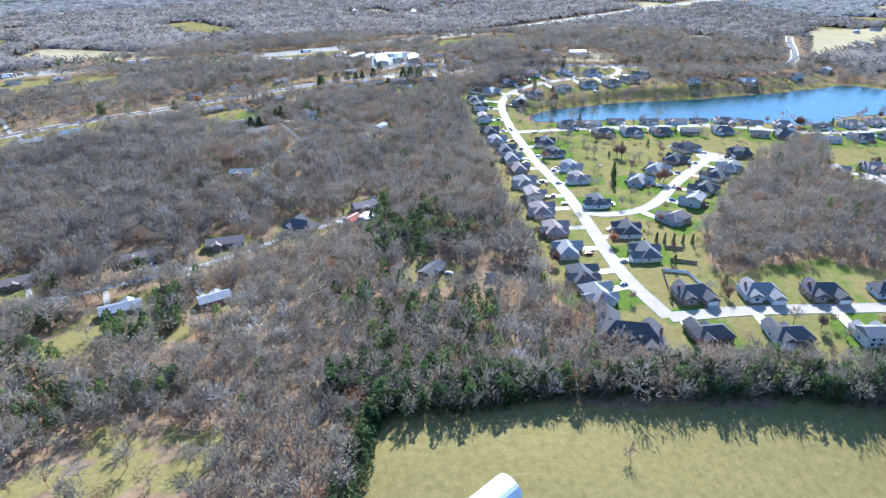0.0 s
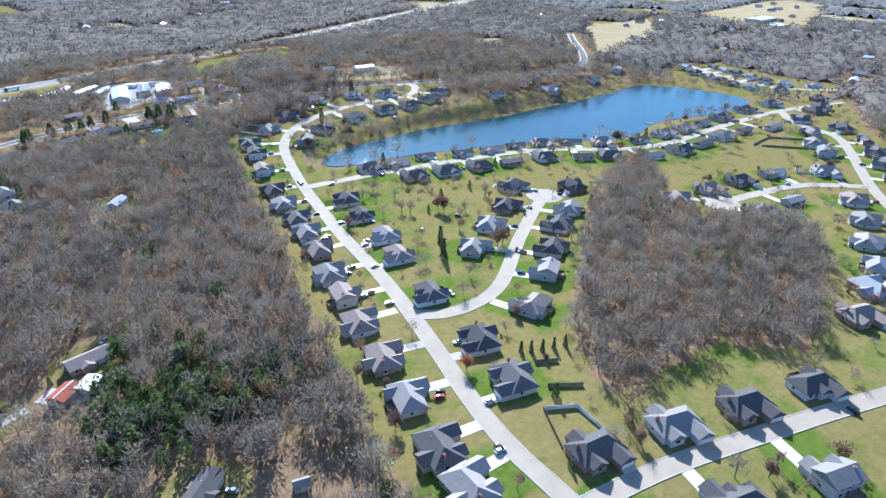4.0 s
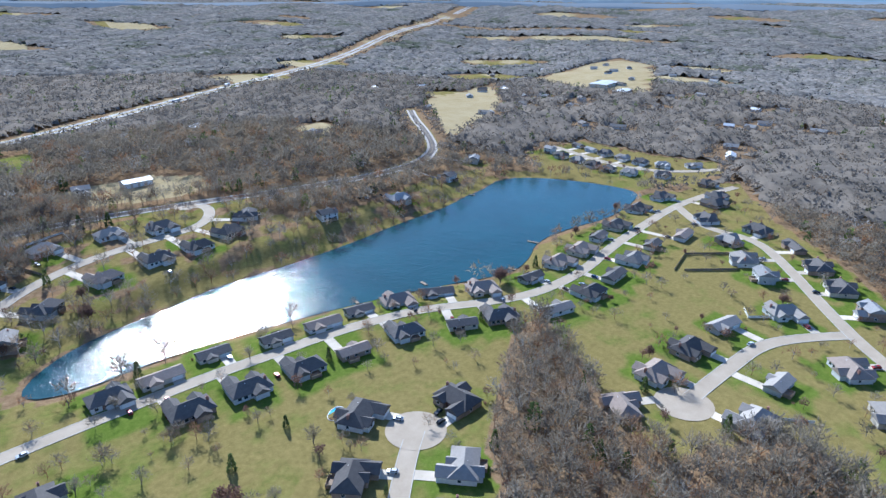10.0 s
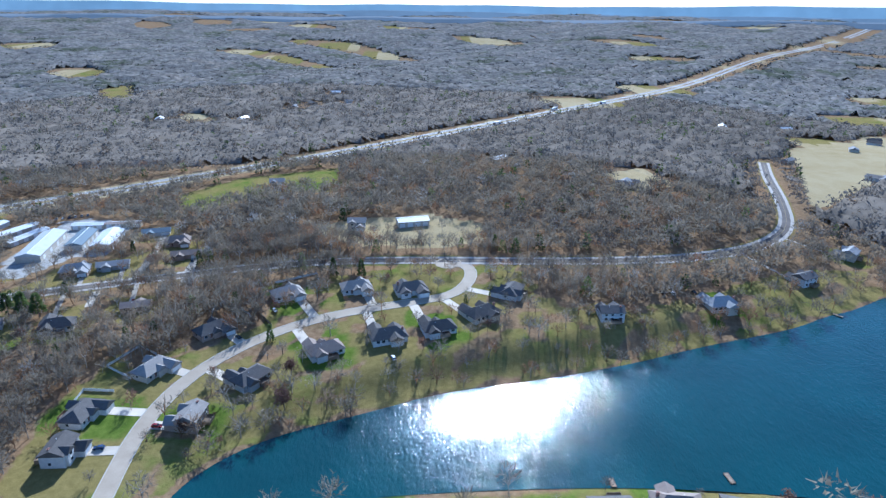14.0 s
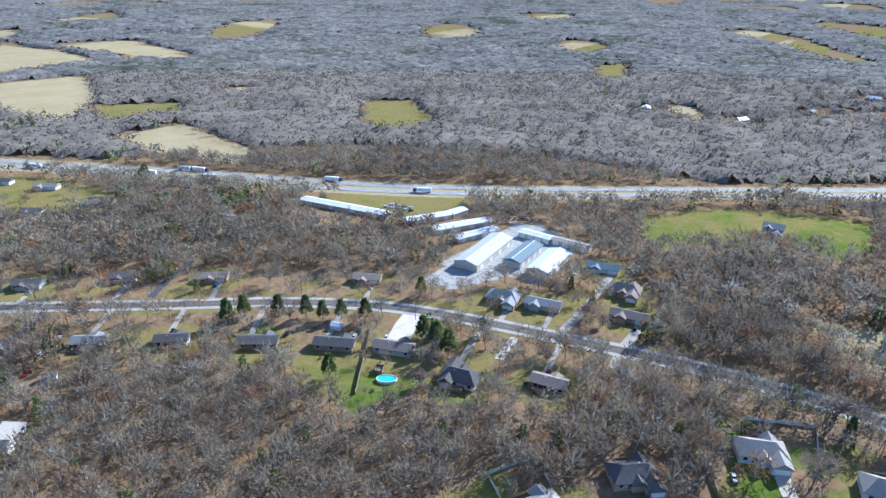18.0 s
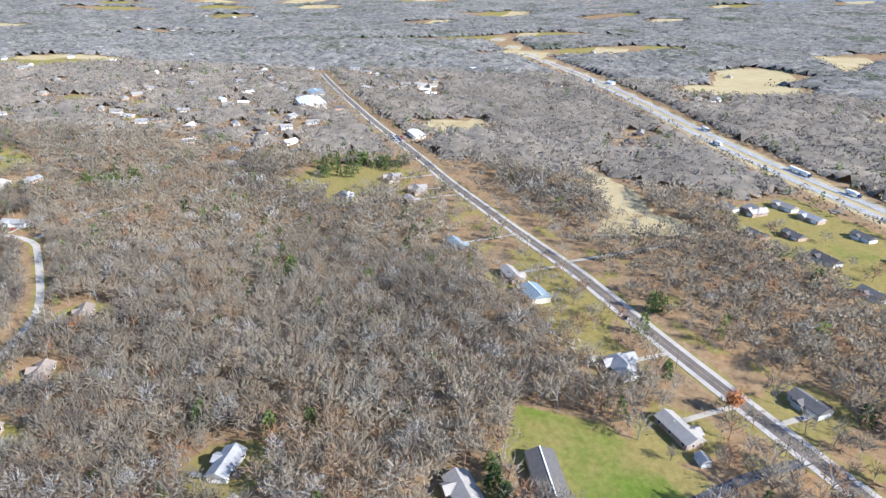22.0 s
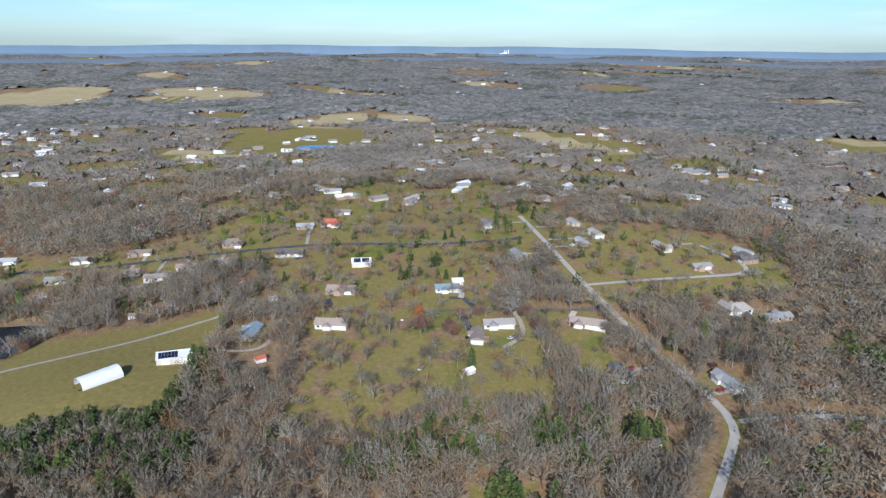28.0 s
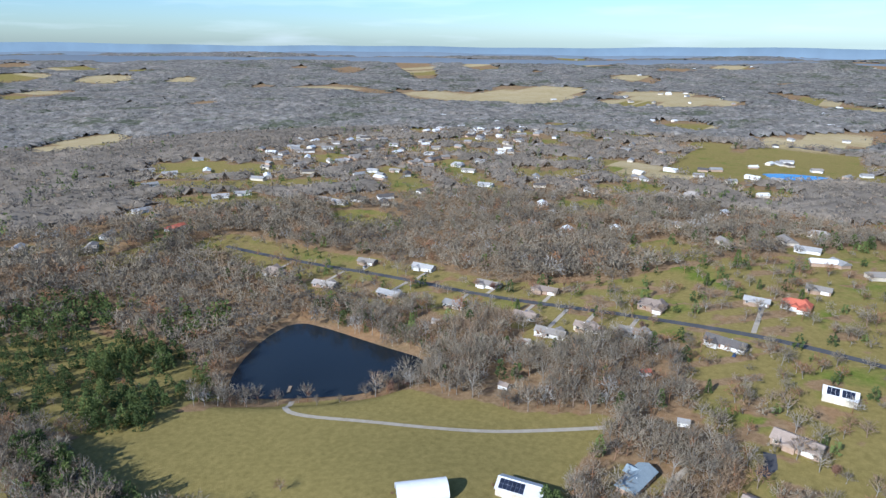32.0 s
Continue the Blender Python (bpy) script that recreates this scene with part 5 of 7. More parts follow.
add_steel(-897, 69, 40, 24, 40, 6, 2.5, ROOFS["u"], "blue-roofed warehouse by the county road")
add_steel(996, 1151, 60, 32, 20, 6, 1.0, label="large white flat school building")
add_steel(956, 1070, 40, 20, 20, 5, 1.0, label="low white school wing")
add_steel(-700, 318, 30, 14, 40, 4.5, 1.5, label="white sales building beside a car lot")


def hoop_barn(length, width, tall):
    top = new("hoop_barn")
    n = 12
    bm = bmesh.new()
    rings = []
    for x in np.linspace(-length / 2, length / 2, 12):
        rings.append([[bm.verts.new((x, r * -math.cos(math.pi * k / n), (tall - (width / 2 - r)) * math.sin(math.pi * k / n) ** 0.8)) for k in range(n + 1)] for r in (width / 2, width / 2 - 0.12)])
    for (o0, i0), (o1, i1) in zip(rings, rings[1:]):
        for k in range(n):
            bm.faces.new((o0[k], o0[k + 1], o1[k + 1], o1[k]))
            bm.faces.new((i0[k + 1], i0[k], i1[k], i1[k + 1]))
    for o, i in (rings[0], rings[-1]):
        for k in range(n):
            bm.faces.new((o[k], i[k], i[k + 1], o[k + 1]))
    part("cover", bm, CANVAS, top, "taut white sheet cover")
    for x in np.linspace(-length / 2 + 0.3, length / 2 - 0.3, 7):
        bm = bmesh.new()
        prev = None
        for k in range(n + 1):
            r = width / 2 - 0.2
            p = [bm.verts.new((x + e, r * -math.cos(math.pi * k / n), (tall - 0.25) * math.sin(math.pi * k / n) ** 0.8 + g)) for e, g in ((-0.06, 0), (0.06, 0), (0.06, 0.1), (-0.06, 0.1))]
            if prev:
                for j in range(4):
                    bm.faces.new((prev[j], prev[(j + 1) % 4], p[(j + 1) % 4], p[j]))
            prev = p
        part("rib", bm, LAMP_GREY, top)
    return tagged(top, "white fabric hoop barn on a mown field", "barn")


stand(hoop_barn(20, 10.5, 5.2), 9.6, 134, 44, 0.05)
add_steel(-66, 374, 11, 8, 60, 3.0, 1.6, ROOFS["r"], "open red-roofed car shelter in the woods", 1)
add_steel(-57, 377, 9, 8, 60, 2.8, 0.6, CANVAS, "low white-roofed car shelter in the woods", 1)


def solar_array(parent, x0, x1, y0, y1, z, slope, cols, rows):
    """Dark panels in a grid on a roof that rises towards +y by slope."""
    px, py = (x1 - x0) / cols, (y1 - y0) / rows
    for i in range(cols):
        for j in range(rows):
            bm = bmesh.new()
            vs = box(bm, x0 + i * px + 0.05, x0 + (i + 1) * px - 0.05, y0 + j * py + 0.05, y0 + (j + 1) * py - 0.05, 0, 0.06)
            for v in vs:
                v.co.z += z + slope * (v.co.y - y0)
            part("solar_panel", bm, PANEL, parent, "dark blue-black solar panel")


barn = steel_building(18, 9, 4.0, 2.4, STEEL, "white metal barn with solar panels on the roof", "barn", 2)
solar_array(barn, -8, 2, -4.4, -0.6, 4.4, 2.4 / 4.9, 6, 2)
stand(barn, -20.8, 110.6, 190)
solar_house = steel_building(15, 10, 3.6, 2.6, ROOFS["s"], "white house with two rows of roof panels", "house", 1)
solar_array(solar_house, -6, -0.5, -4.8, -0.6, 4.15, 2.6 / 5.4, 3, 2)
solar_array(solar_house, 0.5, 6, -4.8, -0.6, 4.15, 2.6 / 5.4, 3, 2)
stand(solar_house, -119.5, -43.5, 182)


# ---- lanes and drives between the yards ----
for line, half, material, words, kind_word in ((SIDE_LANES[0], 1.7, GRAVEL, "pale gravel farm track across dry grass", "lane"), (SIDE_LANES[1], 2.4, GRAVEL, "pale gravel lane off the county road", "lane"), (SIDE_LANES[2], 2.4, GRAVEL, "pale gravel lane off the county road", "lane"),
                                               (SIDE_LANES[3], 6.0, DRIVE, "wide pale concrete apron beside a brick house", "driveway"), (SIDE_LANES[4], 2.2, DRIVE, "pale concrete driveway to a house", "driveway")):
    ribbon("lane" if kind_word == "lane" else "driveway", line, -half, half, 0.16, material, words, 3, category=kind_word)
ribbon("yard_lane", [(-168, 46), (-181, 45.4), (-203, 43.7), (-226, 43.8), (-248, 45.4), (-278, 45), (-292, 36)], -2.2, 2.2, 0.14, ASPHALT, "narrow worn asphalt lane between yards", 3, category="lane")
ribbon("driveway", [(-181.9, 24.9), (-191.9, 25.2), (-197.6, 40.9)], -2.2, 2.2, 0.15, DARK_ASPHALT, "dark asphalt driveway to a house", 2.5, category="driveway")
ribbon("driveway", [(-187.5, 47.9), (-188.6, 60.4), (-189.8, 76)], -2.4, 2.4, 0.15, DARK_ASPHALT, "dark asphalt driveway to a house", 2.5, category="driveway")
ribbon("driveway", rounded([(-223.5, 47.6), (-225.1, 60.6), (-224.3, 74.6), (-219.2, 84.9), (-207, 96)]), -1.5, 1.5, 0.15, GRAVEL, "pale gravel drive curving round a yard", 2.5, category="driveway")
ribbon("driveway", [(-97, 22), (-99, 32), (-96, 40)], -2.6, 2.6, 0.15, DARK_ASPHALT, "dark asphalt driveway to a house", 2.5, category="driveway")
ribbon("driveway", rounded([(-190.9, 10), (-192, 18), (-190, 25)]), -2.0, 2.0, 0.16, DRIVE, "pale concrete driveway to a garage", 2.5, category="driveway")
ribbon("driveway", [(-258, 62), (-262, 54), (-266, 47)], -2.0, 2.0, 0.16, DRIVE, "pale concrete driveway to a house", 2.5, category="driveway")
ribbon("driveway", rounded([(-38, 95), (-52, 98), (-64, 94), (-68, 80), (-66, 66), (-70, 52)]), -1.4, 1.4, 0.15, GRAVEL, "pale gravel drive beside a brick house", 2.5, category="driveway")
ribbon("driveway", [(-76.0, 379.7), (-67.7, 374.7), (-58.9, 372.8), (-51.4, 373.5)], -4.5, 4.5, 0.15, DRIVE, "pale concrete apron beside car shelters", 2.5, category="driveway")
ribbon("driveway", rounded([(-198.4, 621.6), (-209.7, 633.1), (-220.4, 642.7), (-230.3, 655.4), (-237.2, 664.6)]), -2.3, 2.3, 0.15, DARK_ASPHALT, "dark asphalt driveway across a leaf-strewn yard", 2.5, category="driveway")
ribbon("driveway", rounded([(-208.2, 709.5), (-217.2, 720.9), (-223.6, 731.8), (-230.5, 746.7), (-238.9, 753.8)]), -2.3, 2.3, 0.15, DARK_ASPHALT, "dark asphalt driveway across a leaf-strewn yard", 2.5, category="driveway")
garage = steel_building(8, 8, 3.2, 1.4, ROOFS["s"], "white garage with a pale metal roof", "garage", 1)
stand(garage, -190.9, 0, 180)


# ---- vehicles ----
def car_thing(paint):
    """A parked car, nose towards +x."""
    top = new("car")
    bm = bmesh.new()
    prof = [(-2.3, 0.35), (-2.35, 0.8), (-2.2, 1.0), (-1.2, 1.05), (0.9, 1.02), (2.0, 0.9), (2.3, 0.7), (2.3, 0.35)]
    a = [bm.verts.new((x, -0.88, z)) for x, z in prof]
    b = [bm.verts.new((x, 0.88, z)) for x, z in prof]
    bm.faces.new(a), bm.faces.new(b[::-1])
    for i in range(len(prof)):
        j = (i + 1) % len(prof)
        bm.faces.new((a[i], b[i], b[j], a[j]))
    part("body", bm, CARS[paint], top)
    bm = bmesh.new()
    lo = [bm.verts.new(p) for p in ((-2.0, -0.8, 1.02), (1.0, -0.8, 1.02), (1.0, 0.8, 1.02), (-2.0, 0.8, 1.02))]
    hi = [bm.verts.new(p) for p in ((-1.6, -0.66, 1.5), (0.2, -0.66, 1.5), (0.2, 0.66, 1.5), (-1.6, 0.66, 1.5))]
    for i in range(4):
        bm.faces.new((lo[i], lo[(i + 1) % 4], hi[(i + 1) % 4], hi[i]))
    part("glasshouse", bm, GLASS, top, "dark car windows")
    bm = bmesh.new()
    box(bm, -1.65, 0.25, -0.7, 0.7, 1.49, 1.56)
    part("car_roof", bm, CARS[paint], top)
    for x in (-1.45, 1.45):
        for y in (-0.85, 0.85):
            bm = bmesh.new()
            bmesh.ops.create_cone(bm, cap_ends=True, segments=12, radius1=0.34, radius2=0.34, depth=0.24, matrix=Matrix.Rotation(radians(90), 4, "X"))
            part("wheel", bm, TYRE, top).matrix_basis = pose(x, y, 0.34)
    return tagged(top, f"parked {CAR_WORDS[paint]} car beside the road", "car", "parked cars")


CAR_STOCK = {}


def road_angle(x, y):
    d, rx, ry = nearest_road(x, y)
    return math.degrees(math.atan2(ry - y, rx - x)) + (0 if d > 4.5 else 90)


def set_car(x, y, paint, turn=None):
    m = pose(x, y, one(x, y) + 0.22, 0, 0, road_angle(x, y) if turn is None else turn)
    if paint in CAR_STOCK:
        copy_thing(CAR_STOCK[paint], m)
    else:
        CAR_STOCK[paint] = car_thing(paint)
        CAR_STOCK[paint].matrix_basis = m


set_car(76.6, 395.9, 0)
set_car(161.8, 430.1, 1)
set_car(62.5, 433.5, 2)
set_car(58.0, 482.9, 1)
set_car(81.4, 470.9, 2)
set_car(66.0, 406.9, 2)
set_car(109.0, 394.8, 0)
set_car(55.4, 590.3, 0)
set_car(57.1, 585.7, 1)
set_car(89.5, 285.0, 0)
set_car(78.0, 319.8, 3)
set_car(97.6, 353.1, 0)
set_car(-15.9, 414.5, 2)
set_car(57.7, 589.8, 0)
set_car(56.4, 584.4, 2)
set_car(77.8, 577.1, 0)
set_car(163.0, 428.7, 0)
set_car(60.0, 485.8, 1)
set_car(90.2, 498.5, 2)
set_car(146.5, 488.9, 1)
set_car(131.9, 570.2, 3)
set_car(89.8, 286.6, 1)
set_car(79.1, 322.9, 1)
set_car(-55.8, 409.6, 0)
set_car(-90.0, 758.8, 2)
set_car(-87.8, 751.8, 0)
set_car(-32.9, 883.5, 0)
set_car(-116.5, 732.1, 1)
set_car(-106.2, 636.7, 0)
set_car(-181.7, 634.6, 3)
set_car(-194.0, 645.2, 0)
set_car(-202.3, 657.2, 0)
set_car(-206.4, 660.3, 1)
set_car(-328.7, 590.6, 1)
set_car(378.4, 571.9, 0)
set_car(92.5, 766.9, 2)
set_car(162.0, 714.6, 0)
set_car(332.9, 781.8, 0)
set_car(326.8, 782.7, 1)
set_car(-258.5, 62.6, 0)
set_car(-246.7, 124.6, 2)
set_car(-187.2, 84.9, 1)
set_car(-213.9, 85.0, 0)
set_car(182.3, 576.3, 3)
set_car(231.6, 509.8, 1)
set_car(402.1, 471.5, 0)
rng = random.Random(31)
for x, y, angle, shape, size in FRONTS:  # cars left on driveways
    if -330 < x < 560 and -180 < y < 900 and rng.random() < 0.36:
        c, s = math.cos(radians(angle)), math.sin(radians(angle))
        w, dep = {0: (20, 12), 1: (22, 9.5), 2: (15, 11), 3: (21, 13), 4: (18, 9)}[shape]
        gx, q = (w / 2 - 4.2) * size + rng.choice((-1.2, 1.2)), (dep / 2 + (5.5 if shape in (0, 2, 3) else 0)) * size + rng.uniform(3.5, 6)
        set_car(x + c * gx + s * q, y + s * gx - c * q, rng.randrange(5), angle + 90 + rng.uniform(-4, 4))
for k in range(16):
    set_car(-690 + 7 * (k % 4) + 0.5 * (k // 4), 292 + 5.5 * (k // 4), k % 5)

for k in range(9):  # vans and cars kept behind the works
    set_car(-210 + 5.5 * (k % 5), 906 + 7 * (k // 5) + 1.2 * (k % 5), (0, 0, 2, 0, 1)[k % 5], 75)
for k in range(7):
    set_car(-124 + 4.2 * k, 945 + 1.8 * k, (0, 2, 0, 4, 0)[k % 5], 110)


def truck_thing():
    top = new("truck")
    bm = bmesh.new()
    box(bm, -8, 4.5, -1.25, 1.25, 1.1, 4.0, 0, 0.06)
    part("trailer", bm, WHITE_PAINT, top)
    bm = bmesh.new()
    box(bm, 5.0, 8.0, -1.2, 1.2, 0.9, 3.2, 0, 0.2)
    part("cab", bm, CARS[4], top)
    bm = bmesh.new()
    box(bm, 7.2, 8.03, -1.0, 1.0, 2.0, 2.9)
    part("windscreen", bm, GLASS, top)
    for x in (-6.5, -5.2, 5.4, 7.0):
        for y in (-1.1, 1.1):
            bm = bmesh.new()
            bmesh.ops.create_cone(bm, cap_ends=True, segments=12, radius1=0.5, radius2=0.5, depth=0.3, matrix=Matrix.Rotation(radians(90), 4, "X"))
            part("wheel", bm, TYRE, top).matrix_basis = pose(x, y, 0.5)
    return tagged(top, "white box trailer truck on the freeway", "truck", "freeway trucks")


TRUCKS = []


def set_truck(x, y):
    """On the nearer carriageway of the freeway."""
    best = min(((math.hypot((a[0] + b[0]) / 2 - x, (a[1] + b[1]) / 2 - y), a, b) for a, b in zip(FREEWAY, FREEWAY[1:])), key=lambda q: q[0])
    _, a, b = best
    t = np.array([b[0] - a[0], b[1] - a[1]])
    t = t / np.hypot(*t)
    k = np.dot((x - a[0], y - a[1]), t)
    off = 7.5 if len(TRUCKS) % 2 else -12.0
    px, py = np.array(a) + t * k + np.array([t[1], -t[0]]) * off
    m = pose(px, py, one(px, py) + 0.32, 0, 0, math.degrees(math.atan2(t[1], t[0])) + (180 if off > 0 else 0))
    if TRUCKS:
        TRUCKS.append(copy_thing(TRUCKS[0], m))
    else:
        TRUCKS.append(truck_thing())
        TRUCKS[0].matrix_basis = m


set_truck(-621.2, 748.1)
set_truck(-1167.1, 452.0)
set_truck(-676.0, 696.1)
set_truck(-391.0, 874.4)
set_truck(-834.1, 623.0)
set_truck(-549.6, 786.3)
set_truck(-418.5, 850.8)
set_truck(-784.7, 668.9)
set_truck(-677.9, 724.8)
set_truck(-440.6, 837.2)
set_truck(-277.6, 898.0)
set_truck(-213.6, 955.6)
set_truck(-403.0, 853.2)
set_truck(308.8, 1373.7)
set_truck(436.3, 1472.8)
set_truck(522.6, 1554.0)


# ---- fences, pools, docks, poles ----
def fence(points, tall, material, label, gap=2.4):
    """Posts with boards between them along a line, following the ground."""
    top = new("fence")
    pts, _ = stations(points, gap)
    for p in pts:
        bm = bmesh.new()
        z = one(*p)
        box(bm, p[0] - 0.07, p[0] + 0.07, p[1] - 0.07, p[1] + 0.07, z - 0.4, z + tall + 0.08)
        part("post", bm, material, top)
    for a, b in zip(pts, pts[1:]):
        bm = bmesh.new()
        s = np.array([b[1] - a[1], a[0] - b[0]]) / (np.hypot(*(b - a)) + 1e-6) * 0.03
        za, zb = one(*a), one(*b)
        lo = [bm.verts.new((*(q + e), z + 0.08)) for q, z, e in ((a, za, s), (b, zb, s), (b, zb, -s), (a, za, -s))]
        hi = [bm.verts.new((*(q + e), z + tall)) for q, z, e in ((a, za, s), (b, zb, s), (b, zb, -s), (a, za, -s))]
        bm.faces.new(lo[::-1]), bm.faces.new(hi)
        for i in range(4):
            bm.faces.new((lo[i], lo[(i + 1) % 4], hi[(i + 1) % 4], hi[i]))
        part("fence_panel", bm, material, top)
    return tagged(top, label, "fence")


fence([(-87, 763), (-54, 719)], 2.0, FENCE, "tall brown board fence between two yards")
fence([(114, 300), (127, 297), (131, 279)], 1.8, WHITE_FENCE, "white vinyl fence round a back lawn")
fence([(114, 300), (111, 278)], 1.8, FENCE, "dark board fence round a back lawn")
fence([(122, 312), (136, 308)], 1.8, FENCE, "weathered board fence behind a house")
fence([(124, 328), (134, 326)], 1.8, FENCE, "short weathered board fence behind a house")
fence([(447, 556), (476, 570), (510, 550)], 1.6, FENCE, "dark board fence along a back field")
fence([(452, 552), (483, 534), (496, 542)], 1.6, FENCE, "dark board fence across a back field")
fence([(436, 498), (428, 490), (450, 477)], 1.6, WHITE_FENCE, "white vinyl fence round a yard")
fence([(345, 434), (364, 417)], 1.5, WHITE_FENCE, "white vinyl fence beside a lawn")
fence([(87.8, 794.8), (86.2, 803.0), (110.5, 814.3), (114.7, 795.4)], 1.5, WHITE_FENCE, "white rail fence round a back lawn by the woods")
fence([(58.3, 757.9), (55.9, 773.8), (60.5, 782.7), (78.9, 763.9)], 1.5, WHITE_FENCE, "pale fence round a back lawn at the edge of woods")
fence([(80.4, 770.9), (94.3, 749.5)], 1.8, FENCE, "dark board fence beside a driveway")
fence([(34.6, 705.5), (19.1, 715.8), (28.5, 734.2), (40.1, 725.7)], 1.5, WHITE_FENCE, "pale fence round a small back lawn")
fence([(27.2, 677.0), (16.3, 681.6), (16.7, 696.7), (31.1, 695.3)], 1.5, WHITE_FENCE, "white fence round a small back lawn")


def oval_pool(rx, ry, tall, label):
    top = new("pool")
    n = 28
    ring = [(math.cos(6.2832 * k / n), math.sin(6.2832 * k / n)) for k in range(n)]
    bm = bmesh.new()
    loops = [[bm.verts.new((c * (rx + g), s * (ry + g), z)) for c, s in ring] for g, z in ((0.25, -0.6), (0.25, tall), (0, tall), (0, tall - 0.5))]
    for a, b in zip(loops, loops[1:]):
        for k in range(n):
            bm.faces.new((a[k], a[(k + 1) % n], b[(k + 1) % n], b[k]))
    part("rim", bm, LINER, top)
    bm = bmesh.new()
    bm.faces.new([bm.verts.new((c * rx, s * ry, tall - 0.25)) for c, s in ring])
    part("pool_water", bm, POOL_WATER, top, "bright blue pool water")
    return tagged(top, label, "pool")


stand(oval_pool(4.6, 2.8, 1.2, "oval above-ground pool on a lawn"), -50, 735, 35, 0, 6)
stand(oval_pool(5.0, 3.0, 0.12, "kidney-blue garden pool beside a house"), 194, 534, 40, 0.1, 0)
deck_top = new("pool_deck")
deck_mesh(deck_top, 0, 0, 5, 3.5, 1.2)
stand(tagged(deck_top, "brown wooden deck beside the oval pool", "deck"), -56, 739, 125, 0, 0)


def dock(length, width):
    top = new("dock")
    for k in range(int(length / 0.4)):
        bm = bmesh.new()
        box(bm, 0.4 * k, 0.4 * k + 0.36, -width / 2, width / 2, 0.35, 0.42)
        part("board", bm, DECK, top)
    for x in (0.3, length / 2, length - 0.3):
        for y in (-width / 2, width / 2):
            bm = bmesh.new()
            box(bm, x - 0.08, x + 0.08, y - 0.08, y + 0.08, -1.5, 0.8)
            part("pile", bm, POLE_WOOD, top)
    return tagged(top, "small wooden dock reaching into the lake", "dock", "docks")


for x, y, turn, size in ((406, 645, 120, 9), (361, 616, 110, 6), (298, 628, 95, 6), (430, 770, -60, 6), (250, 628, 90, 5)):
    stand(dock(size, 2.0), x, y, turn, 0, 0).location.z = WATERS[0][1]
stand(dock(7, 1.8), 138, 84, -55, 0, 0).location.z = WATERS[1][1]


def utility_pole():
    top = new("utility_pole")
    bm = bmesh.new()
    bmesh.ops.create_cone(bm, cap_ends=True, segments=8, radius1=0.17, radius2=0.11, depth=11, matrix=Matrix.Translation((0, 0, 5)))
    part("pole", bm, POLE_WOOD, top)
    bm = bmesh.new()
    box(bm, -1.2, 1.2, -0.07, 0.07, 9.6, 9.75)
    part("crossarm", bm, POLE_WOOD, top)
    for x in (-1.05, 0, 1.05):
        bm = bmesh.new()
        bmesh.ops.create_cone(bm, cap_ends=True, segments=6, radius1=0.06, radius2=0.04, depth=0.25, matrix=Matrix.Translation((x, 0, 9.87)))
        part("insulator", bm, LAMP_GREY, top)
    return tagged(top, "weathered wooden utility pole beside the road", "utility pole", "utility poles")


first_pole = utility_pole()
pts, side = stations(COUNTY, 8.0)
run = np.concatenate([[0], np.cumsum(np.hypot(*np.diff(pts, axis=0).T))])
spots = [i for i in range(1, len(pts)) if int(run[i] / 55) != int(run[i - 1] / 55) and -600 < pts[i][0] < 480]
for n, i in enumerate(spots):
    p = pts[i] + side[i] * 9.5
    m = pose(p[0], p[1], one(*p), 0, 0, math.degrees(math.atan2(side[i][1], side[i][0])))
    if n:
        copy_thing(first_pole, m)
    else:
        first_pole.matrix_basis = m


def shed(w, d, roof, label):
    top = new("shed")
    bm = bmesh.new()
    box(bm, -w / 2, w / 2, -d / 2, d / 2, -0.6, 2.3)
    gable_fill(bm, -w / 2, w / 2, -d / 2, d / 2, 2.26, d * 0.3, "x")
    part("wall", bm, WALLS[0][1], top)
    bm = bmesh.new()
    roof_solid(bm, -w / 2 - 0.25, w / 2 + 0.25, -d / 2 - 0.25, d / 2 + 0.25, 2.32, d * 0.33, 0)
    part("roof", bm, ROOFS[roof], top)
    bm = bmesh.new()
    box(bm, -0.8, 0.8, -d / 2 - 0.05, -d / 2, 0, 1.9)
    part("door", bm, TRIM, top)
    return tagged(top, label, "shed", "garden sheds")


SHEDS = ((-170, 640, "d", 60), (-224, 628, "l", 30), (-101, 752, "s", 20), (-60, 20, "l", 15), (-30, -20, "r", 40), (30, 30, "b", 0), (-66, 110, "r", 30), (46, -28, "g", 20), (115, -30, "l", 10), (-262, 190, "g", 20), (20, 292, "g", 5), (-182, 124, "s", 30))
for x, y, roof, turn in SHEDS:
    stand(shed(5.5, 4.0, roof, f"small garden shed with a {ROOF_WORDS[roof]} roof"), x, y, turn, 0.05, 5)


def play_set():
    top = new("play_set")
    for x in (-2, 2):
        for y in (-1, 1):
            bm = bmesh.new()
            vs = box(bm, x - 0.06, x + 0.06, y - 0.06, y + 0.06, 0, 2.4)
            for v in vs[4:]:
                v.co.y *= 0.15
            part("leg", bm, DECK, top)
    bm = bmesh.new()
    box(bm, -2.2, 2.2, -0.08, 0.08, 2.35, 2.5)
    part("beam", bm, DECK, top)
    for x in (-1, 0.6):
        bm = bmesh.new()
        box(bm, x - 0.25, x + 0.25, -0.1, 0.1, 0.5, 0.55)
        part("swing_seat", bm, TYRE, top)
    bm = bmesh.new()
    box(bm, 2.3, 4.0, -0.8, 0.8, 1.2, 1.35)
    part("platform", bm, CANVAS, top)
    return tagged(top, "wooden garden swing frame on a lawn", "play set", "swing frames")


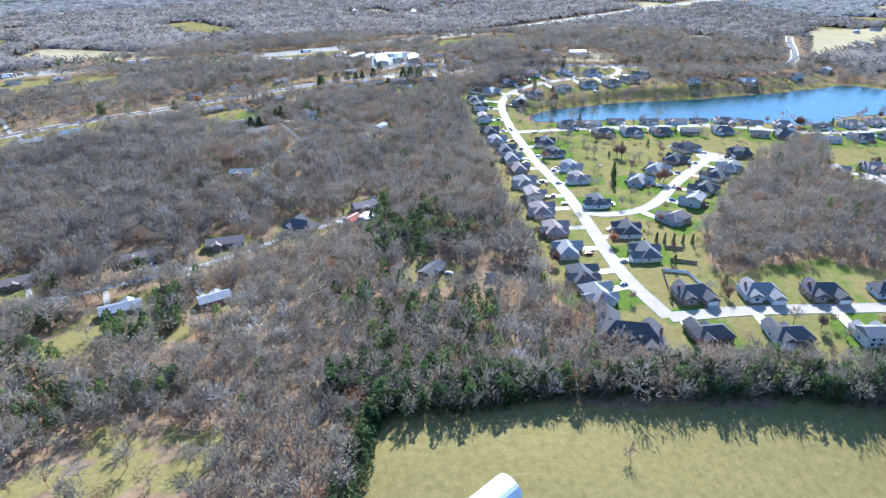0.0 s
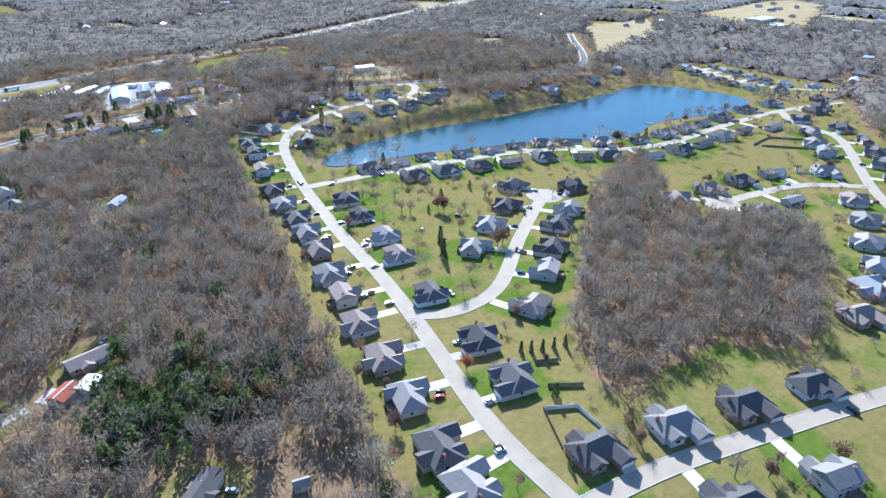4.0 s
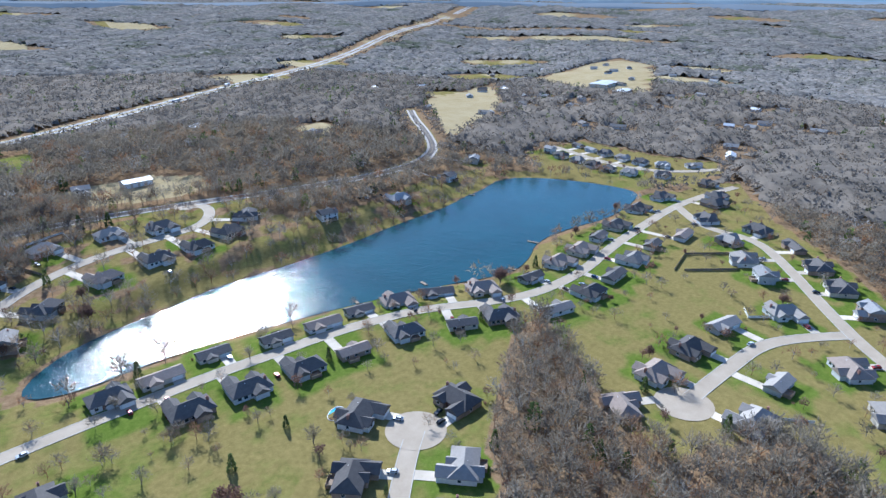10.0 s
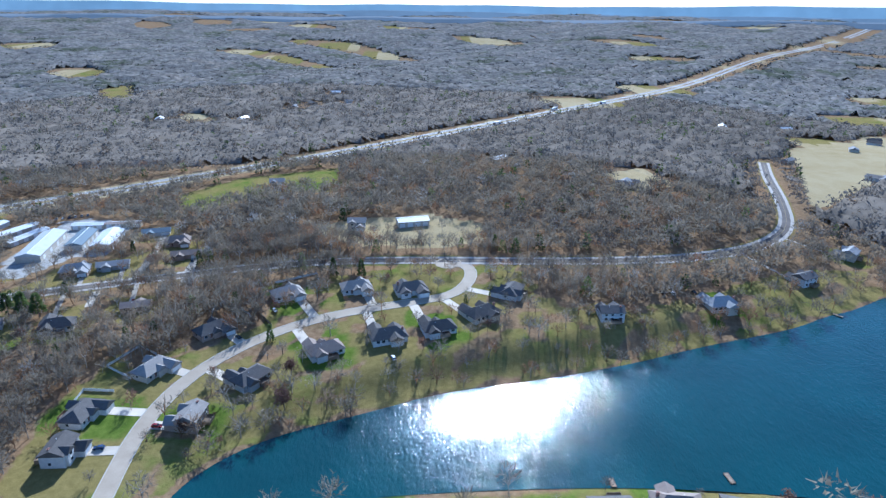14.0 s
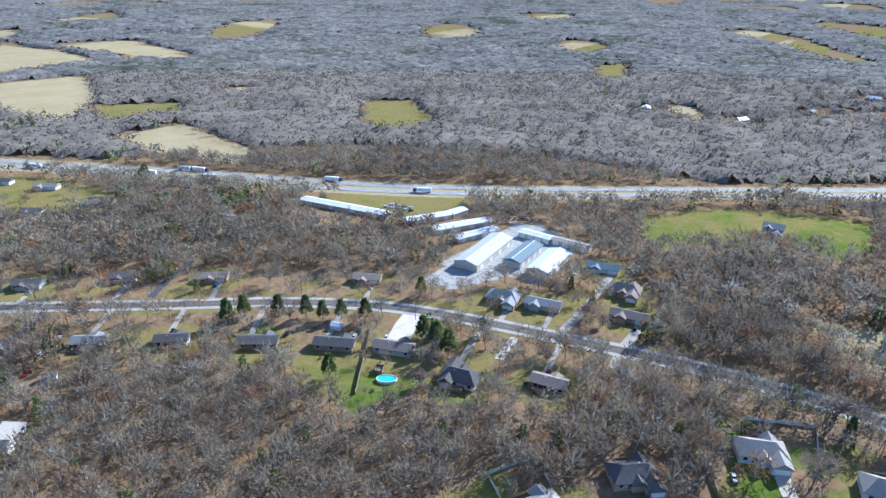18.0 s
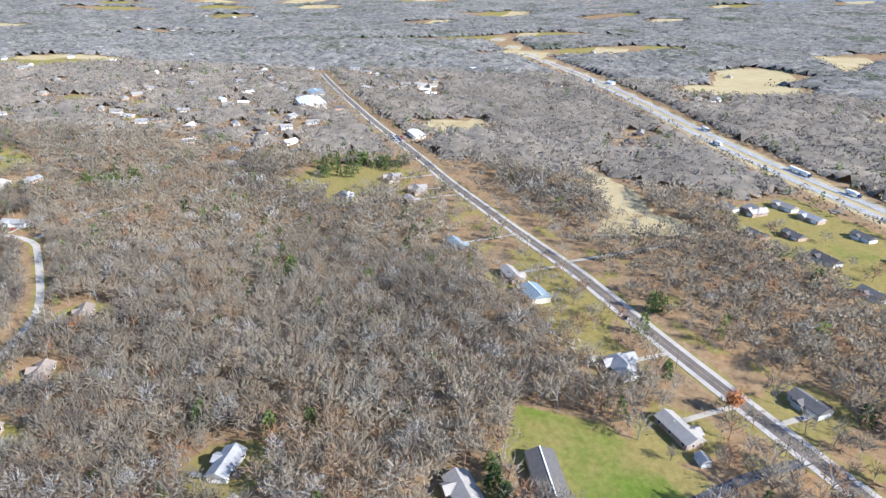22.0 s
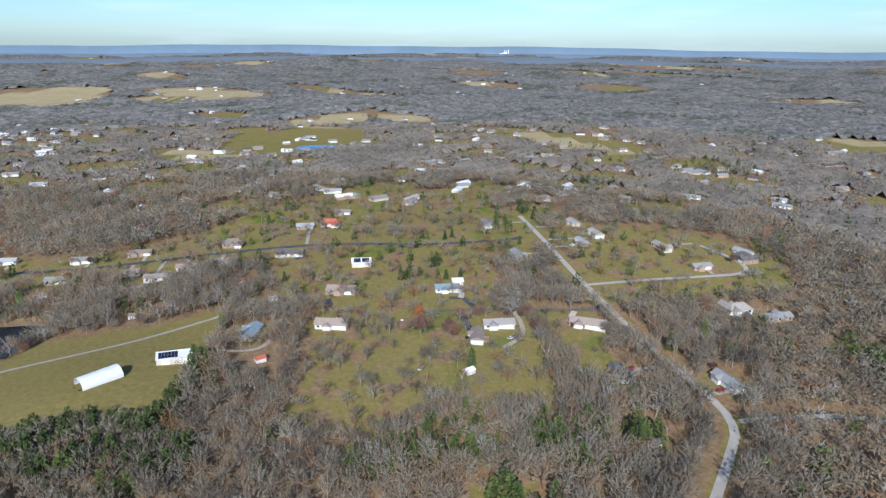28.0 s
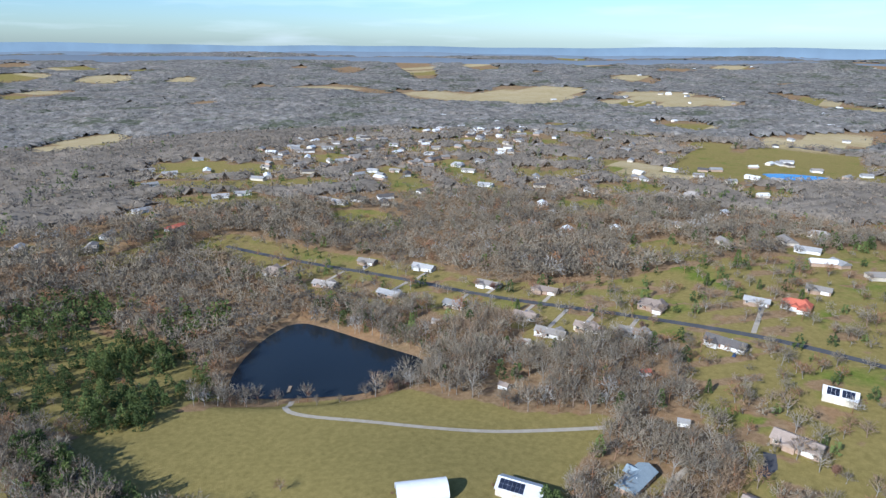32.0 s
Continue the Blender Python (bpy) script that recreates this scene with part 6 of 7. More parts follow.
for x, y in ((-157, 121), (115, 475), (-150, 60), (60, -20)):
    stand(play_set(), x, y, 25, 0, 0)


# ---- sites of far homes ----
def far_sites():
    rng = random.Random(4)
    zones = ((-650, 700, -900, -230, 150), (-1250, -560, -700, 260, 100), (-1700, -700, 250, 700, 25), (600, 1300, 700, 1500, 55), (-700, 800, -2300, -950, 170), (-2300, -1000, -2000, -300, 70), (-300, 300, 1000, 2200, 8), (-2500, 1500, -3600, -2000, 120), (430, 760, -820, -400, 45), (450, 820, -1250, -830, 40))
    out = []
    for x0, x1, y0, y1, n in zones:
        for _ in range(n):
            x, y = rng.uniform(x0, x1), rng.uniform(y0, y1)
            if not any(math.hypot(x - a, y - b) < 22 for a, b, _ in TAKEN) and float(away(COUNTY_ROAD, np.float64(x), np.float64(y))) > 14:
                out.append((x, y))
    return out


FAR_SITES = far_sites()
TAKEN += [(x, y, 14.0) for x, y in FAR_SITES if math.hypot(x - CENTRE[0], y - CENTRE[1]) < 1700]

# ---- trees ----
def rod(v, f, a, b, ra, rb, sides=3):
    """A tapered stick from a to b."""
    a, b = np.array(a, float), np.array(b, float)
    t = (b - a) / max(np.linalg.norm(b - a), 1e-6)
    u = np.cross(t, (0, 0, 1.0) if abs(t[2]) < 0.9 else (1.0, 0, 0))
    u /= np.linalg.norm(u)
    w = np.cross(t, u)
    n = len(v)
    for c, r in ((a, ra), (b, rb)):
        v += [c + r * (math.cos(6.2832 * k / sides) * u + math.sin(6.2832 * k / sides) * w) for k in range(sides)]
    for k in range(sides):
        j = (k + 1) % sides
        f += [(n + k, n + j, n + sides + j), (n + k, n + sides + j, n + sides + k)]


def twig(v, f, rng, a, way, length, width):
    """A thin tapering spray of twigs."""
    side = np.cross(way, rng.normal(size=3))
    side /= np.linalg.norm(side) + 1e-9
    n = len(v)
    v += [a - side * width / 2, a + side * width / 2, a + way * length]
    f.append((n, n + 1, n + 2))


def unit(p):
    return p / (np.linalg.norm(p) + 1e-9)


def bare_tree(seed, limbs, twigs, spread=0.3, width=0.014, solid=True, trunk=True, reach=(0.07, 0.19)):
    """A leafless broad-leaved tree one metre high: trunk, limbs and many twigs round a domed crown."""
    rng = np.random.default_rng(seed)
    v, f = [], []
    lean = np.array([*rng.normal(0, 0.03, 2), 0])
    fork = np.array([0, 0, rng.uniform(0.3, 0.42)]) + lean
    if solid:
        rod(v, f, (0, 0, -0.05), fork, 0.017, 0.012, 4)
    elif trunk:
        rod(v, f, (0, 0, -0.03), fork, 0.016, 0.01, 3)
    for k in range(limbs):
        a = 6.2832 * (k * 0.618 + rng.uniform(-0.1, 0.1))
        rise = ((k + 0.5) / limbs) ** 0.8
        r = spread * math.sqrt(max(0.06, 1.02 - rise ** 2)) * rng.uniform(0.8, 1.12)
        tip = np.array([r * math.cos(a), r * math.sin(a), 0.44 + 0.46 * rise]) + lean
        base = fork * rng.uniform(0.6, 1.1)
        if solid:
            rod(v, f, base, tip, 0.008, 0.0015, 3)
        else:
            twig(v, f, rng, base, unit(tip - base), np.linalg.norm(tip - base), 0.024)
        for _ in range(twigs):
            q = base + (tip - base) * rng.uniform(0.3, 1.0) ** 0.7
            way = unit(unit(q - np.array([0, 0, 0.42])) * 0.55 + rng.normal(0, 0.55, 3) + np.array([0, 0, 0.25]))
            twig(v, f, rng, q, way, rng.uniform(*reach), width * rng.uniform(0.6, 1.4))
    return np.array(v), np.array(f)


def evergreen_tree(seed, pieces, slim=0.2, size=0.075, skirt=0.08):
    """A cedar or pine one metre high: ragged sprays round a cone."""
    rng = np.random.default_rng(seed)
    v, f = [], []
    rod(v, f, (0, 0, -0.05), (0, 0, 0.8), 0.014, 0.004, 3)
    for _ in range(pieces):
        h = skirt + (1 - skirt) * rng.uniform(0, 1) ** 1.3
        a = rng.uniform(0, 6.2832)
        r = slim * (1.04 - h) ** 0.7 * rng.uniform(0.45, 1.1)
        c = np.array([r * math.cos(a), r * math.sin(a), h])
        out = unit(np.array([math.cos(a), math.sin(a), rng.uniform(-0.2, 0.7)]))
        side = unit(np.cross(out, rng.normal(size=3)))
        s = size * rng.uniform(0.6, 1.4)
        n = len(v)
        v += [c - side * s * 0.6, c + side * s * 0.6, c + out * s]
        f.append((n, n + 1, n + 2))
    return np.array(v), np.array(f)


def leafy_crown(seed, pieces, spread=0.3, size=0.05, lo=0.3):
    """A round ragged crown of small leaf clusters."""
    rng = np.random.default_rng(seed)
    v, f = [], []
    lumps = [(rng.normal(0, 0.11, 3) * (1, 1, 0.9) + np.array([0, 0, 0.64]), rng.uniform(0.15, spread)) for _ in range(7)]
    for _ in range(pieces):
        c, r = lumps[rng.integers(7)]
        d = unit(rng.normal(size=3))
        q = c + d * r * rng.uniform(0.6, 1.05)
        q[2] = max(q[2], lo)
        side = unit(np.cross(d, rng.normal(size=3)))
        s = size * rng.uniform(0.5, 1.4)
        n = len(v)
        v += [q - side * s * 0.6, q + side * s * 0.6, q + unit(d + rng.normal(0, 0.7, 3)) * s]
        f.append((n, n + 1, n + 2))
    return np.array(v), np.array(f)


def canopy(seed, pieces, spread, size, sprigs=0, low=0.42, sprig=None):
    """A leafless crown seen from afar: small tilted patches of fine twigs over a lumpy dome, with sprigs standing out."""
    rng = np.random.default_rng(seed)
    v, f = [], []
    lumps = [np.array([0, 0, low])] + [np.array([*(rng.normal(0, 0.4 * spread, 2)), low + rng.uniform(-0.05, 0.1)]) for _ in range(3)]
    for k in range(pieces + sprigs):
        c = lumps[k % 4]
        d = unit(rng.normal(size=3) * (1, 1, 0.8) + (0, 0, 0.45))
        d[2] = max(d[2], -0.15)
        scale = np.array([spread, spread, 0.93 - low]) * (0.95 if k % 4 == 0 else 0.62)
        q = c + d * scale * rng.uniform(0.7, 1.0)
        if k >= pieces:
            long, wide = sprig or (size, size * 0.25)
            twig(v, f, rng, q - d * scale * 0.25, unit(d + rng.normal(0, 0.45, 3) + (0, 0, 0.3)), long * rng.uniform(0.7, 1.5), wide * rng.uniform(0.7, 1.3))
            continue
        u = unit(np.cross(d, rng.normal(size=3)) + d * rng.normal(0, 0.22))
        w = unit(np.cross(d, u) + d * rng.normal(0, 0.22))
        s = size * rng.uniform(0.6, 1.25)
        n = len(v)
        v += [q - u * s * 0.5 - w * s * 0.25, q + u * s * 0.5 - w * s * 0.2, q + w * s * 0.55 + u * s * rng.uniform(-0.3, 0.3)]
        f.append((n, n + 1, n + 2))
    return np.array(v), np.array(f)


def plant(name, kinds, x, y, tall, tone, material, label, category="woods", wide=None):
    """Many plants in one mesh: each a turned and scaled copy of one of the kinds."""
    rng = np.random.default_rng(len(x))
    z, which, turn = land(x, y), rng.integers(len(kinds), size=len(x)), rng.uniform(0, 6.2832, len(x))
    wide = tall if wide is None else wide
    vs, fs, ts, base = [], [], [], 0
    for k, (v, f, *pale) in enumerate(kinds):
        i = np.nonzero(which == k)[0]
        if not len(i):
            continue
        c, s = np.cos(turn[i])[:, None], np.sin(turn[i])[:, None]
        px = (v[:, 0] * c - v[:, 1] * s) * wide[i][:, None] + x[i][:, None]
        py = (v[:, 0] * s + v[:, 1] * c) * wide[i][:, None] + y[i][:, None]
        pz = v[:, 2] * tall[i][:, None] + z[i][:, None]
        vs.append(np.stack([px, py, pz], -1).reshape(-1, 3))
        fs.append((f[None] + (base + np.arange(len(i)) * len(v))[:, None, None]).reshape(-1, 3))
        own = np.repeat(tone[i], len(v))
        ts.append(np.where(np.tile(pale[0], len(i)), 0.93 + 0.06 * np.sin(own * 90), own) if pale else own)
        base += len(i) * len(v)
    ob = raw_mesh(name, np.concatenate(vs), np.concatenate(fs), material, np.concatenate(ts))
    return tagged(ob, label, category, kind="stuff")


CEDARS = [  # clumps of evergreens: x, y, radius
    (-9, 239, 32), (-22, 347, 26), (-38, 334, 14), (-8, 244, 28), (-41, 280, 22), (9, 253, 22), (-164, 728, 10),
    (-131, 756, 14), (-105, 776, 10), (-55, 777, 13), (-80, 725, 9), (-190, 559, 10), (-186, 618, 9),
    (-283, 760, 16), (-304, 839, 25), (-166, 184, 20), (-212, 187, 14), (-435, 117, 26), (-598, 314, 45), (-526, 417, 14),
]
MORE_CEDARS = [
    (-326, 376, 12), (-143, 242, 12), (-162, 235, 12), (-195, 249, 10), (8, 205, 20), (45, 208, 18), (-149, 188, 14),
    (-178, 185, 14), (-224, 204, 10), (-261, 172, 6), (-186, -28, 6), (-150, -26, 5), (-290, -183, 14), (-185, 103, 5),
    (250, 150, 48), (310, 180, 50), (215, 105, 16), (185, 225, 22), (330, 110, 45), (255, 60, 26), (190, 222, 14), (230, 225, 14), (90, 212, 14), (140, 216, 14), (193, -17, 12), (127, -13, 10), (-54, -29, 8), (-36, 165, 9), (-38, 130, 7),
]


def scatter(step, seed, x0, x1, y0, y1):
    rng = np.random.default_rng(seed)
    gx, gy = np.meshgrid(np.arange(x0, x1, step), np.arange(y0, y1, step))
    return gx.ravel() + rng.uniform(-0.5, 0.5, gx.size) * step, gy.ravel() + rng.uniform(-0.5, 0.5, gx.size) * step


SPINE = [(-100, 60), (10, 40), (120, 300), (160, 440), (90, 650), (-60, 640), (-120, 430)]  # the middle of the place


def wooded(x, y, margin=0.0):
    """Whether trees of the woods may stand here."""
    lawn, dry, gravel = cover(x, y)
    ok = (np.maximum(np.maximum(lawn, dry), gravel) < 0.45) & ~open_country(x, y)
    for s in STREETS + HIGHWAYS:
        ok &= away(s, x, y) > (11 if s is HIGHWAYS[0] else 7 if s in STREETS or s is HIGHWAYS[1] else 5) + margin
    ok &= away(FREEWAY, x, y) > 24
    for s in [GRAVEL_TRACK] + SIDE_LANES:
        ok &= away(s, x, y) > 5
    for shore, _ in WATERS:
        ok &= ~inside(shore, x, y) & (away(shore, x, y, True) > 3)
    for hx, hy, r in TAKEN:
        ok &= np.hypot(x - hx, y - hy) > r + margin
    return ok


def evergreen_share(x, y):
    v = np.full(np.shape(x), 0.03)
    for cx, cy, r in CEDARS + MORE_CEDARS:
        v = np.maximum(v, (0.58 if r < 40 else 0.92) * (1 - smooth(0.5 * r, 1.25 * r, np.hypot(x - cx, y - cy))))
    return v


def tones(rng, x, y):
    """Colour of each bare tree, drifting over the woods."""
    drift = 0.16 * np.sin(x / 37 + np.sin(y / 23)) * np.cos(y / 41 + 0.8) + 0.08 * np.sin(x / 13 - y / 17)
    t = np.clip(0.43 + drift + rng.normal(0, 0.13, len(x)), 0, 0.72)
    pick = rng.uniform(size=len(x))
    t[pick > 0.92] = rng.uniform(0.76, 0.89, (pick > 0.92).sum())
    valley = (x < -40) & (y > 230) & (y < 540)
    pick = pick + np.where(valley, 0.045, 0)
    t[pick > 0.972] = rng.uniform(0.93, 1.0, (pick > 0.972).sum())
    return t


NEAR_BARE = []
for k in range(8):
    sticks, fluff = bare_tree(k, 8, 9, 0.33, 0.018, False, True, (0.06, 0.14)), canopy(500 + k, 12, 0.34, 0.07, 66, 0.42, (0.16, 0.026))
    pale = np.zeros(len(sticks[0]) + len(fluff[0]), bool)  # trunk and limbs
    pale[:6] = True
    for limb in range(8):
        pale[6 + 30 * limb:9 + 30 * limb] = True
    NEAR_BARE.append((np.concatenate([sticks[0], fluff[0]]), np.concatenate([sticks[1], fluff[1] + len(sticks[0])]), pale))
MID_BARE = [canopy(20 + k, 14, 0.36, 0.12, 30, 0.42, (0.2, 0.05)) for k in range(6)]
LOW_BARE = [canopy(40 + k, 15, 0.52, 0.2, 5, 0.3) for k in range(5)]
FAR_CLUMP = [canopy(60 + k, 11, 0.6, 0.21, 0, 0.2) for k in range(5)]
NEAR_CEDAR = [evergreen_tree(k, 170, 0.26 + 0.04 * (k % 3), 0.085) for k in range(5)]
FAR_CEDAR = [evergreen_tree(30 + k, 40, 0.26, 0.17) for k in range(4)]


def canopy_sheet(step, reach, keep, material, seed, low, high):
    """The closed lower canopy of far woods: an uneven sheet, drawn down where the woods end."""
    rng = np.random.default_rng(seed)
    n = int(2 * reach / step)
    gx, gy = np.meshgrid(CENTRE[0] - reach + step * np.arange(n), CENTRE[1] - reach + step * np.arange(n), indexing="ij")
    gx, gy = gx + rng.uniform(-0.3, 0.3, gx.shape) * step, gy + rng.uniform(-0.3, 0.3, gx.shape) * step
    m = keep(gx.ravel(), gy.ravel()).reshape(gx.shape)
    inner = m.copy()
    for axis in (0, 1):
        for way in (1, -1):
            inner &= np.roll(m, way, axis)
    q = m[:-1, :-1] & m[1:, :-1] & m[:-1, 1:] & m[1:, 1:]
    i = (np.arange(n - 1)[:, None] * n + np.arange(n - 1)[None])[q]
    tris = np.concatenate([np.stack([i, i + n, i + n + 1], 1), np.stack([i, i + n + 1, i + 1], 1)])
    used, back = np.unique(tris, return_inverse=True)
    x, y = gx.ravel()[used], gy.ravel()[used]
    z = land(x, y) + np.where(inner.ravel()[used], rng.uniform(low, high, len(x)), 0.6)
    ob = raw_mesh("woods_canopy", np.stack([x, y, z], 1), back.reshape(-1, 3), material, np.clip(tones(rng, x, y), 0, 0.7))
    ob.data.shade_smooth()
    tagged(ob, "closed grey-brown canopy of far leafless woods", "woods", kind="stuff")


def build_woods():
    rng = np.random.default_rng(7)
    x, y = scatter(5.9, 1, -680, 760, -540, 1140)
    d = away(SPINE, x, y)
    inner = d < 480
    x, y, d = x[inner], y[inner], d[inner]
    keep = wooded(x, y)
    thin = np.full(len(x), 1.0)
    thin[(away(COUNTY_ROAD, x, y) < 46) & (x < -70)] = 0.35
    keep &= rng.uniform(size=len(x)) < thin
    x, y, d = x[keep], y[keep], d[keep]
    ever = rng.uniform(size=len(x)) < evergreen_share(x, y)
    near = (d < 170) | (x < -100) & (x > -420) & (y > 40) & (y < 560) & (d < 265) | (away(COUNTY_ROAD, x, y) < 50) & (d < 260) | inside(EAST_WOODS, x, y) | inside(EAST_EDGE, x, y)
    for mask, kinds, name, words in ((near, NEAR_BARE, "bare_woods", "dense grey-brown leafless woods in late autumn"), (~near & (rng.uniform(size=len(x)) < 0.82), MID_BARE, "bare_woods", "leafless woods farther off round the houses")):
        m = mask & ~ever
        tall = rng.uniform(10, 18, m.sum()) * (1 + 0.1 * np.sin(x[m] / 50))
        plant(name, kinds, x[m], y[m], tall, tones(rng, x[m], y[m]), BARE, words)
        m = mask & ever
        tall = rng.uniform(6, 13, m.sum())
        plant("evergreen_woods", NEAR_CEDAR if kinds is NEAR_BARE else FAR_CEDAR, x[m], y[m], tall, rng.uniform(0, 1, m.sum()), EVERGREEN, "dark green cedars and pines standing among bare trees")
    x, y = scatter(11, 3, -1500, 1700, -1300, 2100)
    d = away(SPINE, x, y)
    keep = (d >= 480) & (d < 1100)
    x, y = x[keep], y[keep]
    keep = wooded(x, y)
    x, y = x[keep], y[keep]
    tract = np.sin(x / 83 + 1.9 * np.sin(y / 121)) * np.cos(y / 77 + 1.4 * np.sin(x / 103))
    ever = rng.uniform(size=len(x)) < np.where(tract > 0.7, 0.16, 0.03)
    plant("bare_woods", LOW_BARE, x[~ever], y[~ever], rng.uniform(10, 16, (~ever).sum()), np.clip(tones(rng, x[~ever], y[~ever]), 0, 0.9), FAR_WOODS, "leafless woods between far fields")
    plant("evergreen_woods", FAR_CEDAR, x[ever], y[ever], rng.uniform(7, 13, ever.sum()), rng.uniform(0, 1, ever.sum()), EVERGREEN, "scattered dark evergreens in far woods")
    canopy_sheet(10, 1900, lambda x, y: (away(SPINE, x, y) > 500) & (away(SPINE, x, y) < 1100) & wooded(x, y, 4), FAR_WOODS, 71, 2.0, 9.0)
    for step, seed, lo, hi in ((22, 5, 0, 2100), (30, 6, 2100, 3100)):
        x, y = scatter(step, seed, -4600, 4700, -4300, 4900)
        r = np.hypot(x - CENTRE[0], y - CENTRE[1])
        x, y = x[(r >= lo) & (r < hi)], y[(r >= lo) & (r < hi)]
        keep = away(SPINE, x, y) >= 1100
        x, y = x[keep], y[keep]
        keep = ~open_country(x, y) & (away(FREEWAY, x, y) > 32)
        for p in DRY_LAND + LAWN_LAND:
            keep &= ~inside(p, x, y)
        x, y = x[keep], y[keep]
        tract = np.sin(x / 113 + 1.9 * np.sin(y / 171)) * np.cos(y / 97 + 1.4 * np.sin(x / 143)) + 0.4 * np.sin(x / 31 - y / 43)
        tone = np.clip(0.45 + 0.22 * tract + rng.normal(0, 0.14, len(x)), 0, 0.85)
        tone[rng.uniform(size=len(x)) < np.where(tract > 0.75, 0.4, 0.06)] = 1.0  # stands of cedar
        plant("distant_woods", FAR_CLUMP, x, y, rng.uniform(9, 14, len(x)), tone, HAZED_BARE, "distant leafless woods to the horizon", wide=step * rng.uniform(0.8, 1.25, len(x)))
    def far_woods(lo, hi):
        def keep(x, y):
            r = np.hypot(x - CENTRE[0], y - CENTRE[1])
            ok = (r > lo) & (r < hi)
            q, w = x[ok], y[ok]
            good = (away(SPINE, q, w) > 1085) & ~open_country(q, w) & (away(FREEWAY, q, w) > 36)
            for p in DRY_LAND + LAWN_LAND:
                good &= ~inside(p, q, w)
            ok[ok] = good
            return ok
        return keep

    canopy_sheet(12, 2150, far_woods(0, 2120), HAZED_BARE, 72, 1.0, 10.0)
    canopy_sheet(27, 4400, far_woods(2080, 4400), HAZED_BARE, 73, 1.0, 11.0)


build_woods()


def hedgerow(line, depth, step, low, high, kinds, material, tone, label):
    """Close-set trees along a line, a few rows deep."""
    g = np.random.default_rng(int(abs(line[0][0]) * 10))
    pts, side = stations(rounded(line), step)
    x, y = [], []
    for k in range(depth):
        q = pts - side * (k * step + g.uniform(-1, 1, len(pts)) * step * 0.5)[:, None] + g.uniform(-0.4, 0.4, pts.shape) * step
        x.append(q[:, 0]), y.append(q[:, 1])
    x, y = np.concatenate(x), np.concatenate(y)
    plant("tree_row", kinds, x, y, g.uniform(low, high, len(x)), g.uniform(*tone, len(x)), material, label, "trees")


FIELD_EDGE = [(-29, 178), (-2, 178), (18, 181), (43, 190), (69, 195), (114, 199), (144, 198), (174, 196)]
hedgerow(FIELD_EDGE, 4, 3.4, 8, 13, NEAR_CEDAR, EVERGREEN, (0, 0.5), "dense dark row of cedars along a field")
hedgerow(FIELD_EDGE, 5, 5.0, 9, 14, NEAR_BARE, BARE, (0.2, 0.7), "bare trees behind the cedars along a field")
hedgerow([(-33, 175), (-33, 161), (-36, 148), (-38, 120), (-36, 108)], 2, 3.2, 7, 11, NEAR_CEDAR, EVERGREEN, (0, 0.5), "dark cedars along the edge of a mown field")
hedgerow([(-227.8, 48), (-229.2, 59.5), (-233, 69.5), (-233.4, 79.9), (-235.4, 93.8), (-238, 104.1), (-243.1, 113.2)], 2, 4.5, 7, 11, NEAR_BARE, BARE, (0.2, 0.8), "hedgerow of bare trees between two yards")


def grove(x, y, r, n):
    """A loose stand of pines and cedars on open ground."""
    g = np.random.default_rng(int(abs(x * 3 + y)))
    a, d = g.uniform(0, 6.2832, n), r * np.sqrt(g.uniform(0, 1, n))
    x, y = x + d * np.cos(a), y + d * np.sin(a)
    ok = np.all([away(s, x, y) > 5.5 for s in ALL_ROADS], axis=0) & np.all([np.hypot(x - hx, y - hy) > r * 0.75 for hx, hy, r in TAKEN], axis=0)
    if not ok.any():
        return
    x, y, n = x[ok], y[ok], ok.sum()
    plant("evergreens", NEAR_CEDAR, x, y, g.uniform(7, 13, n), g.uniform(0.1, 0.9, n), EVERGREEN, "stand of green pines and cedars among yards", "trees")


for spot in [  # x, y, radius, count
    (-284, -182, 8, 6), (-431, 136, 20, 16), (-548, 302, 32, 28), (-571, 340, 20, 12), (-179, 311, 6, 4), (-201, 231, 7,
    5), (-322, 374, 13, 12), (-157, 241, 10, 7), (-144, 258, 9, 7), (-154, 283, 10, 8), (-257, 190, 12, 8), (-181, -37,
    10, 5), (-588, 123, 16, 8), (-424, 127, 12, 12), (-255, 181, 6, 4), (-12, -290, 25, 10), (-114, -341, 25, 12), (-246,
    -136, 14, 5), (-661, -461, 45, 18), (-425, -365, 28, 12), (230, 120, 24, 26), (244, 90, 20, 18), (179, 155, 22, 20),
    (-269, 797, 18, 14), (-229, 729, 10, 6), (-333, 608, 22, 12), (-720, 832, 28, 14), (-430, 829, 20,
    8), (-34, 342, 20, 26), (-3, 343, 18, 20), (-45, 371, 12, 10), (12, 352, 16, 14), (-19, 380, 14, 10), (-39, 401, 12, 8), (-14, 244, 24, 13), (11, 233, 18, 8), (-35, 348, 14, 12), (0, 345, 16, 14), (-182, 225, 8, 6), (-211, 260, 8, 6), (-161, 249, 8, 5), (-149, 275, 6, 4)]:
    grove(*spot)
hedgerow([(-119, 207), (-138, 202), (-163, 199), (-190, 196), (-218, 190), (-242, 183)], 3, 4.5, 6, 11, NEAR_CEDAR, EVERGREEN, (0.2, 1.0), "ragged row of olive-green cedars behind yards")
hedgerow([(-103, 189), (-134, 177), (-167, 167), (-196, 163), (-224, 168)], 3, 5.0, 6, 11, NEAR_BARE, BARE, (0.3, 0.9), "brown brush and young trees behind yards")
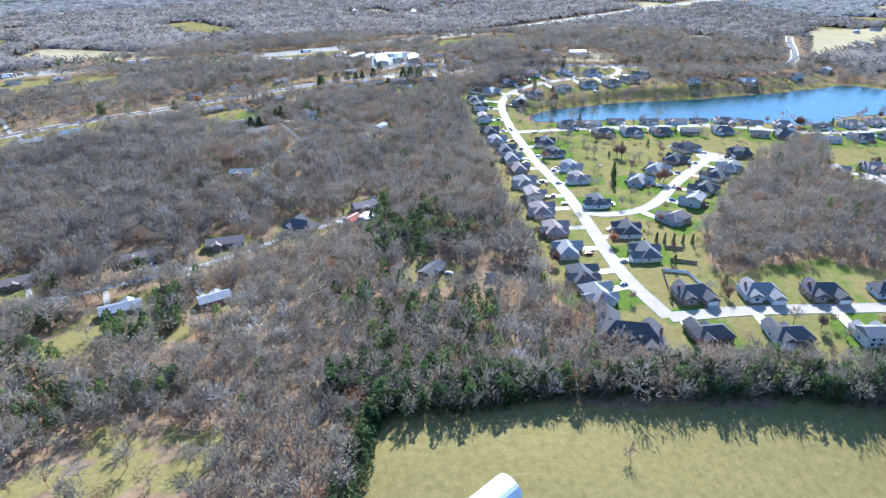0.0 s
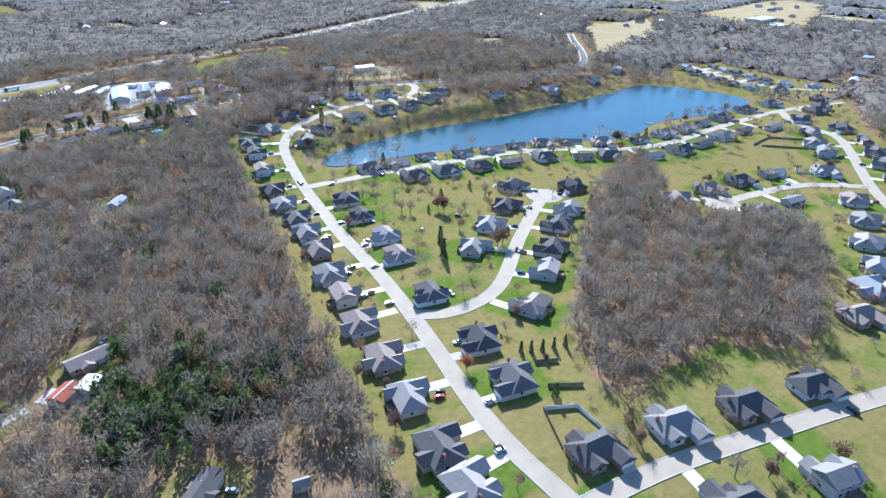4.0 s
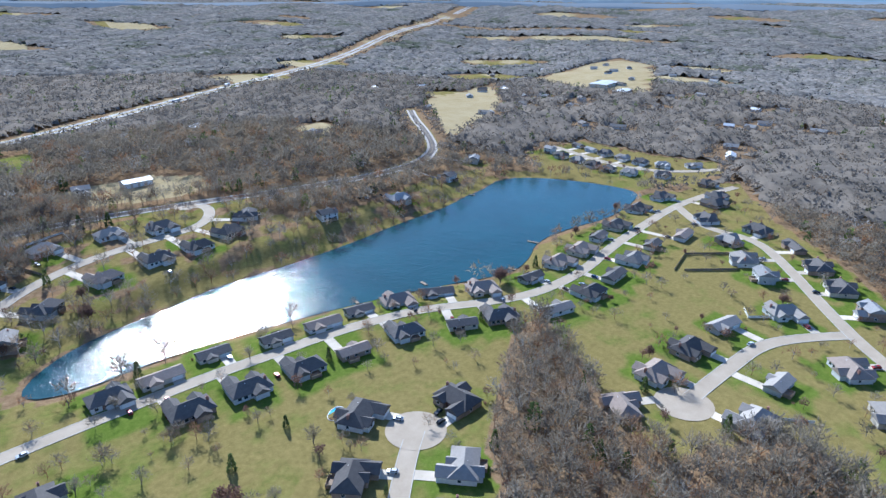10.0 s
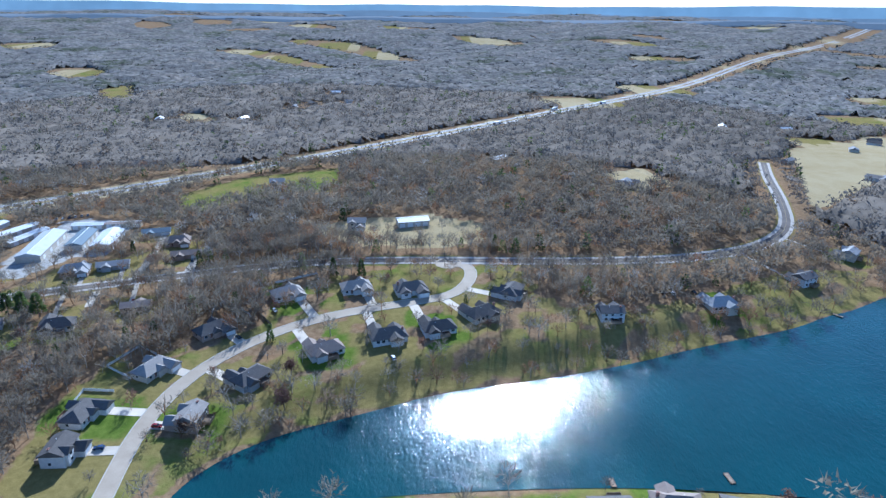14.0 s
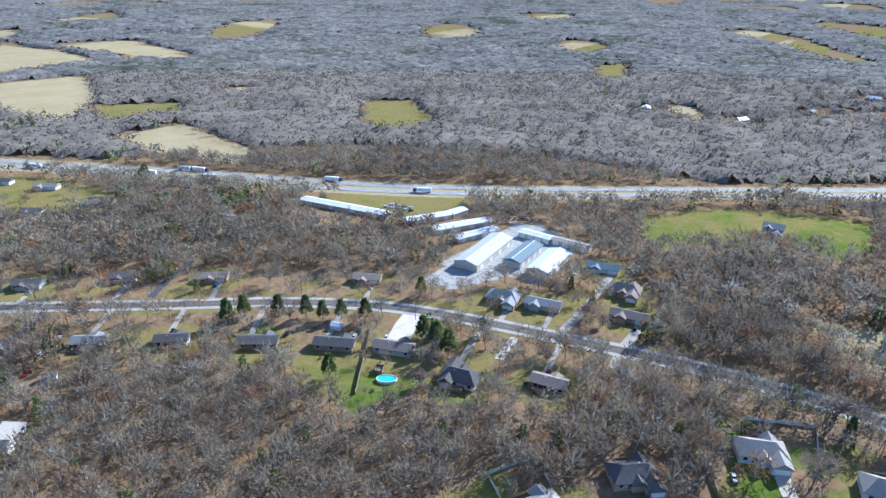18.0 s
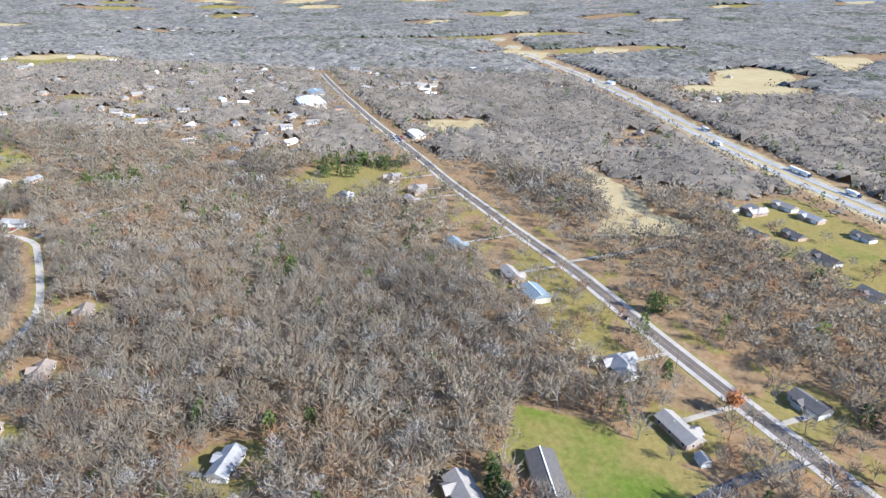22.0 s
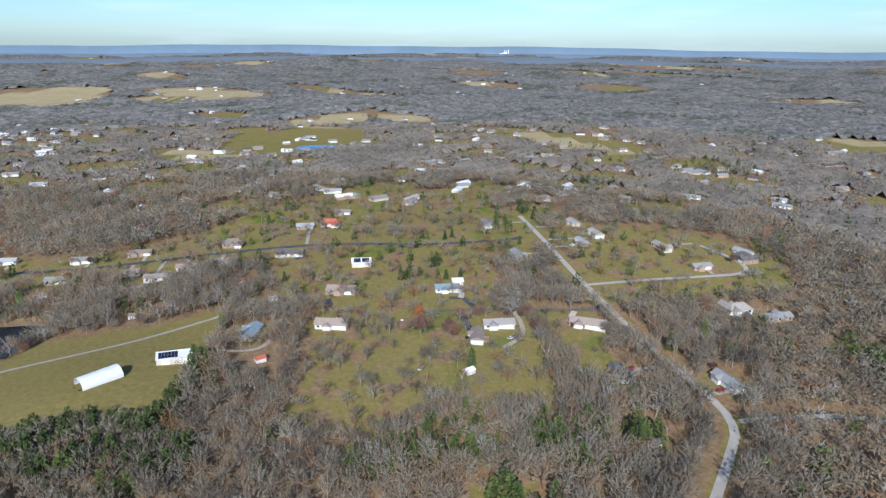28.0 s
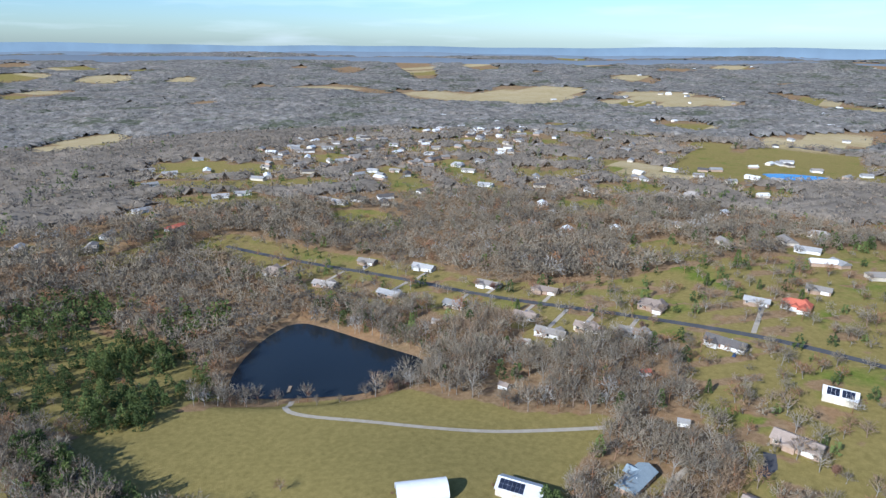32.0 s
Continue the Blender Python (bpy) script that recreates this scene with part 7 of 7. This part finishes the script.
hedgerow([(21, 202), (-7, 205), (-38, 207), (-51, 204)], 4, 4.2, 8, 13, NEAR_CEDAR, EVERGREEN, (0, 0.6), "dense dark cedars at the edge of woods")
hedgerow([(208, -10), (168, -9), (131, -6), (92, -2)], 2, 4.0, 5, 8, NEAR_CEDAR, EVERGREEN, (0, 0.6), "row of dark cedars on a pond bank")


# ---- single trees ----
def tree_thing(kind, seed):
    top = new("tree")
    v, f = [], []
    rod(v, f, (0, 0, -0.06), (0, 0, 0.45 if kind in "bor" else 0.85), 0.02, 0.012, 7)
    if kind in "bor":
        bark_ob = raw_mesh("trunk", np.array(v), np.array(f), BARK)
        cv, cf = bare_tree(100 + seed, 12, 16, 0.33, 0.016, True, True, (0.06, 0.15))
        fv, ff = canopy(700 + seed, 24, 0.34, 0.05, 130, 0.42, (0.13, 0.02))
        cf = np.concatenate([cf, ff + len(cv)])
        cv = np.concatenate([cv, fv])
        mat, words = BARE, "tangle of leafless grey twigs"
        if kind in "or":
            lv, lf = leafy_crown(seed, 520, 0.3, 0.065)
            cf = np.concatenate([cf, lf + len(cv)])
            cv, mat, words = np.concatenate([cv, lv]), LEAFY, "ragged crown of brown clinging leaves"
        tone = {"b": 0.3 + 0.1 * (seed % 4), "o": 0.1 + 0.12 * (seed % 5), "r": 0.95}[kind]
    else:
        bark_ob = raw_mesh("trunk", np.array(v), np.array(f), BARK)
        cv, cf = evergreen_tree(200 + seed, 420, {"e": 0.22, "c": 0.14, "p": 0.3}[kind], {"e": 0.075, "c": 0.075, "p": 0.085}[kind], {"e": 0.06, "c": 0.03, "p": 0.3}[kind])
        mat, words, tone = EVERGREEN, "dense dark green needles", 0.2 + 0.15 * (seed % 5)
    bark_ob.parent = top
    crown = raw_mesh("crown", cv, cf, mat, np.full(len(cv), tone))
    crown.parent = top
    tagged(crown, words)
    label = {"b": "leafless broad-leaved tree on a lawn", "o": "tree holding brown withered leaves beside a house", "r": "tree with rusty red autumn leaves in a yard",
             "e": "dark green conical evergreen tree", "c": "slim dark green columnar evergreen", "p": "tall green pine tree beside the road"}[kind]
    return tagged(top, label, "tree", "yard trees")


TREE_STOCK, TREE_COUNT = {}, [0]


def set_tree(kind, x, y, tall):
    TREE_COUNT[0] += 1
    key = (kind, TREE_COUNT[0] % 4)
    m = pose(x, y, one(x, y), 0, 0, TREE_COUNT[0] * 67 % 360) @ Matrix.Diagonal((tall, tall, tall, 1))
    if key not in TREE_STOCK:
        TREE_STOCK[key] = tree_thing(*key)
        TREE_STOCK[key].matrix_basis = m
        return
    ob = copy_thing(TREE_STOCK[key], pose(x, y, one(x, y)))
    ob.matrix_basis = m


set_tree("b", -82.8, -13.8, 11)
set_tree("b", -96.1, -35.5, 11)
set_tree("b", -109.6, -71.1, 10)
set_tree("b", -139.6, -71.9, 8)
set_tree("b", -147.3, -111.1, 13)
set_tree("b", -124.5, -125.1, 11)
set_tree("b", -81.7, 37.7, 13)
set_tree("b", -113.1, 72.6, 14)
set_tree("b", -136.0, 74.5, 15)
set_tree("b", -167.7, 62.7, 12)
set_tree("b", -164.1, 19.1, 11)
set_tree("b", -156.9, 5.9, 10)
set_tree("b", -140.9, 30.9, 8)
set_tree("b", -201.2, 21.4, 10)
set_tree("b", -127.1, 71.1, 7)
set_tree("o", -175.2, 78.7, 12)
set_tree("b", -102.4, 111.5, 12)
set_tree("b", -181.3, -83.2, 9)
set_tree("b", -204.5, -183.3, 9)
set_tree("b", -223.6, -152.8, 10)
set_tree("o", -158.0, 80.2, 14)
set_tree("o", -121.9, 24.3, 6)
set_tree("e", -177.0, -103.0, 6)
set_tree("e", -192.6, -103.5, 8)
set_tree("e", -199.2, -106.0, 8)
set_tree("e", -149.1, -11.2, 10)
set_tree("e", -141.8, -39.5, 5)
set_tree("e", -205.1, -85.0, 6)
set_tree("e", -63.2, -16.2, 8)
set_tree("e", -27.9, -175.8, 10)
set_tree("e", -61.6, -185.4, 8)
set_tree("e", -77.3, -190.7, 9)
set_tree("e", -89.8, -168.3, 11)
set_tree("b", -198.9, 101.3, 11)
set_tree("b", -200.5, 25.3, 9)
set_tree("b", -239.3, -47.3, 8)
set_tree("b", -198.1, 129.3, 12)
set_tree("o", -178.3, 84.6, 11)
set_tree("o", -197.1, 56.3, 9)
set_tree("o", -216.7, 55.6, 6)
set_tree("e", -255.1, -115.5, 5)
set_tree("e", -255.6, -82.0, 8)
set_tree("e", -237.1, -81.2, 6)
set_tree("e", -260.3, -47.1, 7)
set_tree("e", -192.3, -100.8, 8)
set_tree("b", -323.7, -156.0, 10)
set_tree("o", -230.0, 56.3, 9)
set_tree("o", -231.5, 75.2, 9)
set_tree("b", -232.3, 89.7, 12)
set_tree("b", -236.5, 100.3, 12)
set_tree("b", -238.9, 110.2, 12)
set_tree("b", -244.2, 55.4, 11)
set_tree("b", -245.8, 76.4, 12)
set_tree("b", -302.8, -22.7, 11)
set_tree("b", -325.4, -71.0, 11)
set_tree("b", -335.9, -143.7, 12)
set_tree("o", 140.1, 498.8, 12)
set_tree("o", 157.3, 441.1, 11)
set_tree("o", 75.3, 496.8, 8)
set_tree("o", 112.5, 682.0, 12)
set_tree("o", 340.1, 605.7, 11)
set_tree("o", 509.5, 665.8, 9)
set_tree("e", 145.7, 522.6, 8)
set_tree("e", 172.5, 537.0, 6)
set_tree("c", 123.0, 454.6, 11)
set_tree("e", 320.9, 472.8, 8)
set_tree("e", 96.1, 735.7, 10)
set_tree("e", 130.7, 503.6, 5)
set_tree("e", 121.8, 811.8, 12)
set_tree("e", 140.0, 808.5, 12)
set_tree("e", 230.7, 851.1, 10)
set_tree("b", 178.0, 520.3, 11)
set_tree("b", 163.3, 545.9, 8)
set_tree("b", 115.1, 534.1, 9)
set_tree("b", 93.8, 541.9, 10)
set_tree("b", 113.4, 508.3, 11)
set_tree("b", 118.4, 505.3, 11)
set_tree("b", 147.5, 488.3, 9)
set_tree("b", 154.3, 497.1, 9)
set_tree("b", 129.6, 554.2, 9)
set_tree("b", 223.9, 483.9, 7)
set_tree("e", 189.6, 479.2, 4)
set_tree("b", 176.0, 598.2, 9)
set_tree("b", 186.7, 615.1, 8)
set_tree("b", 113.7, 589.9, 9)
set_tree("p", -149.0, 719.6, 15)
set_tree("p", -148.8, 729.6, 13)
set_tree("p", -134.7, 741.1, 13)
set_tree("p", -122.5, 749.9, 13)
set_tree("p", -112.9, 753.1, 12)
set_tree("p", -106.3, 760.3, 12)
set_tree("p", -93.9, 765.7, 14)
set_tree("p", -72.4, 720.4, 13)
set_tree("p", -49.7, 770.0, 15)
set_tree("p", -39.9, 767.8, 15)
set_tree("p", -58.6, 770.8, 14)
set_tree("p", -37.4, 793.5, 10)
set_tree("p", -273.3, 612.9, 12)
set_tree("p", -90.4, 807.4, 12)
set_tree("e", -26.0, 866.2, 8)
set_tree("r", -259.5, 640.1, 12)
set_tree("o", -164.8, 611.5, 10)
set_tree("o", -128.8, 693.0, 10)
set_tree("p", -182.3, 557.0, 13)
set_tree("p", -176.4, 562.8, 12)
set_tree("p", -167.8, 621.8, 12)
set_tree("p", -165.2, 600.0, 12)
set_tree("p", -168.4, 591.6, 11)
set_tree("b", -30.6, 859.6, 9)
set_tree("e", -184.1, 117.9, 12)
set_tree("e", -149.5, -10.4, 8)
set_tree("e", -183.4, -8.6, 8)
set_tree("e", -194.5, -11.4, 8)
set_tree("e", -177.2, -11.1, 8)
set_tree("e", -251.6, -165.7, 13)
set_tree("e", -286.3, -155.3, 13)
set_tree("e", -199.8, -110.9, 7)
set_tree("e", -250.7, -118.3, 6)
set_tree("e", -309.8, 100.8, 12)
set_tree("p", -252.3, 189.8, 15)
set_tree("e", -221.8, 211.4, 12)
set_tree("r", -158.1, 61.8, 12)
set_tree("b", -109.7, 120.0, 13)
set_tree("b", -126.8, 139.9, 13)
set_tree("b", -125.1, 111.0, 12)
set_tree("b", -138.8, 77.0, 12)
set_tree("e", -39.3, -227.4, 15)
set_tree("b", -96.1, 103.8, 11)
set_tree("b", -74.1, 81.4, 13)
set_tree("b", -62.3, 46.7, 13)
set_tree("b", -190.5, 62.2, 10)
set_tree("b", -199.3, 123.9, 10)
set_tree("b", -94.7, 41.1, 11)
set_tree("b", -113.7, 51.7, 11)
set_tree("b", -231.8, 36.9, 10)
set_tree("o", -222.7, -35.4, 6)
set_tree("e", 304.3, -7.9, 11)
set_tree("e", 23.3, -87.4, 8)
set_tree("b", -79.7, -17.3, 13)
set_tree("b", -74.3, 15.1, 14)
set_tree("b", -39.0, 37.3, 15)
set_tree("b", -58.4, 50.9, 15)
set_tree("b", -71.4, 60.3, 14)
set_tree("b", -87.4, 47.6, 13)
set_tree("b", -116.1, -81.1, 12)
set_tree("b", -74.5, -223.2, 10)
set_tree("b", -119.4, -124.3, 12)
set_tree("b", 110.4, 89.1, 7)
set_tree("b", 106.8, 75.6, 6)
set_tree("b", 98.9, 56.4, 8)
set_tree("o", 87.0, 56.2, 8)
set_tree("o", 84.0, 44.6, 7)
set_tree("b", 83.9, 33.8, 6)
set_tree("b", 131.9, 97.2, 6)
set_tree("b", -82.0, -84.1, 12)
set_tree("b", -43.1, -61.8, 11)
set_tree("c", 118.7, 436.2, 12)
set_tree("o", 137.5, 504.1, 10)
set_tree("o", 153.6, 439.9, 10)
set_tree("o", 336.4, 601.7, 12)
set_tree("c", 126.2, 336.3, 6)
set_tree("c", 131.3, 335.5, 6)
set_tree("c", 136.8, 335.3, 6)
set_tree("c", 121.6, 337.1, 6)
set_tree("c", 142.5, 335.3, 6)
set_tree("r", 94.4, 333.3, 8)
set_tree("o", 201.9, 243.5, 8)
set_tree("o", 56.8, 308.5, 9)
set_tree("b", 161.3, 248.9, 11)
set_tree("o", 172.4, 245.2, 8)
set_tree("b", 104.9, 722.6, 10)
set_tree("o", 112.3, 704.8, 10)
set_tree("o", 72.9, 665.7, 9)
set_tree("b", 44.8, 749.4, 9)
set_tree("e", 109.7, 269.9, 4)


def clear_spot(x, y, gap=9.0):
    if any(math.hypot(x - a, y - b) < max(gap, r * 0.85) for a, b, r in TAKEN):
        return False
    p, q = np.float64(x), np.float64(y)
    return min(float(away(s, p, q)) for s in ALL_ROADS) > 6 and not any(bool(inside(s, p, q)) for s, _ in WATERS)


rng = random.Random(11)
placed = 0
for _ in range(1600):
    if placed >= 115:
        break
    hx, hy, r = TAKEN[rng.randrange(len(TAKEN))]
    a, d = rng.uniform(0, 6.2832), rng.uniform(11, 24)
    x, y = hx + d * math.cos(a), hy + d * math.sin(a)
    if abs(x) < 480 and -130 < y < 860 and clear_spot(x, y):
        set_tree(rng.choice("bbbbooooeeb"), x, y, rng.uniform(3.5, 9))
        placed += 1


def build_scattered_trees():
    """Loose bare trees and brush on the lawns, thicker where yards run wild."""
    g = np.random.default_rng(21)
    x, y = scatter(9, 31, -520, 640, -260, 900)
    lawn, dry, gravel = cover(x, y)
    p = np.where(np.maximum(lawn, dry) > 0.4, 0.16, 0.0)
    p = np.where(inside(SOUTH_SHORE, x, y), 0.42, p)
    p = np.where(inside(SOUTH_SHORE, x, y) & (away(LAKE_SHORE, x, y, True) < 24), 0.75, p)
    p = np.where((away(LAKE_STREET, x, y) < 42) & (p > 0), np.maximum(p, 0.32), p)
    for q in (NORTH_MEADOW, YARD_R, YARD_S, YARD_T, YARD_Y):
        p = np.where(inside(q, x, y), 0.28, p)
    p = np.where(y < -20, np.maximum(p, 0.22) * (p > 0), p)
    p = np.where((away(COUNTY_ROAD, x, y) < 60) & (p > 0) & (x < 0), 0.6, p)
    p = np.where(inside(WEST_YARDS, x, y), 0.3, p)
    p = np.where(inside(NORTH_YARDS, x, y) | inside(LANE_HOMES, x, y), 0.42, p)
    p = np.where(inside(BARN_FIELD, x, y) | inside(STRIPED_LAWN, x, y), 0.004, p)
    p = np.where(away(LAKE_SHORE, x, y, True) < 9, np.maximum(p, 0.2), p)
    p = np.where((away(POND_SHORE, x, y, True) < 8), 0.5, p)
    ok = (g.uniform(size=len(x)) < p) & (gravel < 0.5)
    for s in ALL_ROADS:
        ok &= away(s, x, y) > 6
    ok &= away(GRAVEL_TRACK, x, y) > 4
    for shore, _ in WATERS:
        ok &= ~inside(shore, x, y)
    for hx, hy, r in TAKEN:
        ok &= np.hypot(x - hx, y - hy) > r * 0.8
    x, y = x[ok], y[ok]
    tall = g.uniform(4, 10, len(x)) + np.where((x < -20) | (y < 0) | (y > 650), g.uniform(1, 5, len(x)), 0)
    tone = np.where(g.uniform(size=len(x)) < 0.3, g.uniform(0.7, 0.86, len(x)), tones(g, x, y))
    plant("loose_trees", NEAR_BARE, x, y, tall, tone, BARE, "loose leafless trees and brush on rough lawns", "trees", tall * 1.25)
    x, y = scatter(8, 39, 150, 340, 88, 200)
    ok = inside(CEDAR_PASTURE, x, y) & (g.uniform(size=len(x)) < 0.75)
    x, y = x[ok], y[ok]
    plant("pasture_cedars", NEAR_CEDAR, x, y, g.uniform(6, 11, len(x)), g.uniform(0, 0.4, len(x)), EVERGREEN, "dark cedars dotted over rough brown pasture", "trees", g.uniform(8, 13, len(x)))
    x, y = scatter(13, 37, -700, 620, -720, 30)  # cedars and oaks of the far yards
    lawn, dry, _ = cover(x, y)
    ok = (np.maximum(lawn, dry) > 0.4) & (g.uniform(size=len(x)) < 0.42) & ~inside(POND_SHORE, x, y) & ~inside(HILLTOP_FIELD, x, y)
    for s in ALL_ROADS:
        ok &= away(s, x, y) > 6
    for hx, hy, r in TAKEN:
        ok &= np.hypot(x - hx, y - hy) > r * 0.8
    x, y = x[ok], y[ok]
    green = g.uniform(size=len(x)) < 0.45
    plant("loose_evergreens", FAR_CEDAR, x[green], y[green], g.uniform(5, 11, green.sum()), g.uniform(0, 0.9, green.sum()), EVERGREEN, "dark cedars scattered over far yards", "trees")
    plant("loose_trees", MID_BARE, x[~green], y[~green], g.uniform(7, 13, (~green).sum()), g.uniform(0.2, 0.9, (~green).sum()), BARE, "bare trees scattered over far yards", "trees")


build_scattered_trees()


def build_garden_trees():
    """Young oaks and maples that still hold their leaves, planted beside the homes round the lake."""
    g = np.random.default_rng(41)
    kinds = []
    for k in range(4):
        v, f = [], []
        rod(v, f, (0, 0, -0.05), (0, 0, 0.5), 0.02, 0.012, 4)
        lv, lf = leafy_crown(60 + k, 170, 0.24, 0.085, 0.25)
        kinds.append((np.concatenate([np.array(v), lv]), np.concatenate([np.array(f), lf + len(v)])))
    x, y = [], []
    for hx, hy, angle, shape, size in FRONTS:
        if hx < 20 or hy < 190 or g.uniform() < 0.25:
            continue
        u, w = g.choice((-1, 1)) * g.uniform(7, 13), g.choice((-1, 1)) * g.uniform(11, 17)
        c, s = math.cos(radians(angle)), math.sin(radians(angle))
        q = (hx + c * u - s * w, hy + s * u + c * w)
        if min(float(away(r, np.float64(q[0]), np.float64(q[1]))) for r in STREETS) > 6 and not inside(LAKE_SHORE, np.float64(q[0]), np.float64(q[1])):
            x.append(q[0]), y.append(q[1])
    x, y = np.array(x), np.array(y)
    plant("garden_trees", kinds, x, y, g.uniform(4, 8.5, len(x)), g.uniform(0, 0.55, len(x)), LEAFY, "small trees holding brown leaves beside the homes", "trees")


build_garden_trees()


def build_undergrowth():
    """Low brush under the edges of the woods."""
    g = np.random.default_rng(23)
    x, y = scatter(7.5, 33, -330, 420, 120, 760)
    ok = wooded(x, y) & (g.uniform(size=len(x)) < 0.35)
    x, y = x[ok], y[ok]
    kinds = [bare_tree(300 + k, 5, 5, 0.5, 0.05, False, False, (0.15, 0.35)) for k in range(4)]
    plant("underbrush", kinds, x, y, g.uniform(1.5, 4, len(x)), np.clip(g.normal(0.5, 0.2, len(x)), 0, 0.8), BARE, "tangled brown brush under the trees", "brush")


build_undergrowth()


# ---- shrubs ----
def shrub(seed, evergreen):
    v, f = leafy_crown(seed, 90, 0.36, 0.16, 0.0)
    v = (v - (0, 0, 0.35)) * (1.1, 1.1, 1.0)
    v[:, 2] = np.maximum(v[:, 2], -0.05)
    ob = raw_mesh("shrub", v, f, EVERGREEN if evergreen else LEAFY, np.full(len(v), 0.3 + 0.1 * (seed % 5)))
    return tagged(ob, "rounded evergreen shrub beside a house" if evergreen else "brown leafy shrub beside a house", "shrub", "garden shrubs")


SHRUBS = {}
rng = random.Random(9)
for hx, hy, r in [q for q in TAKEN if -60 < q[1] < 860 and -160 < q[0] < 480][:130]:
    for _ in range(2):
        a, d = rng.uniform(0, 6.2832), rng.uniform(9.5, 12.5)
        x, y, s = hx + d * math.cos(a), hy + d * math.sin(a), rng.uniform(1.2, 2.4)
        if min(float(away(q, np.float64(x), np.float64(y))) for q in ALL_ROADS) < 6:
            continue
        key = (rng.randrange(3), rng.random() < 0.6)
        m = pose(x, y, one(x, y), 0, 0, rng.uniform(0, 360)) @ Matrix.Diagonal((s, s, s, 1))
        if key not in SHRUBS:
            SHRUBS[key] = shrub(*key)
            SHRUBS[key].matrix_basis = m
        else:
            copy_thing(SHRUBS[key], pose(x, y, one(x, y))).matrix_basis = m


# ---- far homes and the horizon ----
def build_far_homes():
    """Small houses scattered through the far woods, joined."""
    rng = random.Random(4)
    walls, roofs = bmesh.new(), bmesh.new()
    for x, y in FAR_SITES:
        m = pose(x, y, one(x, y) + 0.2, 0, 0, rng.uniform(0, 360))
        w, d = rng.uniform(6, 10), rng.uniform(4, 5.5)
        for bm, mats, build in ((walls, 3, 0), (roofs, 5, 1)):
            k = bmesh.new()
            if build:
                roof_solid(k, -w - 0.6, w + 0.6, -d - 0.6, d + 0.6, 3.02, 2.6, 0)
            else:
                box(k, -w, w, -d, d, -3, 3)
                gable_fill(k, -w, w, -d, d, 2.95, 2.3, "x")
            pick = rng.randrange(mats)
            vs = {v: bm.verts.new(m @ v.co) for v in k.verts}
            for f in k.faces:
                bm.faces.new([vs[v] for v in f.verts]).material_index = pick
            k.free()
    top = new("distant_houses")
    tagged(part("wall", walls, [WALLS[0][1], WALLS[1][1], WALLS[2][1]], top), kind="stuff")
    tagged(part("roof", roofs, [ROOFS[q] for q in "llgds"], top), kind="stuff")
    return tagged(top, "far scattered houses among bare woods", "houses", kind="stuff")


build_far_homes()


def build_horizon(radius, top, glow):
    """One rim of hills at the land's end, blue haze painted in as emission."""
    m = bpy.data.materials.new("hills_haze_glow")
    m.use_nodes = True
    nt, ln = m.node_tree.nodes, m.node_tree.links
    b = nt["Principled BSDF"]
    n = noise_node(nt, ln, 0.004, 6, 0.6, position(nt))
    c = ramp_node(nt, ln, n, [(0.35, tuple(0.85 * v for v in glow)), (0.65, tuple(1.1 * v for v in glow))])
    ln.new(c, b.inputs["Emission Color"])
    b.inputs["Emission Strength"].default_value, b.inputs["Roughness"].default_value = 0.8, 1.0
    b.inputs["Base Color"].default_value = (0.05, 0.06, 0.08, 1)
    v, f, n = [], [], 240
    for k in range(n):
        a = 6.2832 * k / n
        for r, z in ((radius - 40, 50), (radius, top + 6 * math.sin(5 * a + top) + 4 * math.sin(13 * a + 1) + 2 * math.sin(37 * a)), (radius + 50, 50)):
            v.append((CENTRE[0] + r * math.cos(a), CENTRE[1] + r * math.sin(a), z))
        for q in (0, 1):
            i, j = 3 * k + q, 3 * ((k + 1) % n) + q
            f += [(i, j, j + 1), (i, j + 1, i + 1)]
    return tagged(raw_mesh("backdrop", np.array(v), np.array(f), m), "horizon hills with blue haze painted as glow", "backdrop", kind="structure")


# Each farther rim glows brighter and bluer, a haze gradient made of emission.
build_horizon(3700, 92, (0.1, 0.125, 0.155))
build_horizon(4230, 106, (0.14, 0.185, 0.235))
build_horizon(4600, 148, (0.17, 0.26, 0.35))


def power_station():
    """A far white plant with tall stacks near the horizon."""
    top = new("power_station")
    for name, x0, x1, y0, y1, z in (("boiler_house", -40, 20, -20, 20, 42), ("turbine_hall", 20, 75, -16, 16, 22)):
        bm = bmesh.new()
        box(bm, x0, x1, y0, y1, -8, z)
        box(bm, x0 + 6, x1 - 6, y0 + 5, y1 - 5, z, z + 6)
        part(name, bm, TRIM, top)
    for x in (-62, -30, 4):
        bm = bmesh.new()
        bmesh.ops.create_cone(bm, cap_ends=True, segments=14, radius1=5.5, radius2=3.6, depth=105, matrix=Matrix.Translation((x, 30, 48)))
        part("stack", bm, TRIM, top)
    tagged(top, "far white power station with three tall stacks", "power station")
    top.matrix_basis = pose(-1006, -3960, one(-1006, -3960), 0, 0, 12) @ Matrix.Diagonal((0.42, 0.42, 0.3, 1))


power_station()
